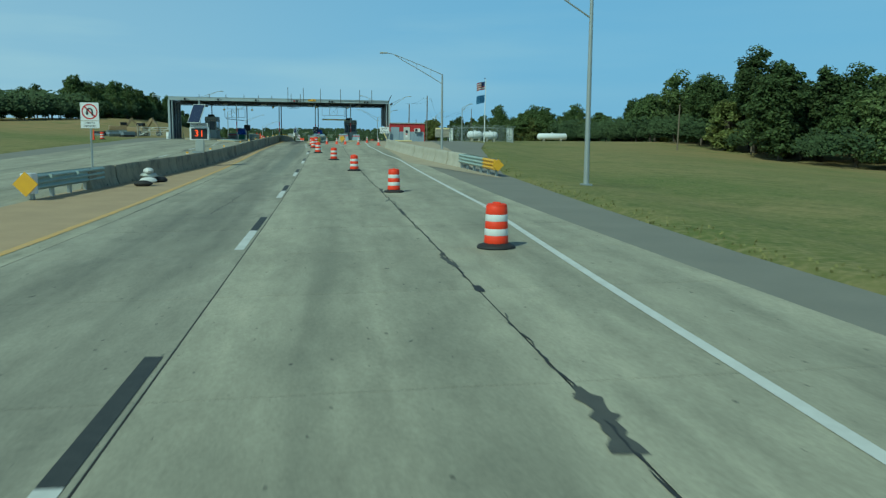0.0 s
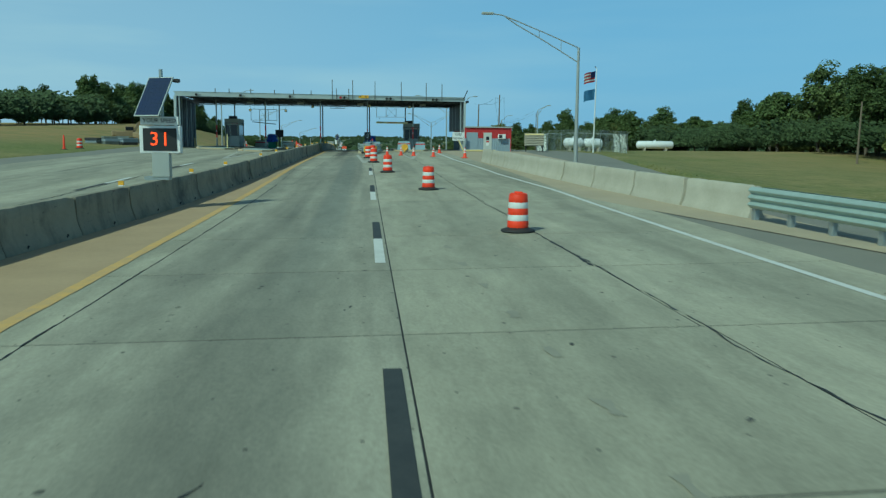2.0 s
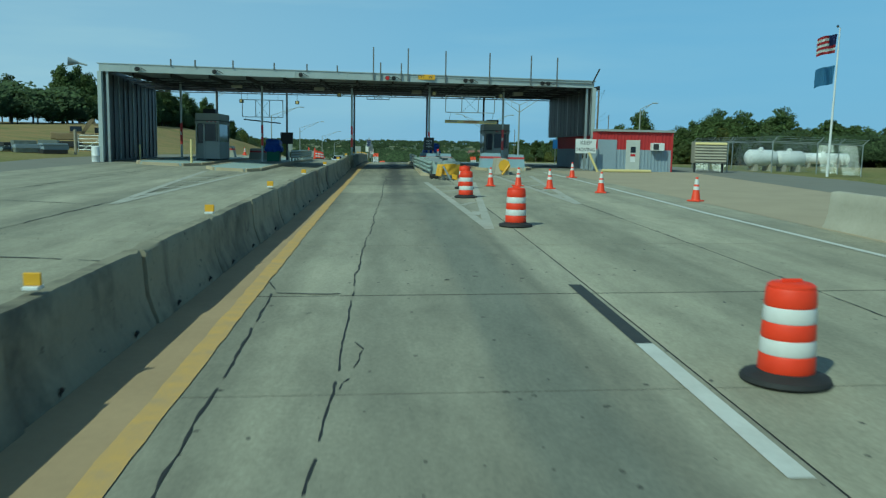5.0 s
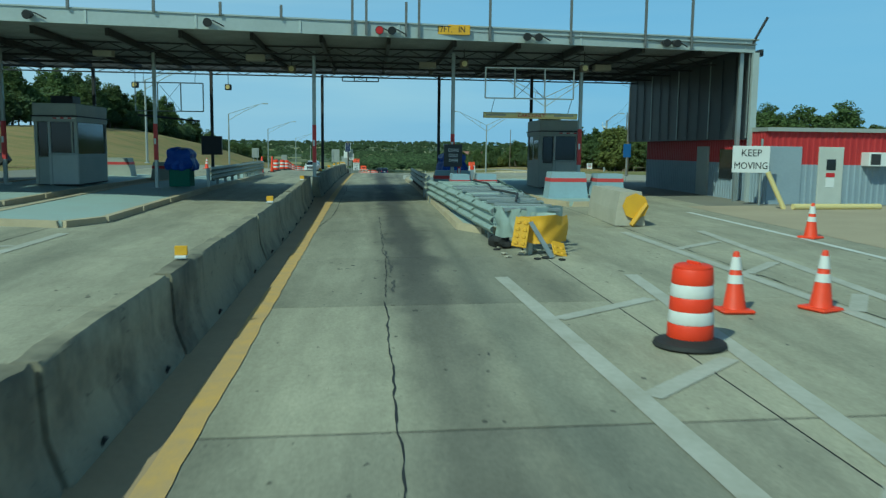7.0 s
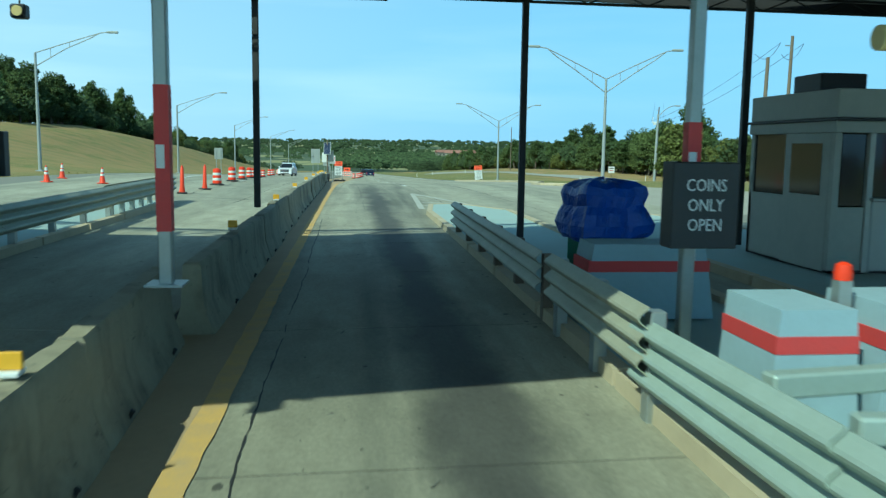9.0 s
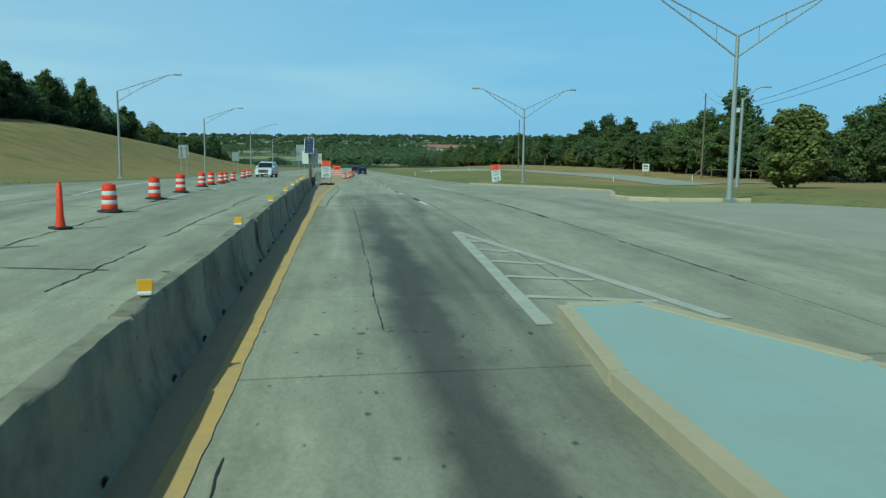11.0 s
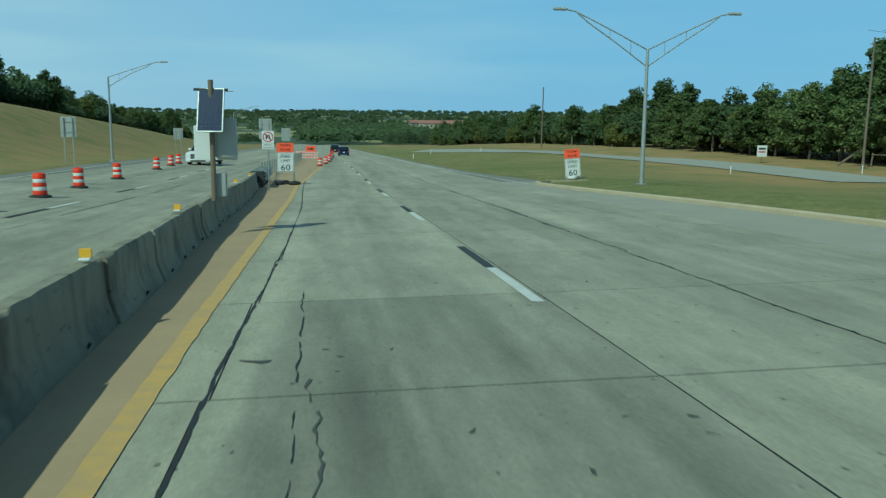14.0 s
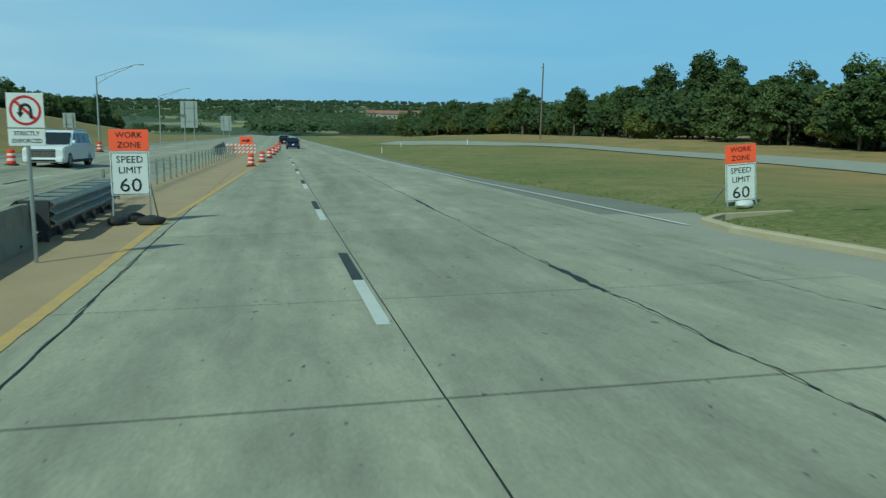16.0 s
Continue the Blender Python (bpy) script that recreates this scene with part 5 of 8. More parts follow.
# ---------------- right side before the plaza ----------------
strip("sandy_shoulder", lambda y: max(edge_x(y) + 0.16, lerp(y, [(23, 9.0), (27, 8.3), (38, 6.4)])), lambda y: lerp(y, [(16, 8.9), (32, 9.6), (60, 12.0), (92, 14.5)]), steps((23, 92, 1)), 0.004, "sandy", "tan sandy gravel shoulder between the edge line and the barriers", n=4)

lamp_post(pose(11.7, 18.6, land(11.7, 18.6)), (-1,), "grey steel street lamp with one truss arm on the verge", h=7.3, reach=4.6)
lamp_post(pose(11.2, 58.2, land(11.2, 58.2)), (-1,), "grey steel street lamp with one truss arm behind the barrier", h=6.5, reach=4.9)
r = rail_line("guardrail", 9.15, 24.0, 8.7, 31.6, "short painted guardrail with yellow end before the barrier", both=False, side=-1, top=0.78, gap=1.5)
yb_ = prism(beam_section(3, 0.5), 0, 2.2)
bmesh.ops.scale(yb_, vec=(-1, 1, 1), verts=yb_.verts)
bmesh.ops.translate(yb_, vec=(-0.10, -0.02, 0.53), verts=yb_.verts)
bmesh.ops.recalc_face_normals(yb_, faces=yb_.faces)
part("end_beam", yb_, "yellow", r, "yellow painted end of the beam")
yb_ = prism(beam_section(3, 0.5), 0, 7.4)
bmesh.ops.translate(yb_, vec=(0.10, 0.0, 0.53), verts=yb_.verts)
part("back_beam", yb_, "rail", r)
cap = bmesh.new()
tube(cap, (-0.02, -0.06, 0.30), (-0.02, -0.06, 0.76), 0.17, 0.17, 14)
part("end_cap", cap, "yellow", r, "yellow rounded end cap", True)
d = bmesh.new()
box(d, -0.20, 0.20, -0.012, 0.012, -0.20, 0.20)
bmesh.ops.rotate(d, matrix=Matrix.Rotation(radians(45), 3, "Y"), verts=d.verts)
bmesh.ops.translate(d, vec=(-0.02, -0.25, 0.53), verts=d.verts)
part("object_marker", d, "yellow", r, "yellow diamond marker plate")
small = None
RB = [(31.9, 8.95), (36, 8.5), (48, 7.4), (54, 7.05), (60, 6.8), (66, 6.68)]
yb = 31.9
while yb < 60:
    xa, xb = lerp(yb, RB), lerp(yb + 3.4, RB)
    if small is None:
        small = part("jersey_barrier", jersey(3.4, 9), "old_concrete", smooth=True)
        ob = small
    else:
        ob = new("jersey_barrier", small.data)
    ob.matrix_basis = pose((xa + xb) / 2, yb + 1.7, gz((xa + xb) / 2, yb + 1.7) - 0.03, slope(yb + 1.7), 0, -math.degrees(math.atan2(xb - xa, 3.4)) + random.uniform(-0.8, 0.8))
    tagged(ob, "pale sunlit concrete barrier segment beside the shoulder", "barrier", "shoulder barrier segments")
    yb += 3.44

# flagpole with two flags
fp = thing("flagpole", on_land(20.6, 88.6), "white flagpole with two flags hanging in the wind", "flagpole")
FH = 9.0 - land(20.6, 88.6) + 0.1
part("pole", tb((0, 0, -0.2), (0.12, 0, FH), 0.07, 0.035, 10), "sign_white", fp, smooth=True)
part("finial", lathe([(0.03, FH), (0.08, FH + 0.06), (0.03, FH + 0.14)], 10), "chrome", fp, smooth=True)


def cloth(w, h, z, u0, u1, v0, v1, n=10):
    """Part of a hanging flag, between fractions u of its length and v of its height."""
    bm = bmesh.new()
    rows = []
    for j in range(4):
        v = v0 + (v1 - v0) * j / 3
        row = []
        for i in range(n + 1):
            u = u0 + (u1 - u0) * i / n
            row.append(bm.verts.new((-u * w * 0.8, 0.12 * math.sin(u * 7 + 1.2 * v), z - v * h - 0.35 * u * u * h - 0.05 * math.sin(5 * u))))
        rows.append(row)
    for a, b in zip(rows, rows[1:]):
        for i in range(n):
            bm.faces.new((a[i], a[i + 1], b[i + 1], b[i]))
    r2 = bmesh.ops.solidify(bm, geom=list(bm.faces), thickness=0.006)
    return bm


for i in range(7):
    part("stripe", cloth(1.25, 0.95, FH - 0.3, 0.42 if i < 4 else 0.0, 1, i / 7, (i + 1) / 7), "flag_red" if i % 2 == 0 else "sign_white", fp)
part("canton", cloth(1.25, 0.95, FH - 0.3, 0, 0.42, 0, 4 / 7), "flag_navy", fp, "navy canton")
part("flag", cloth(1.25, 0.95, FH - 1.9, 0, 1, 0, 1), "flag_blue", fp, "pale blue second flag")


def tank(m, ln, r, label):
    t = thing("gas_tank", m, label, "gas tank", "white gas tanks")
    prof = [(0.02, -ln / 2 - r * 0.55), (r * 0.5, -ln / 2 - r * 0.46), (r * 0.85, -ln / 2 - r * 0.22), (r, -ln / 2), (r, ln / 2), (r * 0.85, ln / 2 + r * 0.22), (r * 0.5, ln / 2 + r * 0.46), (0.02, ln / 2 + r * 0.55)]
    bm = lathe(prof, 20)
    bmesh.ops.rotate(bm, matrix=Matrix.Rotation(radians(90), 3, "Y"), verts=bm.verts)
    bmesh.ops.translate(bm, vec=(0, 0, r + 0.3), verts=bm.verts)
    part("shell", bm, "tank", t, smooth=True)
    for x in (-ln * 0.32, ln * 0.32):
        part("saddle", bx(x - 0.12, x + 0.12, -r * 0.7, r * 0.7, -0.25, 0.45), "old_concrete", t)
    part("valve_dome", lathe([(0.16, 2 * r + 0.27), (0.16, 2 * r + 0.4), (0.08, 2 * r + 0.46)], 12), "tank", t, smooth=True)
    return t


tank(on_land(21.0, 97.5, 8), 1.6, 0.52, "white horizontal gas tank inside the chain-link fence")
tank(on_land(23.2, 98.2, 8), 1.6, 0.52, "white horizontal gas tank inside the chain-link fence")
tank(on_land(38.5, 122.5, 0), 4.6, 0.52, "long white gas tank lying on the grass")
fc = thing("chain_link_fence", pose(0, 0, 0), "chain-link fence with leaning barbed-wire arms round the gas tanks", "fence")
FP = [(17.6, 94.5), (20.2, 94.2), (22.8, 93.9), (25.4, 93.6), (25.6, 96.6), (25.8, 99.6), (23.0, 100.2), (20.4, 100.5), (17.8, 100.8), (17.7, 97.6), (17.6, 94.5)]
for (xa, ya), (xb, yb2) in zip(FP, FP[1:]):
    za, zb = land(xa, ya), land(xb, yb2)
    part("post", tb((xa, ya, za - 0.2), (xa, ya, za + 1.9), 0.035, n=7), "galv", fc)
    part("wire_arm", tb((xa, ya, za + 1.88), (xa + 0.25, ya - 0.2, za + 2.2), 0.018, n=5), "galv", fc)
    part("top_rail", tb((xa, ya, za + 1.85), (xb, yb2, zb + 1.85), 0.022, n=6), "galv", fc)
    wires = bmesh.new()
    n = 34
    for i in range(n):
        for sgn in (1, -1):
            u0, u1 = i / n, (i + sgn * 9) / n
            if 0 <= u1 <= 1:
                tube(wires, (xa + (xb - xa) * u0, ya + (yb2 - ya) * u0, za + 0.05), (xa + (xb - xa) * u1, ya + (yb2 - ya) * u1, za + 1.85), 0.004, n=3, cap=False)
    for k in range(3):
        tube(wires, (xa + 0.08 * (k + 1), ya - 0.06 * (k + 1), za + 1.95 + 0.1 * k), (xb + 0.08 * (k + 1), yb2 - 0.06 * (k + 1), zb + 1.95 + 0.1 * k), 0.006, n=3, cap=False)
    part("mesh", wires, "galv", fc)

# louvred kiosk beside the building
kb = thing("louvred_cabinet", on(16.0, 93.3, -6, -0.1), "tan louvred metal cabinet on short legs", "cabinet")
part("body", bx(-0.92, 0.92, -0.3, 0.5, 0.62, 1.85, bevel=0.01), "tan_wall", kb)
for i in range(7):
    z = 0.68 + i * 0.165
    part("slat", prism_x([(-0.30, z), (-0.37, z + 0.03), (-0.37, z + 0.05), (-0.30, z + 0.15)], -0.90, 0.90), "cream" if i % 7 == 6 else "tan_wall", kb)
for x in (-0.8, 0.8):
    part("leg", bx(x - 0.05, x + 0.05, 0.0, 0.1, -0.2, 0.64), "dark_steel", kb)


def wood_pole(x, y, h, label, arms=0):
    t = thing("utility_pole", on_land(x, y), label, "utility pole")
    part("pole", tb((0, 0, -0.3), (0.1, 0, h), 0.11, 0.075, 9), "wood", t, smooth=True)
    if arms:
        part("bracket", bx(-0.25, 0.1, -0.03, 0.03, h - 0.5, h - 0.44), "galv", t)
    return t


wood_pole(44.5, 85.5, 5.6, "bare wooden post standing in the grass field")
wood_pole(53.5, 84.0, 5.2, "short wooden post at the edge of the woods")
lp_ = thing("street_lamp", on_land(23.6, 160.5), "grey pole with one bent lamp arm and a small aerial", "street lamp")
part("pole", tb((0, 0, -0.3), (0.12, 0, 6.0), 0.13, 0.10, 9), "lamp_grey", lp_, smooth=True)
ab_ = bmesh.new()
for p0, p1 in zip([(0.12, 0, 5.8), (0.6, 0, 6.3), (1.0, 0, 6.6), (1.4, 0, 6.75)], [(0.6, 0, 6.3), (1.0, 0, 6.6), (1.4, 0, 6.75), (1.7, 0, 6.78)]):
    tube(ab_, p0, p1, 0.035, n=7)
part("arm", ab_, "lamp_grey", lp_)
part("lamp_head", bx(1.6, 2.1, -0.1, 0.1, 6.72, 6.82, bevel=0.02), "sign_back", lp_)
part("aerial", tb((-0.35, 0, 5.2), (-0.35, 0, 5.75), 0.03, n=6), "sign_white", lp_)
part("aerial_bracket", bx(-0.45, 0.1, -0.03, 0.03, 5.28, 5.34), "sign_white", lp_)
part("panel_box", bx(-0.28, -0.08, -0.1, 0.1, 5.05, 5.25, bevel=0.01), "sign_white", lp_)
wood_pole(37.4, 197.0, 9.6, "tall wooden utility pole before the woods", 1)
wood_pole(18.0, 128.0, 7.6, "grey wooden utility pole near the toll office", 1)
wood_pole(30.0, 262.0, 9.0, "distant wooden utility pole before the woods", 1)
wood_pole(14.5, 123.5, 6.1, "tall dark pole beyond the red building")
lamp_post(on_land(26.0, 140.0), (1,), "grey street lamp with one short arm behind the red building", h=6.2, reach=1.6, rise=0.7)
wr = bmesh.new()
for (xa, ya, za), (xb, yb2, zb) in (((18.0, 128.0, 8.3), (23.6, 160.5, 5.6)), ((23.6, 160.5, 5.6), (37.4, 197.0, 9.3)), ((14.5, 123.5, 7.2), (18.0, 128.0, 8.3))):
    for off in (-0.5, 0.7):
        last = None
        for i in range(9):
            u = i / 8
            p = (xa + (xb - xa) * u + off, ya + (yb2 - ya) * u, za + (zb - za) * u - 0.9 * 4 * u * (1 - u) * 0.5 + 0.2)
            if last:
                tube(wr, last, p, 0.012, n=4, cap=False)
            last = p
tagged(part("overhead_wire", wr, "dark_steel"), "thin black overhead wires between the poles", "wire")


# ---------------- red toll building ----------------
RX0, RX1, RY0, RY1 = 9.25, 13.6, 92.9, 104.0
RZ = 1.32
rb = thing("toll_building", pose(0, 0, RZ - 0.14), "low prefabricated building, red above and grey corrugated below", "building")


def ribbed(x0, x1, z0, z1, y, step=0.2, d=0.025):
    """Ribbed wall sheet in the x, z plane, facing -y."""
    bm = bmesh.new()
    pts = []
    x = x0
    while x < x1 - 1e-6:
        for dx, dy in ((0, 0), (step * 0.5, 0), (step * 0.62, -d), (step * 0.88, -d)):
            if x + dx <= x1:
                pts.append((x + dx, y + dy))
        x += step
    pts.append((x1, y))
    lo = [bm.verts.new((a, b, z0)) for a, b in pts]
    hi = [bm.verts.new((a, b, z1)) for a, b in pts]
    for i in range(len(pts) - 1):
        bm.faces.new((lo[i], lo[i + 1], hi[i + 1], hi[i]))
    return bm


part("core", bx(RX0 + 0.03, RX1 - 0.03, RY0 + 0.03, RY1 - 0.03, -0.1, 2.45), "grey_wall", rb)
part("lower_wall", ribbed(RX0, RX1, 0, 1.45, RY0), "grey_wall", rb)
part("upper_wall", ribbed(RX0, RX1, 1.45, 2.5, RY0 - 0.002), "red_wall", rb, "red ribbed wall sheet")
for z0, z1, mm in ((0, 1.45, "grey_wall"), (1.45, 2.5, "red_wall")):
    b = ribbed(-(RY1 - 0.0), -RY0, z0, z1, 0, 0.2)
    bmesh.ops.rotate(b, matrix=Matrix.Rotation(radians(-90), 3, "Z"), verts=b.verts)
    bmesh.ops.translate(b, vec=(RX0, 0, 0), verts=b.verts)
    part("side_wall", b, mm, rb)
part("roof", prism_x([(RY0 - 0.15, 2.46), (RY0 - 0.15, 2.58), (RY1 + 0.1, 2.66), (RY1 + 0.1, 2.46)], RX0 - 0.05, RX1 + 0.15), "sign_back", rb, "thin pale roof edge")
dr = part("door", bx(10.95, 11.75, RY0 - 0.07, RY0, 0.0, 2.0, bevel=0.01), "booth_light", rb, "grey metal door")
part("door_window", bx(11.2, 11.5, RY0 - 0.078, RY0 - 0.06, 1.28, 1.62), "glass", dr)
part("door_notice", bx(11.2, 11.48, RY0 - 0.079, RY0 - 0.07, 0.75, 1.05), "sign_white", dr)
part("door_notice", bx(11.2, 11.48, RY0 - 0.079, RY0 - 0.07, 1.07, 1.2), "sign_red", dr)
part("grey_panel", bx(9.3, 10.4, RY0 - 0.05, RY0, 0.0, 2.0, bevel=0.01), "grey_wall", rb, "blue-grey steel panel")
acu = part("air_conditioner", bx(12.35, 13.05, RY0 - 0.45, RY0, 1.42, 1.85, bevel=0.015), "sign_white", rb, "white window air conditioner")
part("grille", bx(12.4, 12.72, RY0 - 0.458, RY0 - 0.44, 1.47, 1.8), "dark_steel", acu)
part("downpipe", tb((13.62, RY0 - 0.06, 0), (13.62, RY0 - 0.06, 2.45), 0.05, n=8), "red_wall", rb)
part("side_window", bx(RX0 - 0.05, RX0, 95.2, 96.2, 0.9, 1.9), "glass", rb)
part("side_door", bx(RX0 - 0.06, RX0, 97.2, 98.2, 0.0, 2.0), "booth", rb)
ks = thing("keep_moving_sign", on(8.45, 92.2, 0), "white KEEP MOVING sign on a grey pole by the building", "sign")
part("post", tb((0.35, 0.06, 0), (0.35, 0.06, 2.0), 0.04, n=8), "galv", ks)
part("panel", bx(-0.58, 0.58, -0.012, 0.012, 0.98, 1.78, bevel=0.006), "sign_white", ks)
words("KEEP", 0.30, "sign_black", ks, pose(0, -0.016, 1.56))
words("MOVING", 0.30, "sign_black", ks, pose(0, -0.016, 1.18), squeeze=0.9)
pl = thing("yellow_pipe", on(9.2, 90.6, 0), "pale yellow plastic pipe lying by the wall", "pipe")
part("pipe", tb((-0.2, 0, 0.08), (2.6, 0.3, 0.08), 0.09, n=10), "cream", pl, smooth=True)
part("leaning_pipe", tb((-0.4, 0.1, 0.0), (-0.9, 0.2, 1.05), 0.07, n=10), "cream", pl, smooth=True)


# ---------------- canopy details ----------------
for i in range(14):
    x = CF_L[0] + 1.0 + i * 2.0
    part("joist", quad_slab([(x - 0.05, 92.3 + (x + 18.6) * 0.07), (x + 0.05, 92.3 + (x + 18.6) * 0.07), (x + 0.05, 104.0), (x - 0.05, 104.0)], CZ - 0.06, CZ + 0.155), "dark_steel", canopy)
for y in (96.4, 98.6, 100.8, 103.0, 104.9):
    b = bmesh.new()
    for z in (CZ - 0.14, CZ + 0.1):
        tube(b, (-18.4, y - 0.9, z), (9.0, y, z), 0.03, n=5)
    for i in range(46):
        u0, u1 = i / 46, (i + 1) / 46
        z0, z1 = (CZ - 0.14, CZ + 0.1) if i % 2 else (CZ + 0.1, CZ - 0.14)
        tube(b, (-18.4 + 27.4 * u0, y - 0.9 + 0.9 * u0, z0), (-18.4 + 27.4 * u1, y - 0.9 + 0.9 * u1, z1), 0.015, n=4, cap=False)
    part("truss", b, "dark_steel", canopy)


def fascia_y(x):
    return CF_L[1] + (x - CF_L[0]) / (CF_R[0] - CF_L[0]) * (CF_R[1] - CF_L[1]) - 0.1


part("coping", quad_slab([(CF_L[0] - 0.1, fascia_y(CF_L[0]) - 0.04), (CF_R[0] + 0.1, fascia_y(CF_R[0]) - 0.04), (CF_R[0] + 0.1, fascia_y(CF_R[0]) + 0.3), (CF_L[0] - 0.1, fascia_y(CF_L[0]) + 0.3)], CT, CT + 0.04), "fascia", canopy)
for i in range(10):
    x = CF_L[0] + 1.5 + i * 2.75
    part("seam_strip", bx(x - 0.03, x + 0.03, fascia_y(x) - 0.018, fascia_y(x), CZ + 0.01, CT - 0.01), "fascia", canopy)
for x, h in ((-13.9, 0.35), (-12.7, 0.35), (-10.8, 0.4), (-8.7, 0.35), (-7.0, 0.35), (-5.4, 0.35), (-3.46, 1.4), (-3.07, 0.6), (-1.94, 0.6), (-1.57, 1.4), (0.52, 1.35), (3.01, 1.35), (5.41, 1.3), (6.95, 1.25)):
    part("mast", bx(x - 0.035, x + 0.035, fascia_y(x) - 0.09, fascia_y(x) - 0.02, CT - (0.35 if h > 0.5 else 0.0), CT + h), "mast", canopy)


def floodlight(x, z, material="sign_black", r=0.12):
    b = bmesh.new()
    tube(b, (x, fascia_y(x) - 0.04, z), (x, fascia_y(x) - 0.3, z - 0.04), r * 0.75, r, 14)
    p = part("signal_lamp", b, "dark_steel", canopy, "round black lamp on the fascia", True)
    c = bmesh.new()
    tube(c, (x, fascia_y(x) - 0.295, z - 0.04), (x, fascia_y(x) - 0.31, z - 0.042), r * 0.86, n=14)
    part("lens", c, material, p)
    w = bmesh.new()
    tube(w, (x + 0.1, fascia_y(x) - 0.08, z + 0.05), (x + 0.4, fascia_y(x) - 0.05, z - 0.1), 0.02, n=6)
    part("bracket", w, "dark_steel", p)


for x, mm in ((-11.7, "sign_black"), (-7.3, "sign_black"), (-15.5, "sign_black"), (-2.7, "sign_red"), (-2.35, "glass"), (1.62, "sign_black"), (1.97, "sign_black"), (6.05, "sign_black"), (6.4, "sign_black")):
    floodlight(x, CT - 0.2, mm)
cs = part("clearance_sign", bx(-1.2, -0.08, fascia_y(-0.6) - 0.06, fascia_y(-0.6) - 0.03, CT - 0.24, CT + 0.04, bevel=0.006), "yellow", canopy, "yellow clearance sign")
words("17FT.   IN", 0.24, "sign_black", cs, pose(-0.64, fascia_y(-0.6) - 0.064, CT - 0.10), squeeze=0.85)
b = bmesh.new()
tube(b, (-18.6, 91.9, CT + 0.05), (-19.0, 91.8, CT + 0.15), 0.05, 0.05, 8)
tube(b, (-19.0, 91.8, CT + 0.15), (-19.5, 91.6, CT + 0.2), 0.06, 0.24, 12)
part("horn", b, "sign_back", canopy, "grey horn loudspeaker", True)
part("corner_arm", tb((9.1, 93.9, CT - 0.1), (9.45, 93.7, CT + 0.7), 0.045, n=6), "dark_steel", canopy)
# end walls: ribs and corner posts
for s_, (xf, yf), (xb_, yb_) in ((1, CF_L, CB_L), (-1, CF_R, CB_R)):
    for i in range(13):
        u = i / 12
        x, y = xf + (xb_ - xf) * u, yf + (yb_ - yf) * u
        part("wall_rib", bx(x + s_ * 0.10 - 0.02, x + s_ * 0.15 + 0.01, y - 0.03, y + 0.03, 1.6 if s_ > 0 else 3.45, CZ - 0.01), "sheet" if i % 3 else "galv", canopy)
    part("corner_post", bx(xf - 0.08, xf + 0.12, yf - 0.16, yf - 0.02, 1.2, CZ), "fascia", canopy)
    part("corner_post", bx(xf + s_ * 0.35 - 0.06, xf + s_ * 0.35 + 0.06, yf + 0.05, yf + 0.17, 1.2, CZ), "galv", canopy)


def banded_pole(x, y, z0, material="galv", band=True, r=0.058, zone=(2.48, 3.72)):
    t = thing("canopy_post", pose(x, y, z0), "grey steel canopy post with red and white bands" if band else "dark steel canopy post at the back", "post", "posts carrying the canopy")
    part("shaft", bx(-r, r, -r, r, 0, CZ - z0, bevel=0.012), material, t)
    if band:
        part("band", bx(-r - 0.004, r + 0.004, -r - 0.004, r + 0.004, zone[0] - z0, zone[1] - z0), "red_stripe", t, "red paint band")
        part("sticker", bx(-0.05, 0.02, -r - 0.008, -r - 0.003, 3.02 - z0, 3.22 - z0), "sign_white", t, "white sticker")
        part("foot", bx(-0.16, 0.16, -0.16, 0.16, 0, 0.02), "galv", t)
    return t


banded_pole(-4.8, 96.15, gz(-4.9, 96.15) + 0.8)
banded_pole(-10.3, 97.6, gz(-10.3, 97.6) + 0.14)
banded_pole(-14.9, 96.6, gz(-14.9, 96.6) + 0.14)
banded_pole(-0.2, 95.95, gz(-0.2, 96) + 0.14, zone=(2.95, 3.48))
banded_pole(4.35, 96.8, gz(4.3, 96.8) + 0.14)
for x, y, z in ((-5.03, 105.2, 0.8), (-9.6, 104.2, 0.14), (-14.2, 103.6, 0.14), (0.05, 104.6, 0.12), (3.9, 103.4, 0.14)):
    banded_pole(x, y, gz(x, y) + z, "dark_steel", False, 0.06)


def hung_lamp(x, y, drop, label, material="dark_steel"):
    t = thing("hanging_light", pose(x, y, CZ - 0.1), label, "light", "lights hung under the canopy")
    part("stem", tb((0, 0, 0.1), (0, 0, -drop), 0.015, n=6), "dark_steel", t)
    part("case", bx(-0.13, 0.13, -0.12, 0.12, -drop - 0.24, -drop, bevel=0.03), material, t)
    part("lens", tb((0, -0.11, -drop - 0.12), (0, -0.15, -drop - 0.12), 0.09, n=12), "cream", t, "pale round lens")
    return t


for x, y, dd, mm in ((-8.9, 104.2, 0.45, "dark_steel"), (-12.6, 103.8, 0.45, "dark_steel"), (-5.6, 88.0 + 9, 0.3, "wood"), (0.0, 94.6, 0.25, "wood"), (3.9, 94.7, 0.3, "wood")):
    hung_lamp(x, y, dd, "small signal light hanging from the canopy", mm)
for x, y in ((-6.8, 97.0), (-0.9, 98.4), (5.4, 98.0), (-11.6, 96.5)):
    t = thing("ceiling_light", pose(x, y, CZ - 0.16), "flat white lamp under the canopy ceiling", "light", "lamps under the canopy")
    part("tray", bx(-0.3, 0.3, -0.2, 0.2, -0.12, 0.1, bevel=0.02), "old_concrete", t)


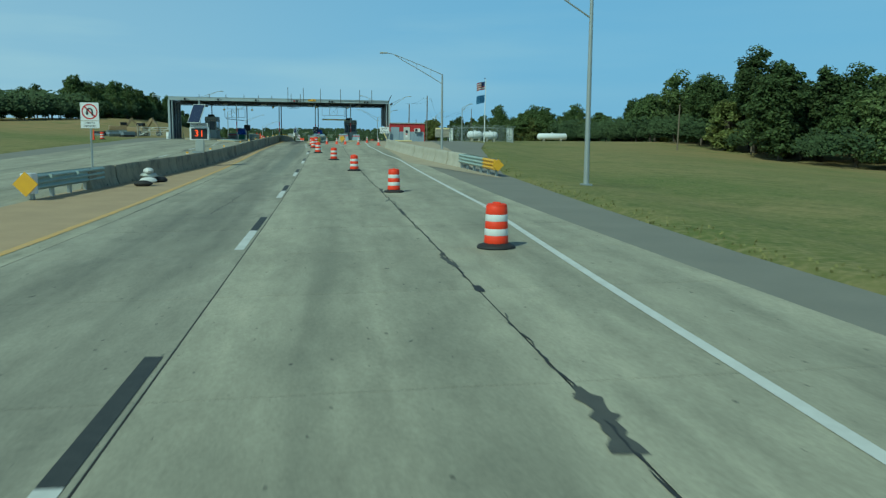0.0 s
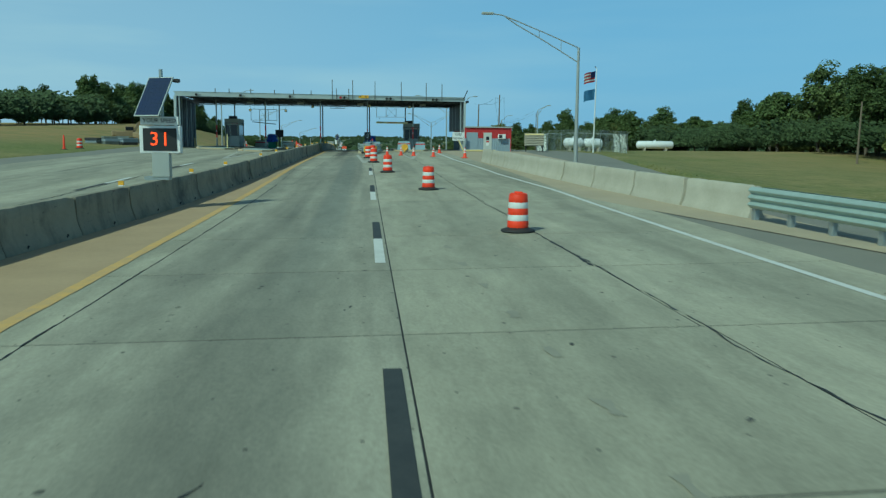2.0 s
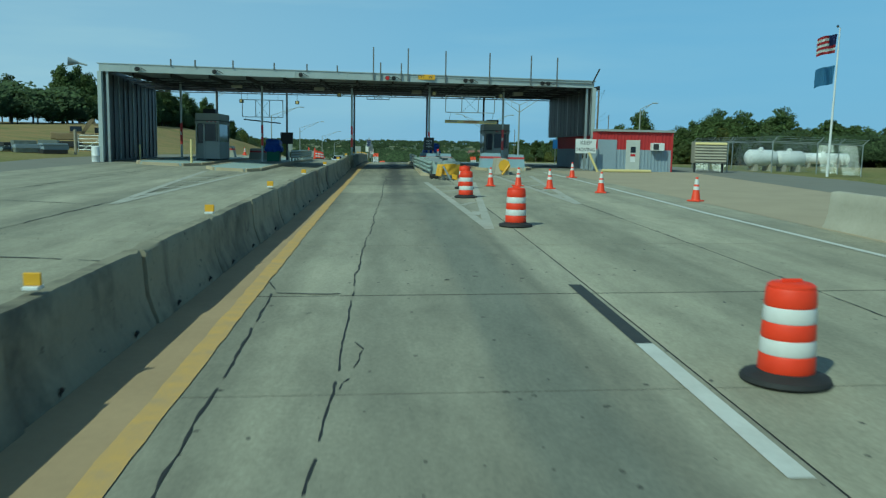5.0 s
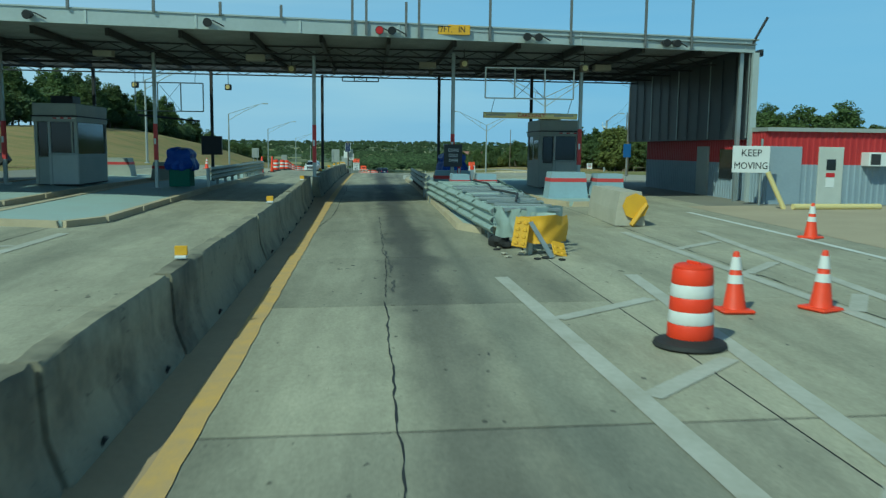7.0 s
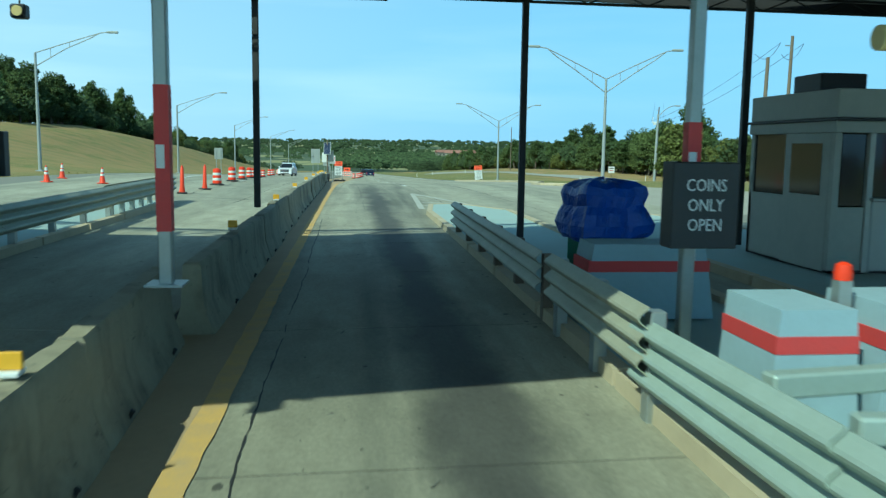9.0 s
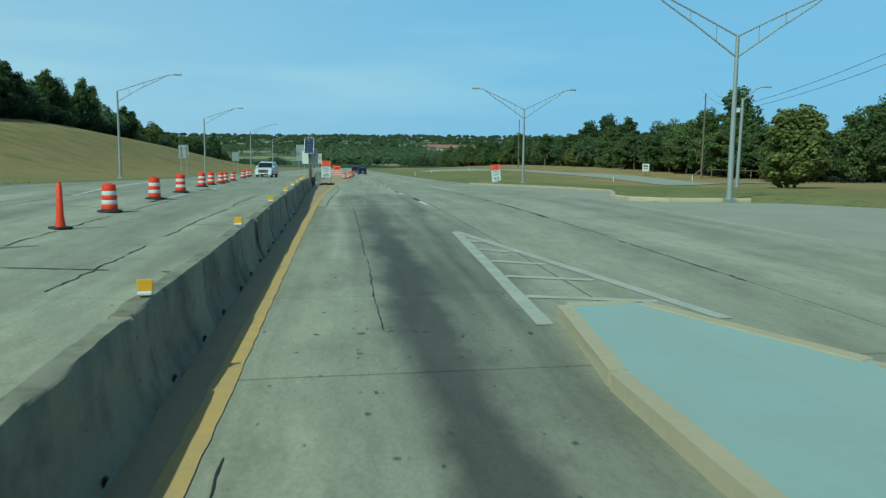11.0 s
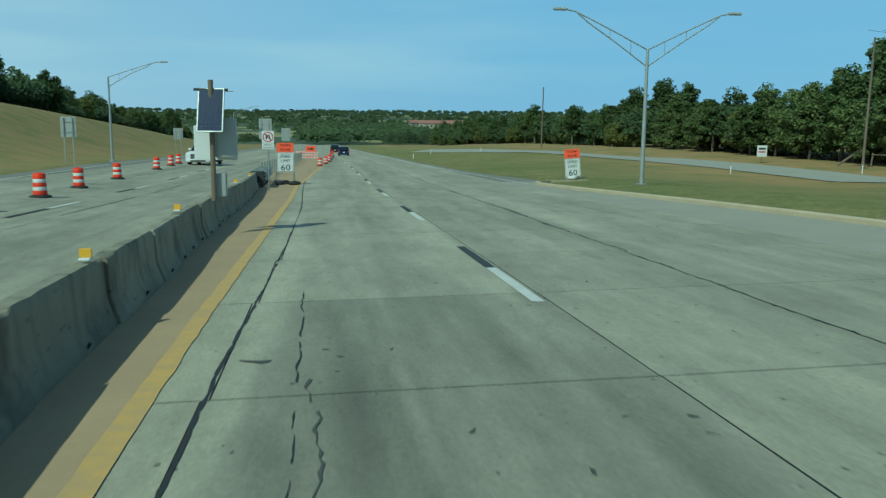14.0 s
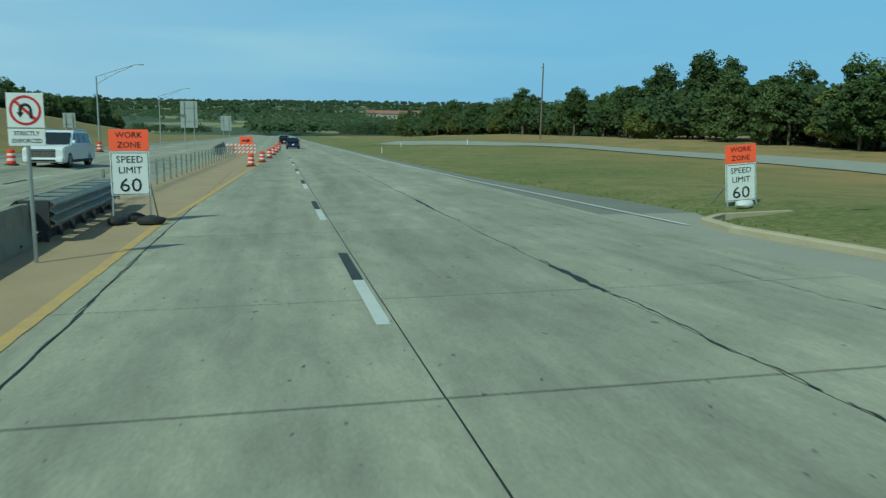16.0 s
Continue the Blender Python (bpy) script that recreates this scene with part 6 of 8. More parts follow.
def sign_frame(x0, x1, y, z0, z1, material, label):
    t = thing("sign_frame", pose(0, 0, 0), label, "frame")
    for a, c in (((x0, y, z0), (x1, y, z0)), ((x0, y, z1), (x1, y, z1)), ((x0, y, z0), (x0, y, z1)), ((x1, y, z0), (x1, y, z1)), ((x0 + (x1 - x0) * 0.33, y, z0), (x0 + (x1 - x0) * 0.33, y, z1)), ((x0 + (x1 - x0) * 0.67, y, z0), (x0 + (x1 - x0) * 0.67, y, z1))):
        part("bar", tb(a, c, 0.025, n=6), material, t)
    for a, c in (((x0 + (x1 - x0) * 0.33, y + 0.02, z0), (x0 + (x1 - x0) * 0.67, y + 0.02, z1)), ((x0 + (x1 - x0) * 0.67, y + 0.02, z0), (x0 + (x1 - x0) * 0.33, y + 0.02, z1))):
        part("cross_wire", tb(a, c, 0.008, n=4), "dark_steel", t)
    for u in (0.12, 0.88):
        part("hanger", tb((x0 + (x1 - x0) * u, y, z1), (x0 + (x1 - x0) * u, y + 0.2, CZ), 0.01, n=4), "dark_steel", t)
    return t


sign_frame(0.68, 3.52, 94.5, 4.6, 5.55, "sign_white", "empty white steel sign frame hanging under the canopy")
sign_frame(-12.45, -9.75, 103.2, 4.38, 5.52, "galv", "empty grey steel sign frame hanging under the canopy")
sign_frame(-4.1, -2.6, 103.5, CZ - 0.38, CZ - 0.2, "dark_steel", "low dark frame hanging at the canopy's back")
hb = thing("height_bar", pose(0, 0, 0), "cream height bar lettered CARS ONLY hanging over the lane", "height bar")
part("bar", tb((0.66, 94.7, 4.08), (3.70, 94.7, 4.06), 0.095, n=14), "cream", hb, smooth=True)
words("CARS ONLY", 0.16, "sign_red", hb, pose(2.2, 94.598, 4.07), squeeze=1.05)
for x in (1.05, 3.25):
    part("worn_lettering", bx(x - 0.32, x + 0.32, 94.600, 94.606, 4.05, 4.11), "tan_wall", hb)
for x in (0.9, 3.4):
    part("chain", tb((x, 94.7, 4.15), (x + 0.1, 94.6, 4.6), 0.01, n=4), "dark_steel", hb)
hb = thing("height_bar", pose(0, 0, 0), "dark height bar hanging askew over the closed lane", "height bar")
part("bar", tb((-12.3, 102.9, 4.2), (-9.85, 102.9, 3.98), 0.04, n=10), "dark_steel", hb, smooth=True)
part("chain", tb((-12.2, 102.9, 4.2), (-12.2, 103.15, 4.4), 0.01, n=4), "dark_steel", hb)


# ---------------- islands and booths ----------------
def island(name, pts, h, label):
    """Raised kerbed island on the outline given."""
    t = thing(name, pose(0, 0, 0), label, "traffic island")
    bm = bmesh.new()
    lo = [bm.verts.new((x, y, gz(x, y) - 0.1)) for x, y in pts]
    hi = [bm.verts.new((x, y, gz(x, y) + h)) for x, y in pts]
    n = len(pts)
    for i in range(n):
        bm.faces.new((lo[i], lo[(i + 1) % n], hi[(i + 1) % n], hi[i]))
    bm.faces.new(hi)
    bmesh.ops.recalc_face_normals(bm, faces=bm.faces)
    part("slab", bm, "island", t)
    for (xa, ya), (xb_, yb_) in zip(pts, pts[1:] + pts[:1]):
        ln = math.hypot(xb_ - xa, yb_ - ya)
        k = max(1, round(ln / 3.0))
        for i in range(k):
            u0, u1 = (i + 0.01) / k, (i + 0.99) / k
            p0 = Vector((xa + (xb_ - xa) * u0, ya + (yb_ - ya) * u0))
            p1 = Vector((xa + (xb_ - xa) * u1, ya + (yb_ - ya) * u1))
            nrm = Vector((yb_ - ya, xa - xb_)).normalized() * 0.09
            b = bmesh.new()
            q = [p0 + nrm, p1 + nrm, p1 - nrm, p0 - nrm]
            lo = [b.verts.new((v.x, v.y, gz(v.x, v.y) - 0.1)) for v in q]
            hi = [b.verts.new((v.x * 0.9 + (p0.x + p1.x) * 0.05, v.y * 0.98 + (p0.y + p1.y) * 0.01, gz(v.x, v.y) + h + 0.012)) for v in q]
            for j in range(4):
                b.faces.new((lo[j], lo[(j + 1) % 4], hi[(j + 1) % 4], hi[j]))
            b.faces.new(hi)
            bmesh.ops.recalc_face_normals(b, faces=b.faces)
            part("kerb", b, "kerb", t)
    return t


island("toll_island", [(-0.95, 86.5), (-0.5, 85.6), (0.7, 85.6), (1.3, 86.5), (1.4, 113.0), (0.3, 116.0), (-0.6, 116.0), (-0.95, 113.0)], 0.13, "kerbed toll island painted pale blue-green")
island("toll_island", [(2.5, 93.8), (3.0, 92.4), (5.0, 92.4), (5.6, 93.8), (5.6, 109.0), (4.6, 111.0), (3.2, 111.0), (2.5, 109.0)], 0.13, "kerbed toll island carrying a grey booth")
island("toll_island", [(-11.4, 87.2), (-10.8, 86.0), (-9.4, 86.0), (-8.9, 87.2), (-8.9, 99.0), (-9.0, 116.0), (-11.2, 116.0), (-11.6, 99.0)], 0.13, "kerbed toll island painted pale blue-green between lanes")
island("toll_island", [(-15.6, 90.2), (-15.0, 88.6), (-13.0, 88.6), (-12.4, 90.2), (-12.4, 107.0), (-13.2, 109.0), (-14.8, 109.0), (-15.6, 107.0)], 0.13, "kerbed toll island under the grey booth")


def toll_booth(x0, x1, y0, y1, base, h, label):
    """Grey booth: a narrow glazed door bay, a half-high pale wall under the wide window, a deep parapet."""
    t = thing("toll_booth", pose(0, 0, base), label, "toll booth", "toll booths")
    xm, zt = x0 + (x1 - x0) * 0.36, h - 0.62
    part("lower_wall", bx(xm, x1, y0, y0 + 0.1, 0, 1.05, bevel=0.015), "booth_light", t, "pale panel under the window")
    part("lower_wall", bx(x1 - 0.1, x1, y0 + 0.1, y1, 0, 1.05, bevel=0.01), "booth", t)
    part("lower_wall", bx(x0, x1 - 0.1, y1 - 0.1, y1, 0, 1.05, bevel=0.01), "booth", t)
    part("side_wall", bx(x0, x0 + 0.08, y0 + 1.35, y1 - 0.1, 0, 1.05, bevel=0.01), "booth", t)
    part("floor_plate", bx(x0, x1, y0, y1, 0, 0.03), "dark_steel", t)
    for x, y in ((x0, y0), (x1 - 0.1, y0), (x0, y1 - 0.1), (x1 - 0.1, y1 - 0.1)):
        part("corner_post", bx(x, x + 0.1, y, y + 0.1, 0.0 if x < xm else 1.05, zt), "booth", t)
    part("door_post", bx(xm - 0.05, xm + 0.03, y0 - 0.01, y0 + 0.09, 0, zt), "booth_light", t)
    part("mullion", bx(x1 - 0.2, x1 - 0.15, y0 + 0.01, y0 + 0.06, 1.05, zt), "booth", t)
    part("window", bx(xm + 0.03, x1 - 0.1, y0 + 0.04, y0 + 0.055, 1.05, zt), "glass", t)
    part("window", bx(x0 + 0.1, x1 - 0.1, y1 - 0.06, y1 - 0.045, 1.05, zt), "glass", t)
    part("window", bx(x0 + 0.03, x0 + 0.045, y0 + 1.35, y1 - 0.1, 1.05, zt), "glass", t)
    part("window", bx(x1 - 0.06, x1 - 0.045, y0 + 0.1, y1 - 0.1, 1.05, zt), "glass", t)
    dr_ = part("door", bx(x0 + 0.1, xm - 0.05, y0 + 0.03, y0 + 0.08, 0.0, 0.95, bevel=0.008), "booth", t, "narrow grey door")
    part("door_pane", bx(x0 + 0.14, xm - 0.09, y0 + 0.045, y0 + 0.06, 0.97, zt - 0.02), "glass", dr_)
    part("side_door", bx(x0 - 0.01, x0 + 0.04, y0 + 0.1, y0 + 1.35, 0.0, zt, bevel=0.008), "booth", t, "sliding grey door")
    part("side_pane", bx(x0 - 0.016, x0 - 0.008, y0 + 0.3, y0 + 1.15, 1.1, zt - 0.15), "glass", t)
    part("sill", bx(xm, x1 + 0.02, y0 - 0.1, y0 + 0.02, 1.04, 1.09, bevel=0.01), "galv", t)
    part("edge_trim", bx(xm + 0.03, xm + 0.06, y0 - 0.02, y0, 0.0, 1.04), "sign_back", t)
    part("drip_edge", bx(x0 - 0.07, x1 + 0.07, y0 - 0.1, y1 + 0.07, zt + 0.17, zt + 0.21, bevel=0.008), "dark_steel", t)
    part("fascia", bx(x0 - 0.03, x1 + 0.03, y0 - 0.05, y1 + 0.04, zt, zt + 0.17, bevel=0.012), "booth", t)
    for i in range(6):
        xa = x0 + (x1 - x0) * (0.46 + 0.088 * i)
        part("reflector", bx(xa, xa + (x1 - x0) * 0.08, y0 - 0.062, y0 - 0.05, zt + 0.1, zt + 0.145), "red_stripe" if i % 2 == 0 else "refl", t)
    part("parapet", bx(x0 - 0.02, x1 + 0.02, y0 - 0.04, y1 + 0.02, zt + 0.21, h, bevel=0.015), "booth", t)
    part("roof_unit", bx(x0 + 0.25, x0 + 1.0, y0 + 0.9, y0 + 1.7, h, h + 0.3, bevel=0.02), "dark_steel", t, "dark air-conditioning unit")
    part("stool", tb((x0 + 1.0, y0 + 1.2, 0.03), (x0 + 1.0, y0 + 1.2, 0.7), 0.16, n=10), "black", t)
    return t


toll_booth(3.62, 5.22, 100.0, 102.5, gz(4.2, 100) + 0.13, 2.63, "grey toll booth with dark windows and a roof unit")
toll_booth(-14.25, -12.85, 97.4, 100.6, gz(-13.5, 99) + 0.13, 2.75, "grey toll booth of the opposite lanes")

# coin lane: message board, tarped machine, barrier blocks
cb = thing("message_board", pose(-0.2, 95.75, gz(-0.2, 95.7) + 0.13), "black message board lettered COINS ONLY OPEN", "message board")
part("case", bx(-0.30, 0.30, -0.15, 0.10, 0.98, 1.72, bevel=0.012), "dark_steel", cb)
for i, w_ in enumerate(("COINS", "ONLY", "OPEN")):
    words(w_, 0.15, "sign_white", cb, pose(0, -0.154, 1.52 - 0.17 * i), squeeze=0.8)


def tarped(x, y, rz, label):
    t = thing("coin_machine", on(x, y, rz, 0.13), label, "coin machine", "coin machines under tarps")
    part("cabinet", bx(-0.38, 0.38, -0.30, 0.30, 0, 0.98, bevel=0.02), "green", t, "green steel cabinet")
    bm = bmesh.new()
    n = 54
    rows = []
    for z, r in ((0.60, 1.04), (0.66, 1.16), (0.80, 1.20), (0.95, 1.10), (1.05, 0.98), (1.2, 1.04), (1.3, 0.96), (1.37, 0.7), (1.40, 0.35), (1.40, 0.02)):
        row = []
        for i in range(n):
            a = 2 * math.pi * i / n
            k = max(abs(math.cos(a)) / 0.43, abs(math.sin(a)) / 0.36)
            w_ = r * (1 + 0.10 * noise.noise((math.cos(a) * 3, math.sin(a) * 3, z * 4 + x)) + 0.05 * math.sin(a * 9 + z * 3) * (1.5 - z))
            row.append(bm.verts.new((math.cos(a) / k * w_, math.sin(a) / k * w_, z + (0.10 if z < 0.7 else 0.05) * noise.noise((math.cos(a) * 2.4, math.sin(a) * 2.4, z + 9)))))
        rows.append(row)
    for a_, b_ in zip(rows, rows[1:]):
        for i in range(n):
            bm.faces.new((a_[i], a_[(i + 1) % n], b_[(i + 1) % n], b_[i]))
    part("tarp", bm, "tarp", t, "crumpled blue tarp tied round the top")
    return t


tarped(0.15, 99.6, 10, "green coin machine wrapped in a blue tarp")
tarped(-9.85, 99.4, -5, "green coin machine wrapped in a blue tarp in the closed lane")


def striped_block(x0, x1, y0, y1, h, label, material="pale_blue"):
    t = thing("barrier_block", pose((x0 + x1) / 2, (y0 + y1) / 2, gz((x0 + x1) / 2, (y0 + y1) / 2) + 0.1), label, "barrier block", "painted concrete blocks")
    w, d = (x1 - x0) / 2, (y1 - y0) / 2
    o = [(-w, 0), (w, 0), (w * 0.92, h * 0.5), (w * 0.82, h), (-w * 0.82, h), (-w * 0.92, h * 0.5)]
    part("block", prism(o, -d, d), material, t)
    zz = h * 0.66
    part("stripe", bx(-w * 0.905, w * 0.905, -d - 0.004, d + 0.004, zz - 0.02, zz + 0.10), "red_stripe", t, "faded red stripe")
    return t


striped_block(-0.75, 0.75, 97.4, 98.0, 0.82, "pale blue concrete block with a red stripe")
striped_block(-0.45, 0.20, 93.9, 94.7, 0.82, "pale blue concrete block with a red stripe")
striped_block(0.34, 1.05, 93.9, 94.7, 0.82, "pale blue concrete block with a red stripe")
striped_block(2.7, 4.0, 94.1, 94.9, 0.85, "pale blue concrete block with a red stripe")
striped_block(4.5, 5.5, 95.1, 95.9, 0.75, "pale blue concrete block with a red stripe")
striped_block(-12.3, -10.9, 104.6, 105.4, 0.75, "dark weathered concrete block behind the closed lane", "booth")
striped_block(-15.3, -13.6, 106.4, 107.3, 0.8, "dark weathered concrete block behind the booth", "booth")
wl_ = thing("warning_lamp", on(0.27, 94.3, 0, 0.1), "orange warning lamp on a grey post box", "warning lamp")
part("post", bx(-0.05, 0.05, -0.05, 0.05, 0, 0.95), "galv", wl_)
part("box", bx(-0.07, 0.07, -0.1, 0.02, 0.4, 0.62, bevel=0.01), "booth_light", wl_)
part("lamp", lathe([(0.06, 0.95), (0.065, 1.0), (0.055, 1.06), (0.02, 1.08)], 12), "orange", wl_, "orange lamp dome", True)
bo = thing("bollard", on(0.1, 96.6, 0, 0.1), "yellow bollard with a red and white top", "bollard")
part("pipe", tb((0, 0, 0), (0, 0, 0.72), 0.055, n=10), "cream", bo, smooth=True)
part("band", tb((0, 0, 0.70), (0, 0, 0.98), 0.06, n=10), "red_stripe", bo)
part("reflector", bx(-0.035, 0.035, -0.068, -0.055, 0.76, 0.92), "sign_white", bo)
# white block with yellow marker at the head of the right island
wb = thing("barrier_block", on(3.1, 88.2, -4, 0.0), "whitewashed concrete block at the head of the island", "barrier block")
part("block", prism([(-0.35, 0), (0.35, 0), (0.32, 0.35), (0.25, 0.78), (-0.25, 0.78), (-0.32, 0.35)], -1.6, 1.6), "old_concrete", wb)
part("marker", tb((0.1, -1.68, 0.45), (0.1, -1.64, 0.45), 0.3, n=8), "yellow", wb, "yellow end marker")
part("strap", tb((0.0, -1.75, 0.02), (0.35, -1.66, 0.5), 0.06, n=6), "yellow", wb)

# crash cushion before the coin lane
cc = thing("crash_cushion", pose(0, 0, 0), "telescoping corrugated crash cushion, crumpled yellow nose", "crash cushion")
for side, x0, x1 in ((-1, -0.66, -0.98), (1, 0.42, 1.0)):
    for i in range(5):
        ya, yb_ = 83.4 + i * 2.2, 85.9 + i * 2.2
        xa = x0 + (x1 - x0) * i / 5 + side * 0.02 * i
        bm = prism(beam_section(3, 0.52), 0, yb_ - ya)
        bmesh.ops.scale(bm, vec=(side, 1, 1), verts=bm.verts)
        bmesh.ops.rotate(bm, matrix=Matrix.Rotation(math.atan2(-(x1 - x0) / 5, 2.2), 3, "Z"), verts=bm.verts)
        bmesh.ops.translate(bm, vec=(xa, ya, gz(xa, ya) + 0.50), verts=bm.verts)
        bmesh.ops.recalc_face_normals(bm, faces=bm.faces)
        part("panel", bm, "rail", cc)
for i in range(9):
    y = 83.6 + i * 1.2
    xa, xb_ = lerp(y, [(83.4, -0.62), (94, -0.94)]), lerp(y, [(83.4, 0.38), (94, 0.96)])
    z = gz(0, y) + 0.70
    b = bmesh.new()
    box(b, xa, xb_, y - 0.06 + 0.25 * (i % 2), y + 0.07 + 0.25 * (i % 2), z - 0.1, z + 0.04, bevel=0.015)
    bmesh.ops.rotate(b, cent=(0, y, z), matrix=Matrix.Rotation(radians(random.uniform(-9, 9)), 3, "Z"), verts=b.verts)
    part("diaphragm", b, "rail", cc)
    part("leg", bx(xa + 0.1, xa + 0.2, y - 0.05, y + 0.05, gz(0, y) - 0.05, z - 0.08), "galv", cc)
    part("leg", bx(xb_ - 0.2, xb_ - 0.1, y - 0.05, y + 0.05, gz(0, y) - 0.05, z - 0.08), "galv", cc)
# collapsed front: bent panels, yellow nose sheet, studded plates, scraps
def bent(name, x0, x1, y0, y1, z0, z1, material, label, seed, crumple=0.08, bow=0.3):
    """A crumpled sheet standing between two points, bowed towards the traffic."""
    b_ = bmesh.new()
    bmesh.ops.create_grid(b_, x_segments=14, y_segments=7, size=1)
    for v in b_.verts:
        u, w_ = (v.co.x + 1) / 2, (v.co.y + 1) / 2
        n1 = noise.noise((u * 3 + seed, w_ * 2.2, seed * 1.7))
        n2 = noise.noise((u * 3 + seed, w_ * 2.2, seed * 3.1 + 9))
        v.co = Vector((x0 + (x1 - x0) * u + crumple * n2, y0 + (y1 - y0) * u - bow * math.sin(u * math.pi) + crumple * n1 * 1.4, z0 + (z1 - z0) * w_ + crumple * 0.7 * n2))
    bmesh.ops.solidify(b_, geom=list(b_.faces), thickness=0.012)
    bmesh.ops.translate(b_, vec=(0, 0, gz(0, 82.5)), verts=b_.verts)
    return part(name, b_, material, cc, label, True)


bent("nose", -0.34, 0.56, 82.35, 82.6, 0.22, 0.68, "yellow", "crumpled yellow nose sheet", 1.0, 0.07, 0.28)
for k, (px_, py_, pz, rx_, ry_, rz_, hh) in enumerate(((-0.42, 82.08, 0.16, -12, 8, -10, 0.52), (0.30, 82.0, 0.02, -50, 14, 12, 0.34))):
    b = bx(-0.13, 0.13, -0.012, 0.012, 0.0, hh, bevel=0.008)
    for i in range(2):
        for q_ in range(int(hh / 0.12)):
            tube(b, (-0.06 + 0.12 * i, -0.03, 0.07 + 0.12 * q_), (-0.06 + 0.12 * i, -0.010, 0.07 + 0.12 * q_), 0.028, 0.042, n=10)
    bmesh.ops.transform(b, matrix=pose(px_, py_, gz(0, 82) + pz, rx_, ry_, rz_), verts=b.verts)
    part("marker_plate", b, "yellow", cc, "yellow plate with round studs")
for k in range(3):
    bent("panel", -0.62 + 0.1 * k, -0.30 + 0.32 * k, 83.4 - 0.12 * k, 82.75 - 0.06 * k, 0.22 + 0.04 * k, 0.76 - 0.03 * k, "rail", "crumpled ribbed panel", 3.0 + k, 0.06, 0.1)
bent("panel", -0.2, 0.62, 82.7, 83.3, 0.40, 0.80, "rail", "crumpled ribbed panel", 8.0, 0.08, 0.1)
for k in range(9):
    y = 83.0 + 0.9 * k
    xa, xb_ = lerp(y, [(83.0, -0.6), (94, -0.92)]), lerp(y, [(83.0, 0.55), (94, 0.94)])
    b = bx(xa + 0.05, xb_ - 0.05, y - 0.08, y + 0.08, 0.70, 0.765, bevel=0.01)
    bmesh.ops.rotate(b, cent=((xa + xb_) / 2, y, 0.7), matrix=Matrix.Rotation(radians((-1) ** k * 7 - 6), 3, "Z"), verts=b.verts)
    bmesh.ops.translate(b, vec=(0, 0, gz(0, y)), verts=b.verts)
    part("cross_piece", b, "galv", cc, "pale steel cross piece")
b = bmesh.new()
for p0, p1 in zip([(-0.1, 84.2, 0.80), (0.25, 86.0, 0.82), (0.0, 88.0, 0.80), (0.2, 90.2, 0.82)], [(0.25, 86.0, 0.82), (0.0, 88.0, 0.80), (0.2, 90.2, 0.82), (0.05, 92.4, 0.8)]):
    tube(b, (p0[0], p0[1], p0[2] + gz(0, p0[1])), (p1[0], p1[1], p1[2] + gz(0, p1[1])), 0.028, n=7)
part("tension_strap", b, "dark_steel", cc, "dark strap lying over the cross pieces")
b = bx(-0.04, 0.04, -0.012, 0.012, 0, 0.75)
bmesh.ops.transform(b, matrix=pose(0.1, 81.75, gz(0, 82) + 0.02, -38, -16, 20), verts=b.verts)
part("strut", b, "galv", cc, "loose grey steel strip")
SC = random.Random(12)
for k in range(16):
    b = bmesh.new()
    bmesh.ops.create_icosphere(b, subdivisions=1, radius=0.05 + 0.05 * SC.random() * (k < 5))
    sd = SC.uniform(0, 50)
    for v in b.verts:
        v.co = Vector((v.co.x * 1.5, v.co.y, v.co.z * 0.45)) * (1 + 0.5 * noise.noise(v.co * 9 + Vector((sd, 0, 0))))
    sx, sy = SC.uniform(-0.75, 0.4), SC.uniform(81.5, 83.6)
    bmesh.ops.translate(b, vec=(sx, sy, gz(sx, sy) + 0.02), verts=b.verts)
    part("scrap", b, "black" if k < 7 else "old_concrete", cc, "broken scrap on the ground")
b = bmesh.new()
bmesh.ops.create_icosphere(b, subdivisions=3, radius=0.3)
for v in b.verts:
    v.co = Vector((v.co.x * 0.7, v.co.y * 1.5, v.co.z * 0.5)) * (1 + 0.4 * noise.noise(v.co * 5))
bmesh.ops.translate(b, vec=(-0.5, 83.5, gz(0, 83.5) + 0.08), verts=b.verts)
part("torn_membrane", b, "black", cc, "torn black rubber sheet under the panels")
part("bent_plate", bx(-0.2, -0.13, 82.3, 82.8, gz(0, 82) + 0.0, gz(0, 82) + 0.3), "galv", cc)
rail_line("guardrail", -1.02, 94.4, -1.02, 97.3, "weathered ribbed guardrail along the coin lane kerb", "old_rail", waves=3, h=0.5, side=-1, top=0.86, gap=1.4)
rail_line("guardrail", -0.98, 97.9, -0.92, 106.5, "weathered ribbed guardrail beyond the coin machine", "old_rail", waves=3, h=0.5, side=-1, top=0.80, gap=1.9, post="wood")
rail_line("guardrail", -8.95, 99.6, -9.1, 109.8, "weathered guardrail along the closed lane island", "old_rail", waves=3, h=0.5, side=1, top=0.86, gap=2.0)
rail_line("guardrail", -9.15, 110.0, -9.3, 117.8, "battered guardrail end along the closed lane", "old_rail", waves=3, h=0.5, both=True, side=1, top=0.86, gap=1.2)
bd = thing("message_board", pose(-9.6, 104.1, 0), "blank black message board on a back post", "message board")
part("case", bx(-0.42, 0.42, -0.14, 0.1, 2.62, 3.4, bevel=0.015), "dark_steel", bd)
bd2 = thing("bollard", on(-12.9, 90.4, 0, 0.1), "pale yellow steel bollard before the booth", "bollard")
part("pipe", tb((0, 0, 0), (0, 0, 1.25), 0.06, n=10), "cream", bd2, smooth=True)
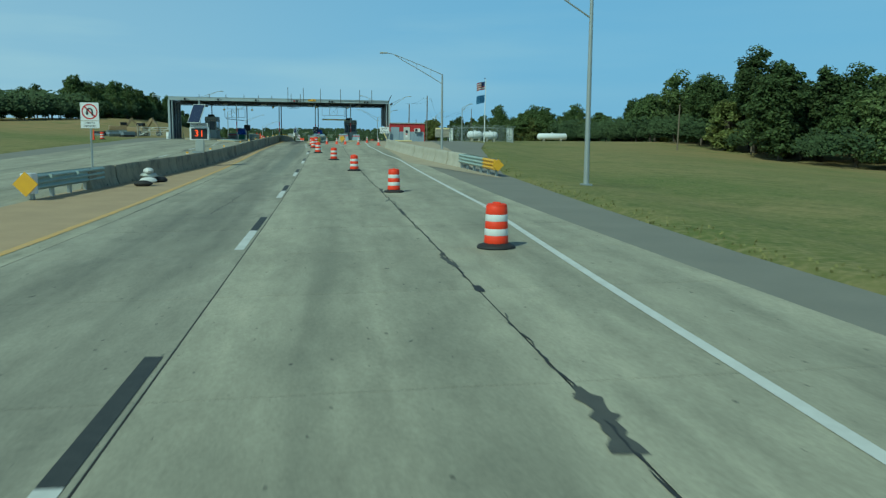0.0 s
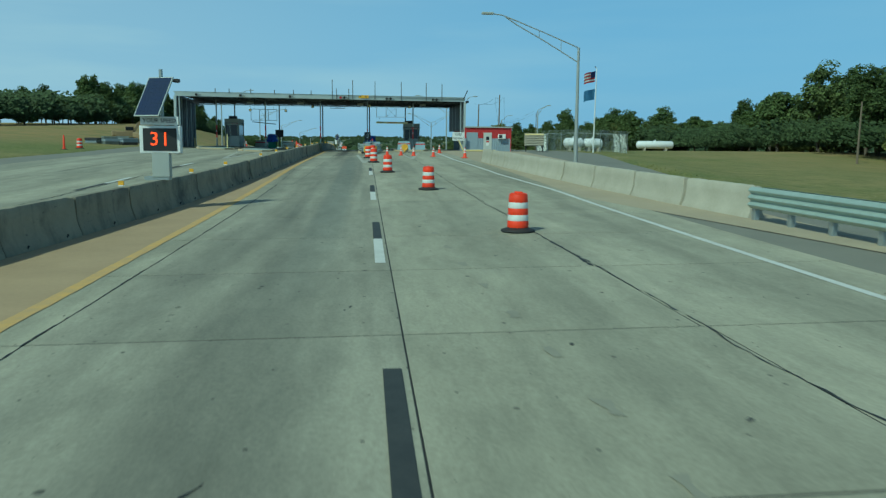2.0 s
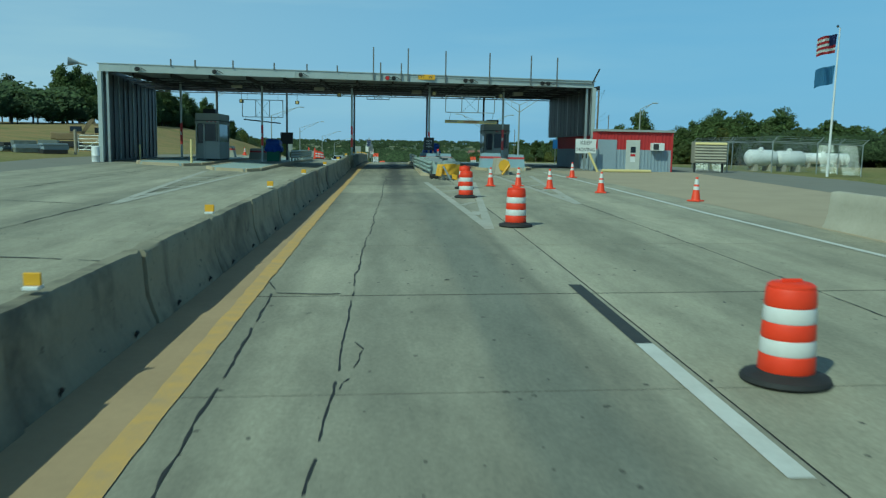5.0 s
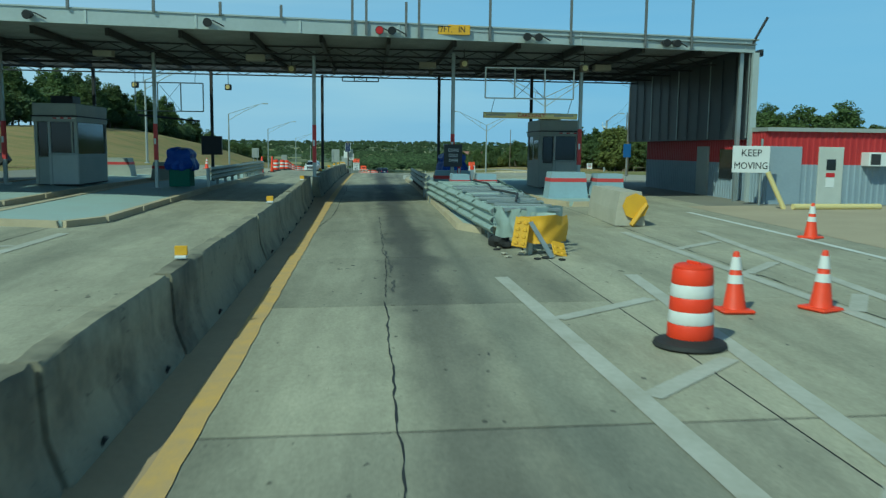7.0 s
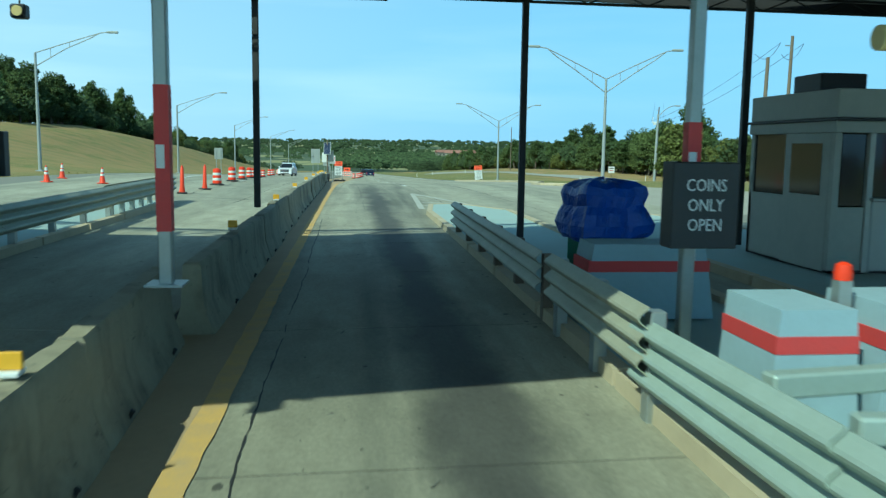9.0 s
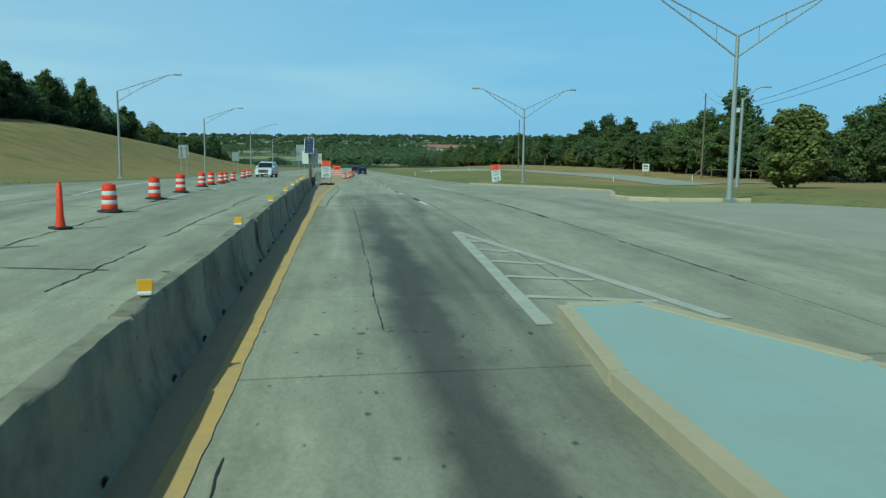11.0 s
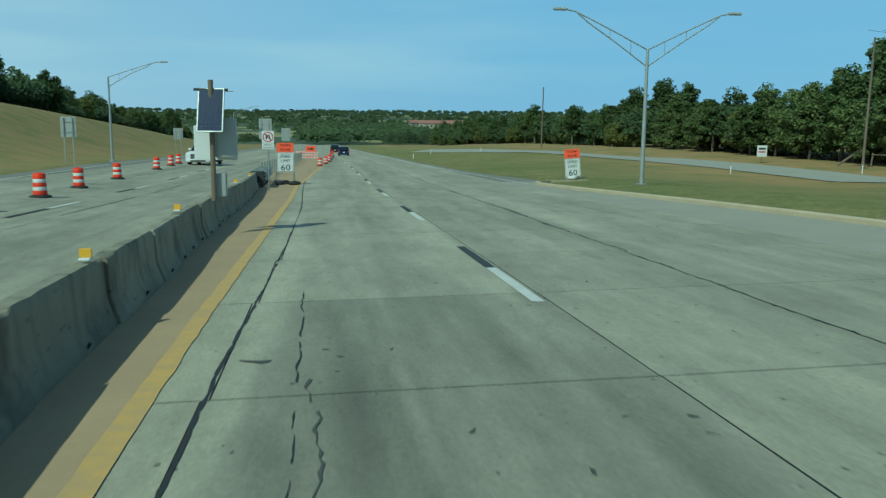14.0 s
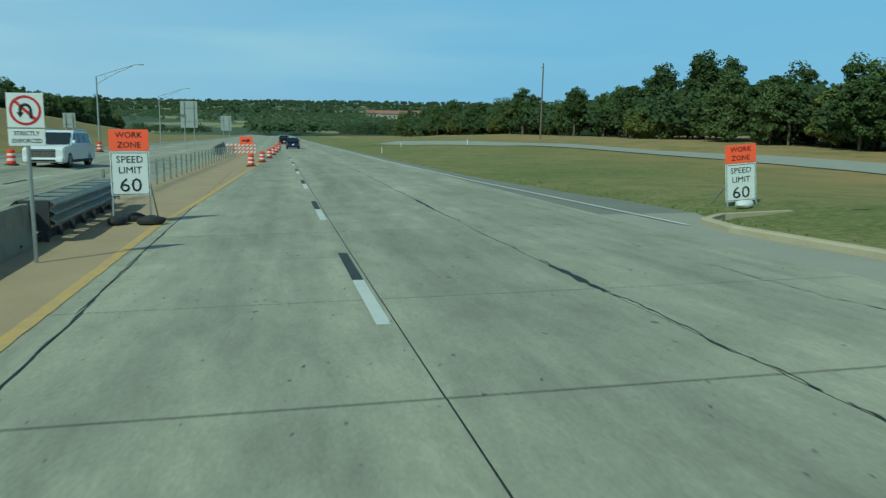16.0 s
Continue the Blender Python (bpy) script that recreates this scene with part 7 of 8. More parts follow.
bd3 = thing("bollard", on(-16.3, 93.0, 0, 0.0), "pale yellow steel bollard by the canopy wall", "bollard")
part("pipe", tb((0, 0, 0), (0, 0, 0.9), 0.05, n=10), "cream", bd3, smooth=True)
wbn = thing("waste_bin", on(-17.45, 89.4, 0, 0), "white steel waste drum beside the canopy wall", "bin")
part("drum", lathe([(0.2, 0), (0.2, 0.3), (0.215, 0.32), (0.2, 0.34), (0.2, 0.75), (0.19, 0.78)], 16), "sign_white", wbn, smooth=True)
gt = thing("field_gate", on_land(-24.3, 106.0, 2), "galvanised tubular field gate across the side road", "gate")
for z in (0.35, 0.6, 0.85, 1.1, 1.35):
    part("bar", tb((0, 0, z), (4.2, 0, z), 0.03, n=6), "galv", gt)
for x in (0, 1.4, 2.8, 4.2):
    part("upright", tb((x, 0, 0.15), (x, 0, 1.4), 0.035, n=6), "galv", gt)
for x in (0.2, 2.2):
    part("brace", tb((x, 0.03, 0.3), (x + 1.7, 0.03, 1.35), 0.025, n=6), "galv", gt)
part("gate_post", tb((-0.2, 0, -0.2), (-0.2, 0, 1.75), 0.1, n=10), "tan_wall", gt)


# ---------------- yard with machines ----------------
def excavator(m, label):
    t = thing("excavator", m, label, "excavator")
    for x in (-1.1, 1.1):
        o = [(-1.9, 0.35), (-1.6, 0.05), (1.6, 0.05), (1.9, 0.35), (1.6, 0.8), (-1.6, 0.8)]
        part("track", prism_x([(a, b_) for a, b_ in o], x - 0.3, x + 0.3), "dark_steel", t)
    part("house", bx(-1.3, 1.3, -1.7, 1.5, 0.95, 1.9, bevel=0.1), "cat_yellow", t)
    part("counterweight", bx(-1.25, 1.25, 1.3, 2.1, 1.0, 2.0, bevel=0.15), "cat_yellow", t)
    c = part("cab", bx(-1.25, -0.2, -1.7, -0.2, 1.9, 2.9, bevel=0.08), "cat_yellow", t)
    part("window", bx(-1.27, -0.18, -1.72, -0.3, 2.1, 2.75, bevel=0.02), "glass", c)
    part("boom", prism_x([(-1.4, 1.6), (-2.6, 3.6), (-3.2, 3.9), (-3.3, 3.6), (-1.6, 1.2)], 0.1, 0.6), "cat_yellow", t)
    part("stick", prism_x([(-3.0, 3.9), (-4.4, 2.2), (-4.6, 1.0), (-4.3, 1.0), (-4.1, 2.1), (-2.8, 3.5)], 0.15, 0.55), "cat_yellow", t)
    part("bucket", prism_x([(-4.7, 1.0), (-5.1, 0.4), (-4.5, 0.0), (-4.0, 0.3), (-4.2, 1.0)], -0.1, 0.8), "dark_steel", t)
    return t


excavator(on_land(-27.2, 119.0, 70) @ Matrix.Scale(0.72, 4), "dusty tan excavator parked behind the yard gate")
excavator(on_land(-30.6, 121.0, 110) @ Matrix.Scale(0.66, 4), "dusty tan digger parked behind the yard gate")
yd = random.Random(52)
for k in range(7):
    st = thing("steel_stack", on_land(-25.7 - 0.62 * k, 105.2 + (k % 3) * 1.3, yd.uniform(-40, 40)), "heap of weathered blue-grey steel frames stored on the grass", "steel stack", "stored steel frames")
    z = 0.02
    for j in range(yd.randint(3, 5)):
        w_, d_, h_ = yd.uniform(0.5, 0.85), yd.uniform(0.35, 0.6), yd.uniform(0.14, 0.3)
        mm = yd.choice(("sheet", "old_galv", "dark_steel", "grey_wall"))
        ox_ = yd.uniform(-0.12, 0.12)
        for sy in (-1, 1):
            part("rail", bx(ox_ - w_, ox_ + w_, sy * d_ - 0.05, sy * d_ + 0.05, z, z + h_, bevel=0.015), mm, st)
        for sx in (-0.9, -0.3, 0.3, 0.9):
            part("crosspiece", bx(ox_ + sx * w_ - 0.04, ox_ + sx * w_ + 0.04, -d_ + 0.05, d_ - 0.05, z + 0.02, z + h_ - 0.02), mm, st)
        z += h_

# ---------------- beyond the plaza: small sign ----------------
bs = thing("parking_sign", on_land(10.4, 110.5), "small blue sign on a thin post", "sign")
part("post", tb((0, 0.03, 0), (0, 0.03, 2.0), 0.025, n=6), "galv", bs)
part("panel", bx(-0.2, 0.2, -0.006, 0.006, 1.35, 2.05), "blue_paint", bs)

# ---------------- beyond the plaza ----------------
for x, y, h in ((-21.9, 141.3, 7.0), (-20.2, 173.0, 6.6), (-20.2, 213.0, 6.9), (-19.4, 258.0, 7.2), (-19.4, 305.0, 7.2)):
    lamp_post(pose(x, y, gz(x, y) + 0.1), (1,), "grey steel street lamp with one truss arm by the far lanes", h=h, reach=4.4, rise=1.3)
lamp_post(pose(11.6, 136.9, land(11.6, 139.0)), (-1, 1), "grey steel street lamp with two spread arms on the island", h=6.2, reach=4.2, rise=1.75)
lamp_post(pose(12.55, 178.2, land(12.55, 178.2)), (-1, 1), "grey steel street lamp with two spread arms by the kerb", h=6.4, reach=4.2, rise=1.75)

# kerb round the grass island: stones laid end to end
kt = thing("kerb", pose(0, 0, 0), "pale concrete kerb round the grass island", "kerb", kind="structure")
KP = [(12.5, 136.9), (9.4, 137.3), (8.2, 138.6), (8.2, 141.0), (9.4, 144.5), (10.7, 149.0), (10.6, 157.0), (9.8, 167.0), (8.7, 177.0), (8.3, 181.5), (8.6, 183.3), (9.6, 184.3), (12.0, 185.0)]
for (xa, ya), (xb_, yb_) in zip(KP, KP[1:]):
    ln = math.hypot(xb_ - xa, yb_ - ya)
    k = max(1, round(ln / 2.0))
    for i in range(k):
        u0, u1 = i / k, (i + 1) / k
        m, l2 = along(xa + (xb_ - xa) * u0, ya + (yb_ - ya) * u0, xa + (xb_ - xa) * u1, ya + (yb_ - ya) * u1)
        ob = part("kerbstone", prism([(-0.03, -0.1), (0.2, -0.1), (0.2, 0.14), (0.02, 0.14), (-0.02, 0.10)], 0.006, l2 - 0.006), "kerb", kt)
        ob.matrix_basis = m


def a_frame(m, label, low=0.0):
    t = thing("work_zone_sign", m, label, "road sign", "work zone signs")
    w = 0.46
    for s_ in (-1, 1):
        part("leg", tb((s_ * (w - 0.02), -0.1, 0), (s_ * w * 0.92, 0.05, 1.0 - low), 0.025, n=6), "galv", t)
        part("back_leg", tb((s_ * w * 0.9, 0.05, 1.2 - low), (s_ * w * 1.25, 0.75, 0), 0.02, n=6), "galv", t)
    part("speed_plate", bx(-w, w, -0.03, -0.01, 0.74 - low, 1.82 - low, bevel=0.005), "sign_white", t, "white speed limit plate")
    part("work_plate", bx(-w, w, -0.035, -0.015, 1.84 - low, 2.36 - low, bevel=0.005), "sign_orange", t, "orange work zone plate")
    words("WORK", 0.20, "sign_black", t, pose(0, -0.04, 2.22 - low))
    words("ZONE", 0.20, "sign_black", t, pose(0, -0.04, 1.98 - low))
    words("SPEED", 0.235, "sign_black", t, pose(0, -0.035, 1.62 - low))
    words("LIMIT", 0.235, "sign_black", t, pose(0, -0.035, 1.36 - low))
    words("60", 0.48, "sign_black", t, pose(0, -0.035, 0.98 - low), squeeze=1.15)
    b = bmesh.new()
    for x0, x1, z0, z1 in ((-w + 0.025, w - 0.025, 0.765, 0.78), (-w + 0.025, w - 0.025, 1.78, 1.795), (-w + 0.025, -w + 0.04, 0.78, 1.78), (w - 0.04, w - 0.025, 0.78, 1.78)):
        box(b, x0, x1, -0.034, -0.031, z0 - low, z1 - low)
    part("border", b, "sign_black", t)
    return t


a_frame(on(-4.8, 187.0, 4, -0.02), "orange work zone sign over a speed limit 60 plate on legs")
a_frame(pose(11.85, 187.0, land(11.85, 187.0), 0, -5, -4), "work zone sign over a speed limit 60 plate, leaning on grass", 0.6)
for x, y, a in ((-4.3, 186.6, 20), (-5.1, 186.7, 80), (-4.9, 187.5, 10)):
    sandbag(on(x, y, a), "black", "black sandbag holding down the sign's legs")
sandbag(pose(11.6, 186.4, land(11.6, 186.4), 0, 0, 30), "refl", "white sandbag holding down the sign's legs")
m, ln = along(-6.05, 183.1, -6.25, 192.0)
r = thing("crash_cushion", m, "battered galvanised crash cushion of overlapping ribbed panels at the barrier's end", "crash cushion")
for i in range(7):
    for s_ in (-1, 1):
        bm = prism(beam_section(3, 0.56, 0.1), 0, 1.45)
        for v in bm.verts:
            v.co.y += 0.22 * (0.28 - v.co.z) * (1 if v.co.y > 0.7 else 0.4)
        bmesh.ops.scale(bm, vec=(s_, 1, 1), verts=bm.verts)
        bmesh.ops.translate(bm, vec=(s_ * (0.30 + 0.018 * (6 - i) / 6 + 0.02 * (i % 2)), 1.25 * i, 0.56), verts=bm.verts)
        bmesh.ops.rotate(bm, cent=(0, 1.25 * i, 0.5), matrix=Matrix.Rotation(radians(random.uniform(-1.2, 1.2)), 3, "Z"), verts=bm.verts)
        bmesh.ops.recalc_face_normals(bm, faces=bm.faces)
        part("panel", bm, "old_galv", r)
    part("diaphragm", bx(-0.30, 0.30, 1.25 * i + 0.06, 1.25 * i + 0.12, 0.22, 0.84, bevel=0.01), "dark_steel", r)
    for k_ in range(3):
        y_ = 1.25 * i + 0.1 + 0.42 * k_
        part("cross_piece", bx(-0.34, 0.34, y_, y_ + 0.1, 0.80, 0.84, bevel=0.012), "old_galv", r, "pale steel cross piece")
    for s_ in (-1, 1):
        part("leg", bx(s_ * 0.2 - 0.05, s_ * 0.2 + 0.05, 1.25 * i + 0.05, 1.25 * i + 0.15, -0.02, 0.3), "dark_steel", r)
part("ground_rail", bx(-0.12, 0.12, 0.0, 8.6, -0.02, 0.1), "dark_steel", r)
fr_ = thing("cable_barrier", pose(0, 0, 0), "steel cable barrier on tall dark posts in the median", "cable barrier")
cab_pts = []
for i in range(30):
    y = 192.2 + 2.0 * i
    x = lerp(y, [(192, -6.45), (250, -5.3)])
    cab_pts.append((x, y, gz(x, y)))
    po = part("post", prism([(-0.04, -0.035), (0.04, -0.035), (0.04, -0.025), (0.008, -0.022), (0.008, 0.022), (0.04, 0.025), (0.04, 0.035), (-0.04, 0.035), (-0.04, 0.025), (-0.008, 0.022), (-0.008, -0.022), (-0.04, -0.025)], -0.6, 0.55), "old_galv", fr_)
    po.matrix_basis = pose(x, y, gz(x, y) + 0.52, 90, 0, random.uniform(-4, 4))
for hgt in (0.55, 0.72, 0.9):
    b = bmesh.new()
    for (xa, ya, za), (xb_, yb_, zb_) in zip(cab_pts, cab_pts[1:]):
        tube(b, (xa - 0.06, ya, za + hgt), (xb_ - 0.06, yb_, zb_ + hgt), 0.012, n=5, cap=False)
    part("cable", b, "galv", fr_)
for i in range(15):
    ob = new("jersey_barrier", barrier_mesh)
    ya = 251.95 + i * 3.05
    ob.matrix_basis = pose(-7.38 - i * 0.12, ya, gz(-7.5, ya) - 0.01, slope(ya), 0, 2)
    tagged(ob, "distant concrete barrier segment in the median", "barrier", "far median barrier segments")


def sign_back(m, w, h, z, label, posts=2):
    t = thing("road_sign", m, label, "road sign", "road signs seen from behind")
    part("panel", bx(-w / 2, w / 2, -0.01, 0.01, z, z + h, bevel=0.006), "sign_back", t)
    for i in range(2):
        part("stiffener", bx(-w / 2 + 0.05, w / 2 - 0.05, -0.05, -0.01, z + h * (0.25 + 0.5 * i) - 0.03, z + h * (0.25 + 0.5 * i) + 0.03), "galv", t)
    for i in range(posts):
        x = 0 if posts == 1 else (-w * 0.28 + i * w * 0.56)
        part("post", bx(x - 0.04, x + 0.04, -0.10, -0.05, -0.2, z + h - 0.05), "galv", t)
    return t


sign_back(on(-10.7, 262.0), 1.8, 2.9, 2.5, "grey back of a tall road sign on two posts")
sign_back(on(-10.6, 330.0), 1.9, 2.8, 2.4, "grey back of a distant road sign on two posts")
sign_back(on(-21.3, 205.0, 0, 0.1), 1.1, 1.5, 1.9, "grey back of a road sign on the far verge")
sign_back(on(-21.8, 256.0, 0, 0.1), 1.2, 1.5, 1.9, "grey back of a road sign on the far verge")
ab = thing("arrow_board", on(-4.2, 250.0), "orange arrow sign on a striped barricade", "barricade")
part("plate", bx(-0.62, 0.62, -0.02, 0.02, 1.15, 1.9, bevel=0.006), "sign_orange", ab)
b = bmesh.new()
tube(b, (-0.4, -0.03, 1.52), (0.15, -0.03, 1.52), 0.07, n=6)
q = [b.verts.new(v) for v in ((0.1, -0.035, 1.32), (0.45, -0.035, 1.52), (0.1, -0.035, 1.72))]
b.faces.new(q)
part("arrow", b, "sign_black", ab)
for z in (0.3, 0.65, 1.0):
    bd_ = part("board", bx(-1.9, 0.9, -0.02, 0.02, z, z + 0.2), "sign_white", ab)
    for i in range(7):
        part("stripe", prism([(-1.8 + i * 0.38, z), (-1.62 + i * 0.38, z), (-1.42 + i * 0.38, z + 0.2), (-1.60 + i * 0.38, z + 0.2)], -0.026, -0.021), "sign_orange", bd_)
for x in (-1.6, 0.6):
    part("leg", bx(x - 0.03, x + 0.03, -0.5, 0.5, 0, 0.05), "galv", ab)
    part("upright", bx(x - 0.03, x + 0.03, 0.02, 0.06, 0, 1.3), "galv", ab)
ws = thing("small_sign", on_land(34.0, 205.5), "small white notice sign on a post before the woods", "sign")
part("post", tb((0, 0.03, -0.2), (0, 0.03, 1.4), 0.04, n=6), "wood", ws)
part("panel", bx(-0.45, 0.45, -0.01, 0.01, 0.55, 1.5), "sign_white", ws)
part("writing", bx(-0.3, 0.3, -0.016, -0.011, 0.9, 1.0), "sign_red", ws)
part("writing", bx(-0.3, 0.3, -0.016, -0.011, 1.15, 1.3), "sign_black", ws)
for i, (x, y) in enumerate(((27.4, 198.0), (34.6, 193.0), (9.4, 251.0), (14.5, 272.0), (19.6, 256.0))):
    t = thing("delineator", on_land(x, y), "short white delineator post in the grass", "delineator", "delineator posts")
    part("post", bx(-0.04, 0.04, -0.015, 0.015, -0.1, 0.6, bevel=0.006), "sign_white", t)
    part("reflector", bx(-0.035, 0.035, -0.026, -0.02, 0.68, 0.78), "sign_back", t)
ft = thing("rail_fence", pose(0, 0, 0), "leaning weathered wooden fence before the woods", "fence")
for i in range(9):
    x, y = 39.5 + i * 1.3, 199.0 - i * 2.2
    part("post", tb((x, y, land(x, y) - 0.2), (x + 0.1, y, land(x, y) + 1.1), 0.06, n=6), "wood", ft)
    if i:
        part("rail", tb((x - 1.3, y + 2.2, land(x - 1.3, y + 2.2) + 0.95), (x, y, land(x, y) + 0.95), 0.04, n=5), "wood", ft)
part("brace", tb((38.0, 201.0, land(38, 201)), (39.6, 199.4, land(39.6, 199.4) + 1.9), 0.09, n=6), "wood", ft)

# side lane through the grass
bm = bmesh.new()
LN = [(54, 140), (45, 160), (36.5, 178), (32.0, 190), (31.0, 205), (29.5, 216), (26.5, 226), (22.5, 246), (18.5, 275), (16.0, 300)]
rows = []
for i in range(161):
    y = 140 + 1.0 * i
    x = float(np.interp(y, [p[1] for p in LN], [p[0] for p in LN]))
    rows.append([bm.verts.new((x + d_, y, land(x + d_, y) + 0.05)) for d_ in (-2.0, -1.0, 0, 1.0, 2.0)])
for a, c in zip(rows, rows[1:]):
    for i in range(4):
        bm.faces.new((a[i], a[i + 1], c[i + 1], c[i]))
tagged(part("side_lane", bm, "lane_grey"), "narrow grey side lane curving through the grass", "lane", kind="structure")


# ---------------- vehicles ----------------
def vehicle(name, m, paint, ln, w, h, label, suv=True):
    """A car with its front towards -y."""
    t = thing(name, m, label, "car", "vehicles on the highway")
    a = ln / 2
    hood = 0.57 * h if suv else 0.55 * h
    side = [(-a, 0.32), (-a, hood * 0.86), (-a + 0.16, hood * 0.95), (-a + 1.35, hood + 0.06), (a - 0.25, hood + 0.08), (a, hood * 0.95), (a, 0.34), (a - 0.3, 0.24), (-a + 0.3, 0.24)]
    b = prism_x(side, -w / 2, w / 2)
    bmesh.ops.bevel(b, geom=list(b.edges), offset=0.05, segments=2, affect="EDGES")
    part("body", b, paint, t, smooth=True)
    cab = [(-a + 1.2, hood + 0.02), (-a + 2.2, h - 0.1), (-a + 2.65, h), (a - 0.6, h - 0.03), (a - 0.08, hood + 0.05)]
    b = prism_x(cab, -w / 2 + 0.07, w / 2 - 0.07)
    for v in b.verts:
        if v.co.z > hood + 0.2:
            v.co.x *= 0.84
    bmesh.ops.bevel(b, geom=list(b.edges), offset=0.04, segments=2, affect="EDGES")
    cb_ = part("cabin", b, paint, t, smooth=True)
    ws_ = bmesh.new()
    q = [ws_.verts.new(v) for v in ((-w / 2 + 0.14, -a + 1.28, hood + 0.08), (w / 2 - 0.14, -a + 1.28, hood + 0.08), (w / 2 - 0.27, -a + 2.12, h - 0.14), (-w / 2 + 0.27, -a + 2.12, h - 0.14))]
    ws_.faces.new(q)
    bmesh.ops.translate(ws_, vec=(0, -0.05, 0.02), verts=ws_.verts)
    part("windscreen", ws_, "glass", cb_)
    rw = bmesh.new()
    q = [rw.verts.new(v) for v in ((-w / 2 + 0.2, a - 0.14, hood + 0.16), (w / 2 - 0.2, a - 0.14, hood + 0.16), (w / 2 - 0.28, a - 0.42, h - 0.12), (-w / 2 + 0.28, a - 0.42, h - 0.12))]
    rw.faces.new(q)
    bmesh.ops.translate(rw, vec=(0, 0.06, 0.02), verts=rw.verts)
    part("rear_window", rw, "glass", cb_)
    for s_ in (-1, 1):
        for y0, y1 in ((-a + 2.05, -a + 2.75), (-a + 2.85, -a + 3.65), (-a + 3.75, a - 0.55)):
            g = bmesh.new()
            q = [g.verts.new(v) for v in ((s_ * (w / 2 - 0.065), y0, hood + 0.14), (s_ * (w / 2 - 0.065), y1, hood + 0.14), (s_ * (w / 2 - 0.18), y1 - 0.04, h - 0.16), (s_ * (w / 2 - 0.18), y0 + (0.25 if y0 < -a + 2.1 else 0.0), h - 0.16))]
            g.faces.new(q)
            part("side_window", g, "glass", cb_)
        mi = bmesh.new()
        box(mi, s_ * (w / 2 + 0.02) - 0.1, s_ * (w / 2 + 0.02) + 0.1, -a + 1.5, -a + 1.62, hood + 0.12, hood + 0.3, bevel=0.03)
        part("mirror", mi, paint, t)
        part("headlight", bx(s_ * (w / 2 - 0.22) - 0.17, s_ * (w / 2 - 0.22) + 0.17, -a - 0.012, -a + 0.1, hood * 0.64, hood * 0.86, bevel=0.02), "refl", t, "clear headlight")
        part("tail_light", bx(s_ * (w / 2 - 0.12) - 0.07, s_ * (w / 2 - 0.12) + 0.07, a - 0.08, a + 0.012, hood * 0.6, hood + 0.02, bevel=0.02), "sign_red", t)
        for y in (-a + 0.95, a - 1.0):
            wh = part("wheel", bx(-0.01, 0.01, -0.01, 0.01, -0.01, 0.01), "tyre", t)
            wh.matrix_basis = pose(s_ * (w / 2 - 0.12), y, 0.38)
            part("tyre", tb((-0.12, 0, 0), (0.12, 0, 0), 0.38, n=22), "tyre", wh, smooth=True)
            part("rim", tb((s_ * 0.1, 0, 0), (s_ * 0.128, 0, 0), 0.25, n=16), "old_galv", wh)
    gr = part("grille", bx(-w * 0.3, w * 0.3, -a - 0.015, -a + 0.05, hood * 0.46, hood * 0.86, bevel=0.02), "dark_steel", t)
    part("sill", bx(-w / 2 - 0.008, w / 2 + 0.008, -a + 0.5, a - 0.5, 0.24, 0.40, bevel=0.02), "black", t, "dark lower sill")
    for i in range(5):
        part("grille_bar", bx(-w * 0.295, w * 0.295, -a - 0.035, -a - 0.012, hood * (0.49 + 0.072 * i), hood * (0.525 + 0.072 * i), bevel=0.004), "chrome", gr, "bright grille bar")
    part("air_intake", bx(-w * 0.3, w * 0.3, -a - 0.075, -a + 0.05, 0.32, 0.42, bevel=0.01), "black", t)
    part("bumper", bx(-w / 2 + 0.06, w / 2 - 0.06, -a - 0.06, -a + 0.1, 0.28, 0.52, bevel=0.04), paint, t)
    part("rear_bumper", bx(-w / 2 + 0.06, w / 2 - 0.06, a - 0.1, a + 0.05, 0.3, 0.55, bevel=0.04), paint, t)
    part("rear_plate", bx(-0.16, 0.16, a + 0.05, a + 0.06, 0.6, 0.75), "sign_white", t)
    if suv:
        for s_ in (-1, 1):
            part("roof_rail", tb((s_ * (w / 2 - 0.28), -a + 2.3, h + 0.04), (s_ * (w / 2 - 0.28), a - 0.7, h + 0.04), 0.025, n=6), "chrome", t)
    return t


vehicle("suv", on(-12.7, 213.5, -5) @ pose(0, 0, 0, slope(213), 0, 0), "car_white", 5.2, 2.05, 1.92, "large white suv driving in the opposite lanes")
vehicle("car", on(1.0, 286.0, 180), "car_blue", 4.5, 1.85, 1.62, "dark blue suv driving away down the hill")
vehicle("pickup", on(0.2, 330.0, 180), "car_dark", 5.4, 2.0, 1.85, "dark pickup driving away down the hill")

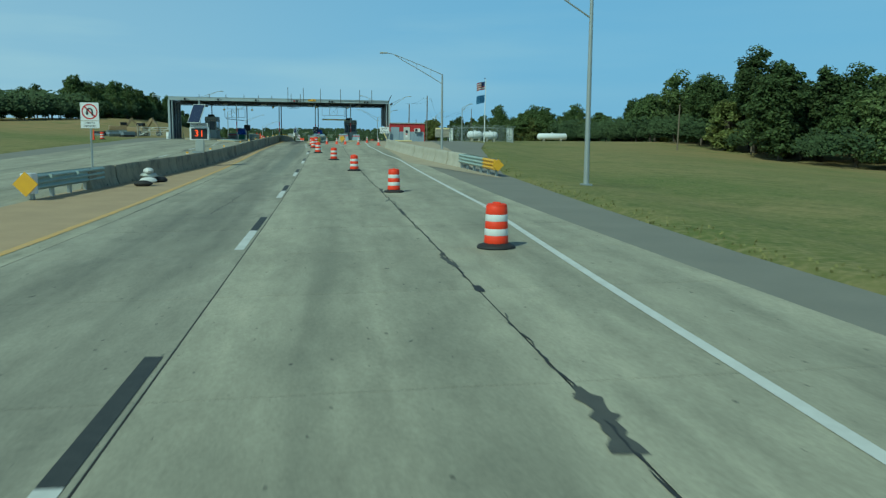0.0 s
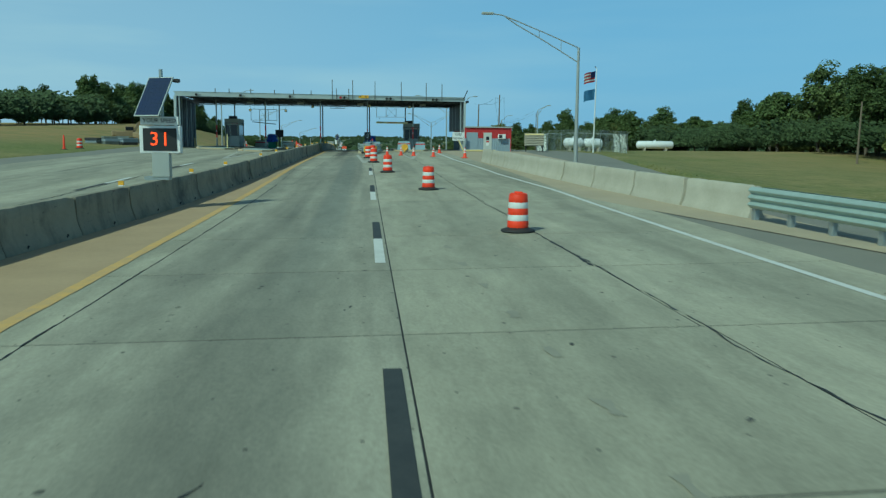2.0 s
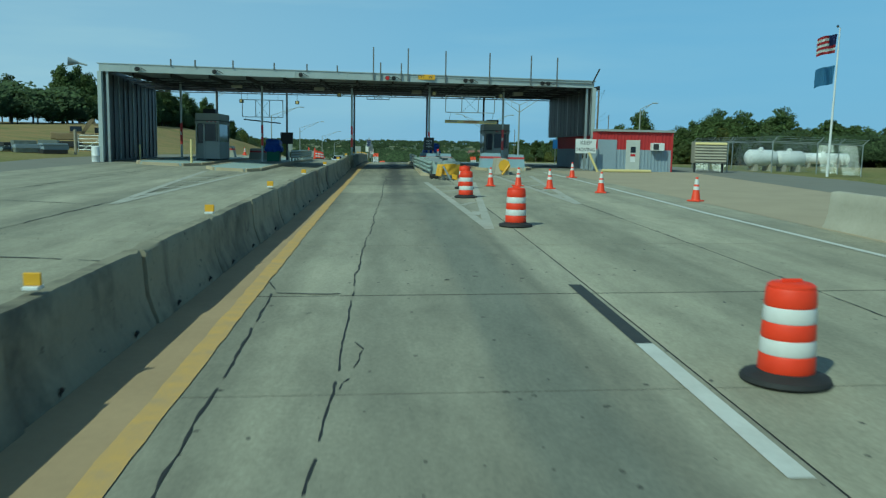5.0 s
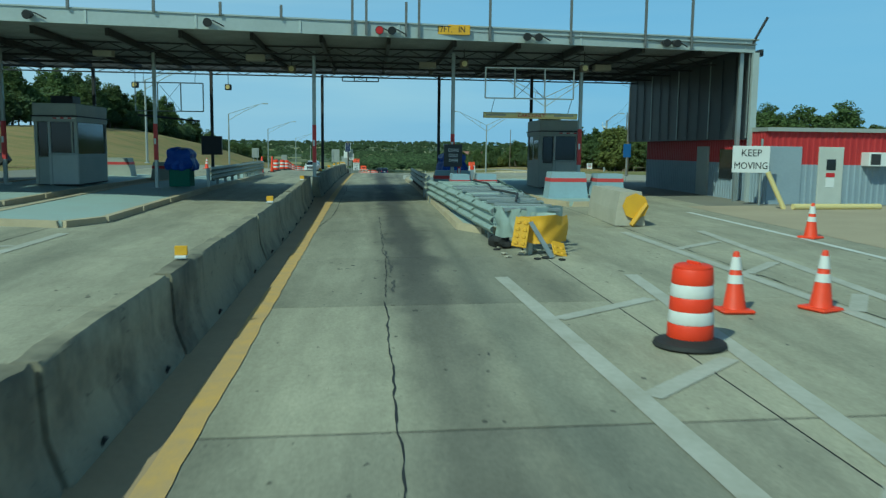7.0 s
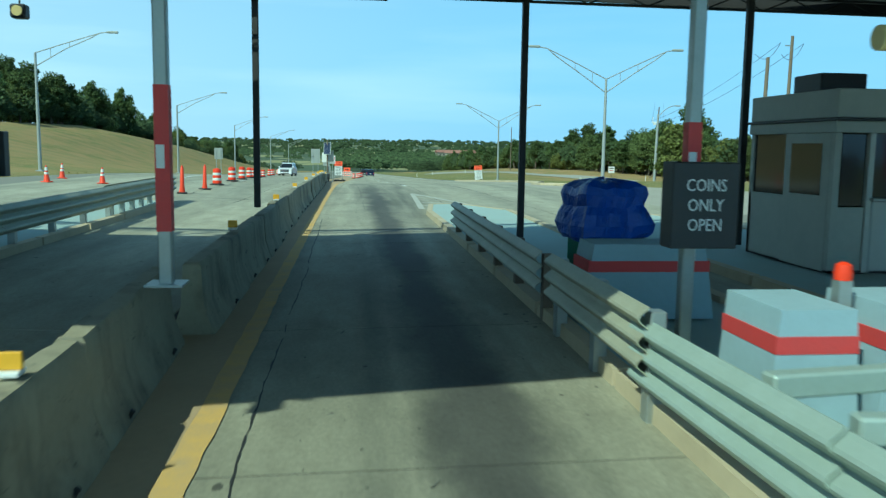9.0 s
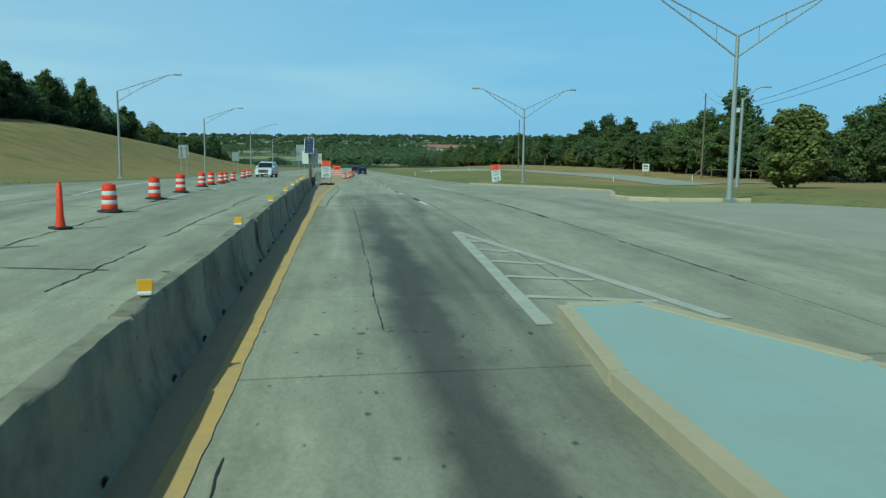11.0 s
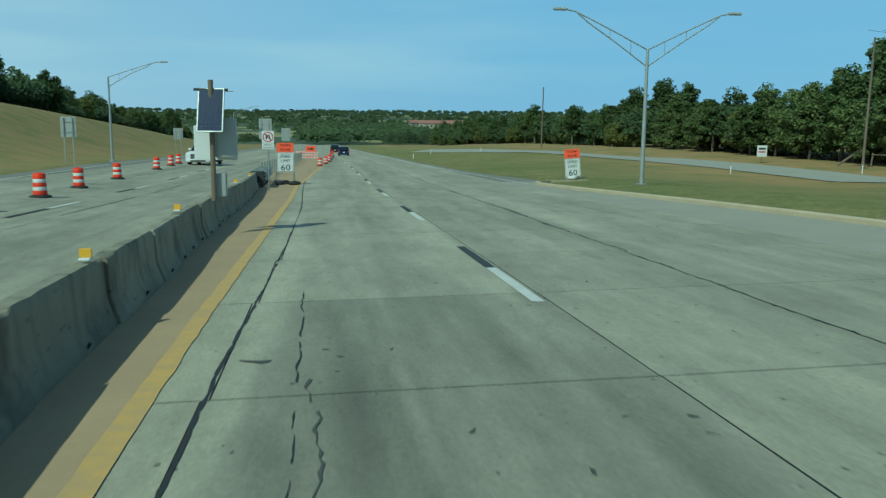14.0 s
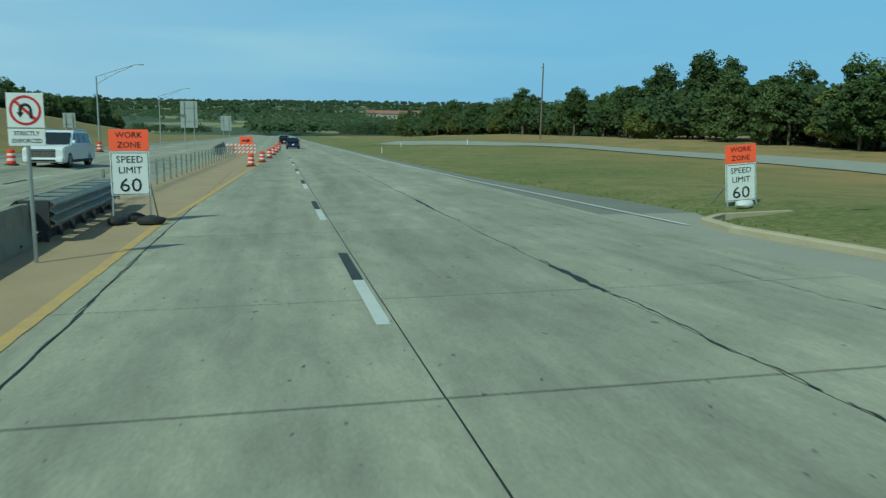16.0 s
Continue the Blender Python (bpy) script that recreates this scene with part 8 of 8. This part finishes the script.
# ---------------- distance: woods of the valley, farmhouses ----------------
def far_woods(name, count, place, size, material, seed, label, clumps=26, leaf=(0.22, 0.42)):
    """Distant trees, joined: each a tuft of leaf clumps with an uneven outline."""
    rg = random.Random(seed)
    vs, fs = [], []
    for _ in range(count):
        x, y = place(rg)
        z = land(x, y)
        s = size * rg.uniform(0.6, 1.35)
        for _ in range(clumps):
            th, ph = rg.uniform(0, 6.28), rg.uniform(-0.2, 1.0)
            rr = rg.uniform(0.5, 1.0) * s
            c = Vector((x + math.cos(th) * rr * math.cos(ph * 1.3), y + math.sin(th) * rr * math.cos(ph * 1.3), z + s * 0.75 + rr * 0.85 * math.sin(ph * 1.4)))
            q = s * rg.uniform(*leaf)
            k = len(vs)
            for a in range(4):
                an = a * 1.57 + th
                vs.append((c.x + math.cos(an) * q, c.y + math.sin(an) * q * 0.7 * (1 if a % 2 else 0.4), c.z + math.sin(an) * q * (0.75 if a % 2 else 0.3) + rg.uniform(-0.2, 0.2) * q))
            fs += [(k, k + 1, k + 2), (k, k + 2, k + 3)]
    me_ = bpy.data.meshes.new(name)
    me_.from_pydata(vs, [], fs)
    me_.materials.append(M[material])
    ob_ = new(name, me_)
    return tagged(ob_, label, "woods", kind="stuff")


def valley(rg):
    while True:
        y = 680 + 1900 * rg.random() ** 1.4
        x = rg.uniform(-0.75, 0.75) * (y - 100) + rg.uniform(-40, 40)
        if noise.noise((x * 0.0045, y * 0.0028, 1.7)) < 0.12 and not (-300 < x < -20 and y < 1150):
            return x, y


def near_valley(rg):
    y = 340 + 380 * rg.random()
    if rg.random() < 0.22:
        return (-95 - rg.uniform(0, 160), y) if y < 500 else (-34 - rg.uniform(0, 190), y)
    return lerp(y, [(340, 35), (480, 27), (720, 40)]) + (y * 0.45) * rg.random() ** 1.3, y


far_woods("valley_woods", 1000, lambda rg: near_valley(rg), 2.9, "leaf_far", 15, "dense green woods at the foot of the hill", 130, (0.07, 0.15))
far_woods("valley_woods", 4600, valley, 5.0, "leaf_far", 5, "dense green woods filling the valley below", 40, (0.14, 0.28))
far_woods("valley_woods", 3000, lambda rg: (rg.uniform(-2600, 2600), rg.uniform(1800, 4400)), 9.0, "leaf_far", 6, "hazy woods along the distant hills")
far_woods("undergrowth", 900, lambda rg: (lambda y: (lerp(y, [(150, 50), (190, 44), (290, 38), (380, 32)]) + rg.uniform(-1, 14), y))(rg.uniform(150, 380)), 2.5, "leaf_far", 7, "dense undergrowth along the edge of the woods", 210, (0.05, 0.10))
far_woods("undergrowth", 520, lambda rg: (rg.uniform(51, 84), rg.uniform(60, 150)), 2.2, "leaf_far", 8, "dense undergrowth under the roadside trees", 210, (0.05, 0.10))
far_woods("undergrowth", 500, lambda rg: (lambda y: (lerp(y, [(85, -70), (110, -66), (150, -55), (200, -51), (300, -50), (430, -47)]) - rg.uniform(-1, 14), y))(rg.uniform(85, 430)), 2.0, "leaf_far", 9, "dense undergrowth along the hill woods", 210, (0.05, 0.10))
far_woods("undergrowth", 260, lambda rg: (lambda y: (lerp(y, [(100, -66), (150, -56), (200, -52), (300, -51)]) - rg.uniform(-1, 6), y))(rg.uniform(100, 300)), 2.9, "leaf_far", 19, "tall bushes between the trunks of the hill woods", 240, (0.05, 0.10))
rg = random.Random(21)
for i in range(9):
    x, y = rg.uniform(105, 175), rg.uniform(1080, 1240)
    t = thing("farmhouse", pose(x, y, -8.5, 0, 0, rg.uniform(-40, 40)), "distant pale house with a reddish roof among trees", "house", "houses across the valley")
    part("wall", bx(-9, 9, -5, 5, -14, 5), "tan_wall", t)
    part("roof", prism_x([(-6, 5), (6, 5), (0, 8.5)], -10, 10), "roof_tile", t, "reddish pitched roof")
    for k in (-5, 0, 5):
        part("window", bx(k - 0.8, k + 0.8, -5.06, -5.0, 1, 3), "glass", t)


# ---------------- shoulder, markings, cracks, slabs: last ----------------
strip("median_shoulder", lambda y: lerp(y, BARRIER) - 0.25, lambda y: yellow_x(y) - 0.05, steps((-42, 260, 2)), 0.005, "shoulder", "brown dusty concrete shoulder along the median barrier", n=2)


def gore(tip, base_y, half, side_x, label):
    """Painted V of two lines and rungs, its tip on the lane line."""
    bm = bmesh.new()
    tx, ty = tip
    n = 14

    def quad(p, q, w):
        d = (Vector(q) - Vector(p)).normalized()
        o = Vector((-d.y, d.x)) * w
        vs = [Vector(p) + o, Vector(p) - o, Vector(q) - o, Vector(q) + o]
        bm.faces.new([bm.verts.new((v.x, v.y, gz(v.x, v.y) + 0.008)) for v in vs])

    for xa in side_x:
        for i in range(n):
            u0, u1 = i / n, (i + 1.0) / n
            quad((tx + (xa - tx) * u0, ty + (base_y - ty) * u0), (tx + (xa - tx) * u1, ty + (base_y - ty) * u1), 0.10)
    for i in range(1, 6):
        u = i / 6
        y = ty + (base_y - ty) * u
        quad((tx + (side_x[0] - tx) * u + 0.1, y), (tx + (side_x[1] - tx) * u - 0.1, y + (base_y - ty) * 0.06), 0.10)
    return tagged(part("lane_marking", bm, "worn_line"), label, "lane marking", kind="structure")


gore((-0.5, 62.8), 80.0, 0, (-1.05, 0.9), "worn white painted gore before the crash cushion")
gore((2.72, 68.8), 85.5, 0, (2.5, 4.2), "worn white painted gore before the right island")
gore((-0.5, 126.4), 115.5, 0, (-0.95, 1.2), "worn white painted gore beyond the toll island")
gore((-9.35, 66.8), 85.0, 0, (-11.0, -9.0), "worn white painted gore in the opposite lanes")
for y in (44.0, 56.2, 139.9, 152.2, 164.6, 177.0, 189.3, 201.5, 213.7):
    xd = lerp(y, [(60, -9.75), (139, -9.95), (150, -10.2), (180, -10.85), (215, -11.3)])
    dash(xd, y, 3.2, "white_line", "worn white lane dash in the opposite lanes")
    dash(xd, y - 3.22, 3.2, "black_line", "black contrast dash in the opposite lanes")


def crack(name, path, width, material, label, seed, gap=0.0, wander=0.014):
    """A wandering crack or its tar seal: a thin band of uneven width."""
    rg_ = random.Random(seed)
    bm = bmesh.new()
    pts = []
    for (xa, ya), (xb_, yb_) in zip(path, path[1:]):
        k = max(2, int(math.hypot(xb_ - xa, yb_ - ya) / 0.13))
        pts += [(xa + (xb_ - xa) * i / k, ya + (yb_ - ya) * i / k) for i in range(k)]
    off, last = 0.0, None
    across = abs(path[-1][0] - path[0][0]) > abs(path[-1][1] - path[0][1])
    for x, y in pts:
        off = 0.85 * off + rg_.uniform(-wander, wander) * 0.8
        w = width * 0.8 * rg_.uniform(0.3, 1.5)
        if "road_crack" in name and rg_.random() < 0.04:
            last = None
            continue
        if gap and noise.noise((x * 0.7, y * 0.35, seed)) > gap:
            last = None
            continue
        if across:
            row = [bm.verts.new((x, y + off - w, gz(x, y) + 0.006)), bm.verts.new((x + rg_.uniform(-0.03, 0.03), y + off + w, gz(x, y) + 0.006))]
            row.reverse()
        else:
            row = [bm.verts.new((x + off - w, y, gz(x, y) + 0.006)), bm.verts.new((x + off + w, y + rg_.uniform(-0.05, 0.05), gz(x, y) + 0.006))]
        if last:
            bm.faces.new((last[0], last[1], row[1], row[0]))
        last = row
    return tagged(part(name, bm, material), label, "road crack", "cracks in the slabs", "structure")


def joint_path(table, y0, y1, step=4.0):
    return [(lerp(min(y, y1), table), min(y, y1)) for y in np.arange(y0, y1 + step, step)]


crack("road_crack", joint_path(JOINT_R, -16, 46), 0.016, "tar", "dark ragged crack along the slab joint", 1, 0.35, 0.03)
crack("road_crack", joint_path(JOINT_R, 46, 88), 0.010, "tar", "thin dark crack along the slab joint", 51, 0.1, 0.02)
crack("crack_patch", [(3.42, -8.6), (3.52, -7.6), (3.5, -7.0)], 0.11, "patch", "dark asphalt patch over a broken joint", 2)
crack("crack_patch", [(3.5, -2.9), (3.5, -2.3)], 0.06, "tar", "dark asphalt patch over a broken joint", 57)
crack("crack_patch", [(3.5, -0.8), (3.42, 0.2), (3.5, 1.0)], 0.05, "patch", "dark asphalt patch over a broken joint", 3)
crack("crack_patch", [(3.45, 7.6), (3.40, 9.6)], 0.07, "patch", "dark asphalt patch over a broken joint", 4)
crack("crack_patch", [(3.2, 11.9), (3.38, 12.4)], 0.07, "tar", "dark asphalt patch over a broken joint", 58)
crack("crack_patch", [(3.35, 15.5), (3.4, 17.5)], 0.06, "patch", "dark asphalt patch over a broken joint", 5)
crack("crack_patch", [(3.16, 25.5), (3.15, 28.5)], 0.035, "tar", "dark asphalt patch over a broken joint", 59)
crack("road_crack", [(-1.62, 9.0), (-1.53, 12.2), (-1.5, 14.3), (-1.43, 17.6), (-1.25, 17.9)], 0.011, "tar", "dark crack wandering across a slab", 6, 0.0, 0.035)
crack("road_crack", [(-3.20, 45.2), (-3.05, 49.0), (-3.0, 52.0), (-2.99, 56.4)], 0.009, "tar", "dark crack along the lane's middle", 7)
crack("road_crack", [(-2.93, 52.3), (-2.86, 53.2), (-2.9, 54.2)], 0.010, "tar", "branching crack beside the lane's middle", 60, 0.2, 0.06)
crack("road_crack", joint_path(JOINT_L, 56.6, 89.7), 0.010, "tar", "ragged crack along the lane's middle", 8, 0.0, 0.022)
crack("road_crack", [(-2.66, 79.0), (-2.60, 81.5), (-2.66, 84.0), (-2.60, 86.0)], 0.022, "patch", "crumbled edge of the lane's middle crack", 61, 0.1, 0.06)
crack("road_crack", [(-4.0, 56.4), (-4.12, 56.9), (-4.34, 57.2)], 0.012, "tar", "crack curving under the yellow line", 62)
crack("road_crack", [(-3.95, 56.2), (-3.3, 56.1), (-3.0, 56.15)], 0.03, "patch", "tar-sealed transverse joint", 63)
crack("road_crack", [(-2.78, 115.5), (-2.8, 130), (-2.86, 138), (-2.98, 142), (-3.06, 146), (-3.1, 151.4)], 0.010, "tar", "ragged crack along the lane's middle", 9, 0.0, 0.022)
crack("road_crack", [(-2.74, 139.5), (-2.8, 143.0), (-2.95, 147.0)], 0.014, "patch", "crumbled edge of the lane's middle crack", 64, 0.15, 0.05)
crack("road_crack", [(-4.2, 86.6), (-4.15, 87.5), (-3.95, 89.6), (-3.93, 92), (-3.92, 100), (-3.95, 106), (-4.03, 112)], 0.010, "tar", "dark curved crack beside the yellow line", 10)
crack("road_crack", joint_path(JOINT_R, 118, 215), 0.016, "tar", "dark ragged crack along the slab joint", 11, 0.25, 0.04)
crack("crack_patch", joint_path(JOINT_R, 130, 141, 3), 0.045, "tar", "dark patch over the slab joint", 65, 0.15, 0.03)
crack("crack_patch", joint_path(JOINT_R, 158, 168, 3), 0.03, "tar", "dark patch over the slab joint", 12, 0.1, 0.04)
crack("crack_patch", joint_path(JOINT_R, 175.6, 178.2, 1), 0.075, "tar", "dark patch over the slab joint", 13)
crack("crack_patch", joint_path(JOINT_R, 189, 192.5, 1), 0.06, "tar", "dark patch over the slab joint", 66)
crack("road_crack", joint_path(JOINT_L, 10, 46), 0.012, "tar", "tar-sealed joint beside the yellow line", 14, 0.3)
crack("road_crack", joint_path(JOINT_L, 46, 56.3), 0.014, "tar", "tar-sealed joint beside the yellow line", 67)
crack("crack_patch", [(-3.6, 137.95), (-3.2, 138.0), (-2.95, 138.0)], 0.24, "mark", "grey mortar patch over a broken joint", 16)
crack("road_crack", [(-3.7, 138.25), (-3.3, 138.32), (-2.85, 138.28), (-2.78, 138.0), (-2.6, 137.8)], 0.02, "tar", "ragged edge of the mortar patch", 71)
crack("road_crack", [(-3.62, 137.68), (-3.2, 137.66), (-2.7, 137.7)], 0.025, "patch", "ragged edge of the mortar patch", 72)
crack("road_crack", [(-4.4, 137.0), (-4.0, 137.5), (-3.75, 138.0)], 0.014, "tar", "crack running out under the yellow line", 68)
crack("road_crack", joint_path(JOINT_L, 138.1, 215, 3), 0.02, "tar", "broad tar-sealed joint beside the yellow line", 15, 0.6, 0.012)
crack("crack_patch", [(-3.6, 147.6), (-3.4, 147.5), (-3.25, 147.55)], 0.05, "patch", "spalled hole at the joint", 69)
crack("road_crack", [(7.0, 160.0), (6.2, 168.0), (5.6, 176.0), (5.2, 186.0)], 0.008, "tar", "thin crack across the apron slabs", 70, 0.2, 0.05)
for k_, (xs2, y0_, y1_) in enumerate(((-9.61, 20, 84), (-9.61, 116, 225), (-13.21, 40, 84), (-13.21, 116, 225), (-7.2, 118, 150))):
    crack("road_crack", [(xs2, y0_), (xs2 + 0.05, (y0_ + y1_) / 2), (xs2, y1_)], 0.022, "tar", "tar-sealed joint in the opposite lanes", 400 + k_, 0.2, 0.04)
for k_, (y_, xa_, xb2) in enumerate(((120.2, -9.4, -5.6), (128.6, -9.0, -6.2), (133.0, -13.0, -9.8), (141.2, -9.4, -5.8), (150.1, -12.8, -5.9), (46.1, -9.5, -6.2), (58.3, -9.4, -5.9), (66.6, -13, -9.8))):
    crack("road_crack", [(xa_, y_), ((xa_ + xb2) / 2, y_ + 0.06), (xb2, y_)], 0.03, "tar", "tar-sealed cross joint in the opposite lanes", 420 + k_, 0.1)
# tyre scuffs dotted along the middle lane
TS = random.Random(8)
for i in range(15):
    y = 11.2 + i * 0.95 + 0.05 * i * i
    x = lerp(y, [(11, 1.95), (17, 1.55), (25, 1.2), (36, 0.9)])
    crack("tyre_scuff", [(x, y), (x - 0.02, y + 0.25), (x - 0.03, y + 0.52)], 0.075, "mark", "dull dark tyre scuff on the slab", 300 + i)
# grass tufts along the verges
tv, tf = [], []
GT = random.Random(3)
for i in range(1800):
    y = GT.uniform(-12, 215)
    if y < 125:
        x = right_edge(y) + 0.1 + 0.9 * GT.random() ** 2
    else:
        x = right_edge(y) + 0.2 + 1.2 * GT.random() ** 1.6
    if i % 4 == 0 and y > 110:
        x = left_edge(y) - 0.2 - 1.5 * GT.random() ** 1.6
    if 60 < y < 137 and x > 0:
        continue
    z = land(x, y)
    hgt, a = GT.uniform(0.03, 0.08), GT.uniform(0, 6.28)
    k = len(tv)
    for da in (-0.9, 0.0, 0.9):
        w_ = 0.02
        ca, sa = math.cos(a + da), math.sin(a + da)
        tv += [(x - sa * w_, y + ca * w_, z - 0.01), (x + sa * w_, y - ca * w_, z - 0.01), (x + ca * hgt * 0.7, y + sa * hgt * 0.7, z + hgt)]
    tf += [(k, k + 1, k + 2), (k + 3, k + 4, k + 5), (k + 6, k + 7, k + 8)]
gm = bpy.data.meshes.new("grass_tufts")
gm.from_pydata(tv, [], tf)
gm.materials.append(M["tuft"])
tagged(new("grass_tufts", gm), "short dry grass tufts along the verges", "grass", kind="stuff")
rg_ = random.Random(4)
for i in range(260):
    x, y = rg_.uniform(-3.6, 3.2), rg_.uniform(-6, 205)
    crack("road_spall", [(x, y), (x + rg_.uniform(0.03, 0.12), y + rg_.uniform(0.04, 0.2))], rg_.uniform(0.008, 0.028), "patch", "small dark spall in the concrete", 100 + i)

for y in DASH_M:
    dash(lerp(y, JOINT_M) - 0.15, y - 3.05, 3.05, "white_line", "worn white lane dash on the concrete")
    dash(lerp(y, JOINT_M) - 0.15, y + 0.004, 3.0, "black_line", "black contrast dash behind the white one")
slab_data = {}
for kind_ in ("slab", "slab_pitted", "slab_worn"):
    ob = part("slab", slab_mesh(), kind_)
    slab_data[kind_] = ob.data
    bpy.data.objects.remove(ob)
for y0, y1 in zip(JOINTS, JOINTS[1:]):
    ym = (y0 + y1) / 2
    edges = [-4.32, lerp(ym, JOINT_L), lerp(ym, JOINT_M), lerp(ym, JOINT_R), 7.1]
    if 46 < ym < 138:
        edges[1] = edges[0]
    for k, (a, b) in enumerate(zip(edges, edges[1:])):
        if a == b:
            continue
        worn = "slab_worn" if y0 < 70 and k == 1 else "slab_pitted" if 76 < y0 < 148 and k == 1 else "slab"
        lay("slab", slab_data[worn], a + 0.007, b - 0.007, y0, y1, road)
bm = bmesh.new()
verts, faces = [], []
for y0, y1 in zip(JOINTS, JOINTS[1:]):
    for a, b in LCOLS:
        k = len(verts)
        verts += [(x, y, gz(x, y)) for x, y in ((a, y0 + 0.01), (b, y0 + 0.01), (b, y1 - 0.01), (a, y1 - 0.01))]
        verts += [(x, y, gz(x, y) - 0.15) for x, y in ((a, y0 + 0.01), (b, y0 + 0.01), (b, y1 - 0.01), (a, y1 - 0.01))]
        faces += [(k, k + 1, k + 2, k + 3)] + [(k + i, k + 4 + i, k + 4 + (i + 1) % 4, k + (i + 1) % 4) for i in range(4)]
bm.free()
me = bpy.data.meshes.new("opposite_slabs")
me.from_pydata(verts, [], faces)
me.materials.append(M["slab"])
ob = new("opposite_slabs", me)
ob.parent = road
tagged(ob, kind="stuff")
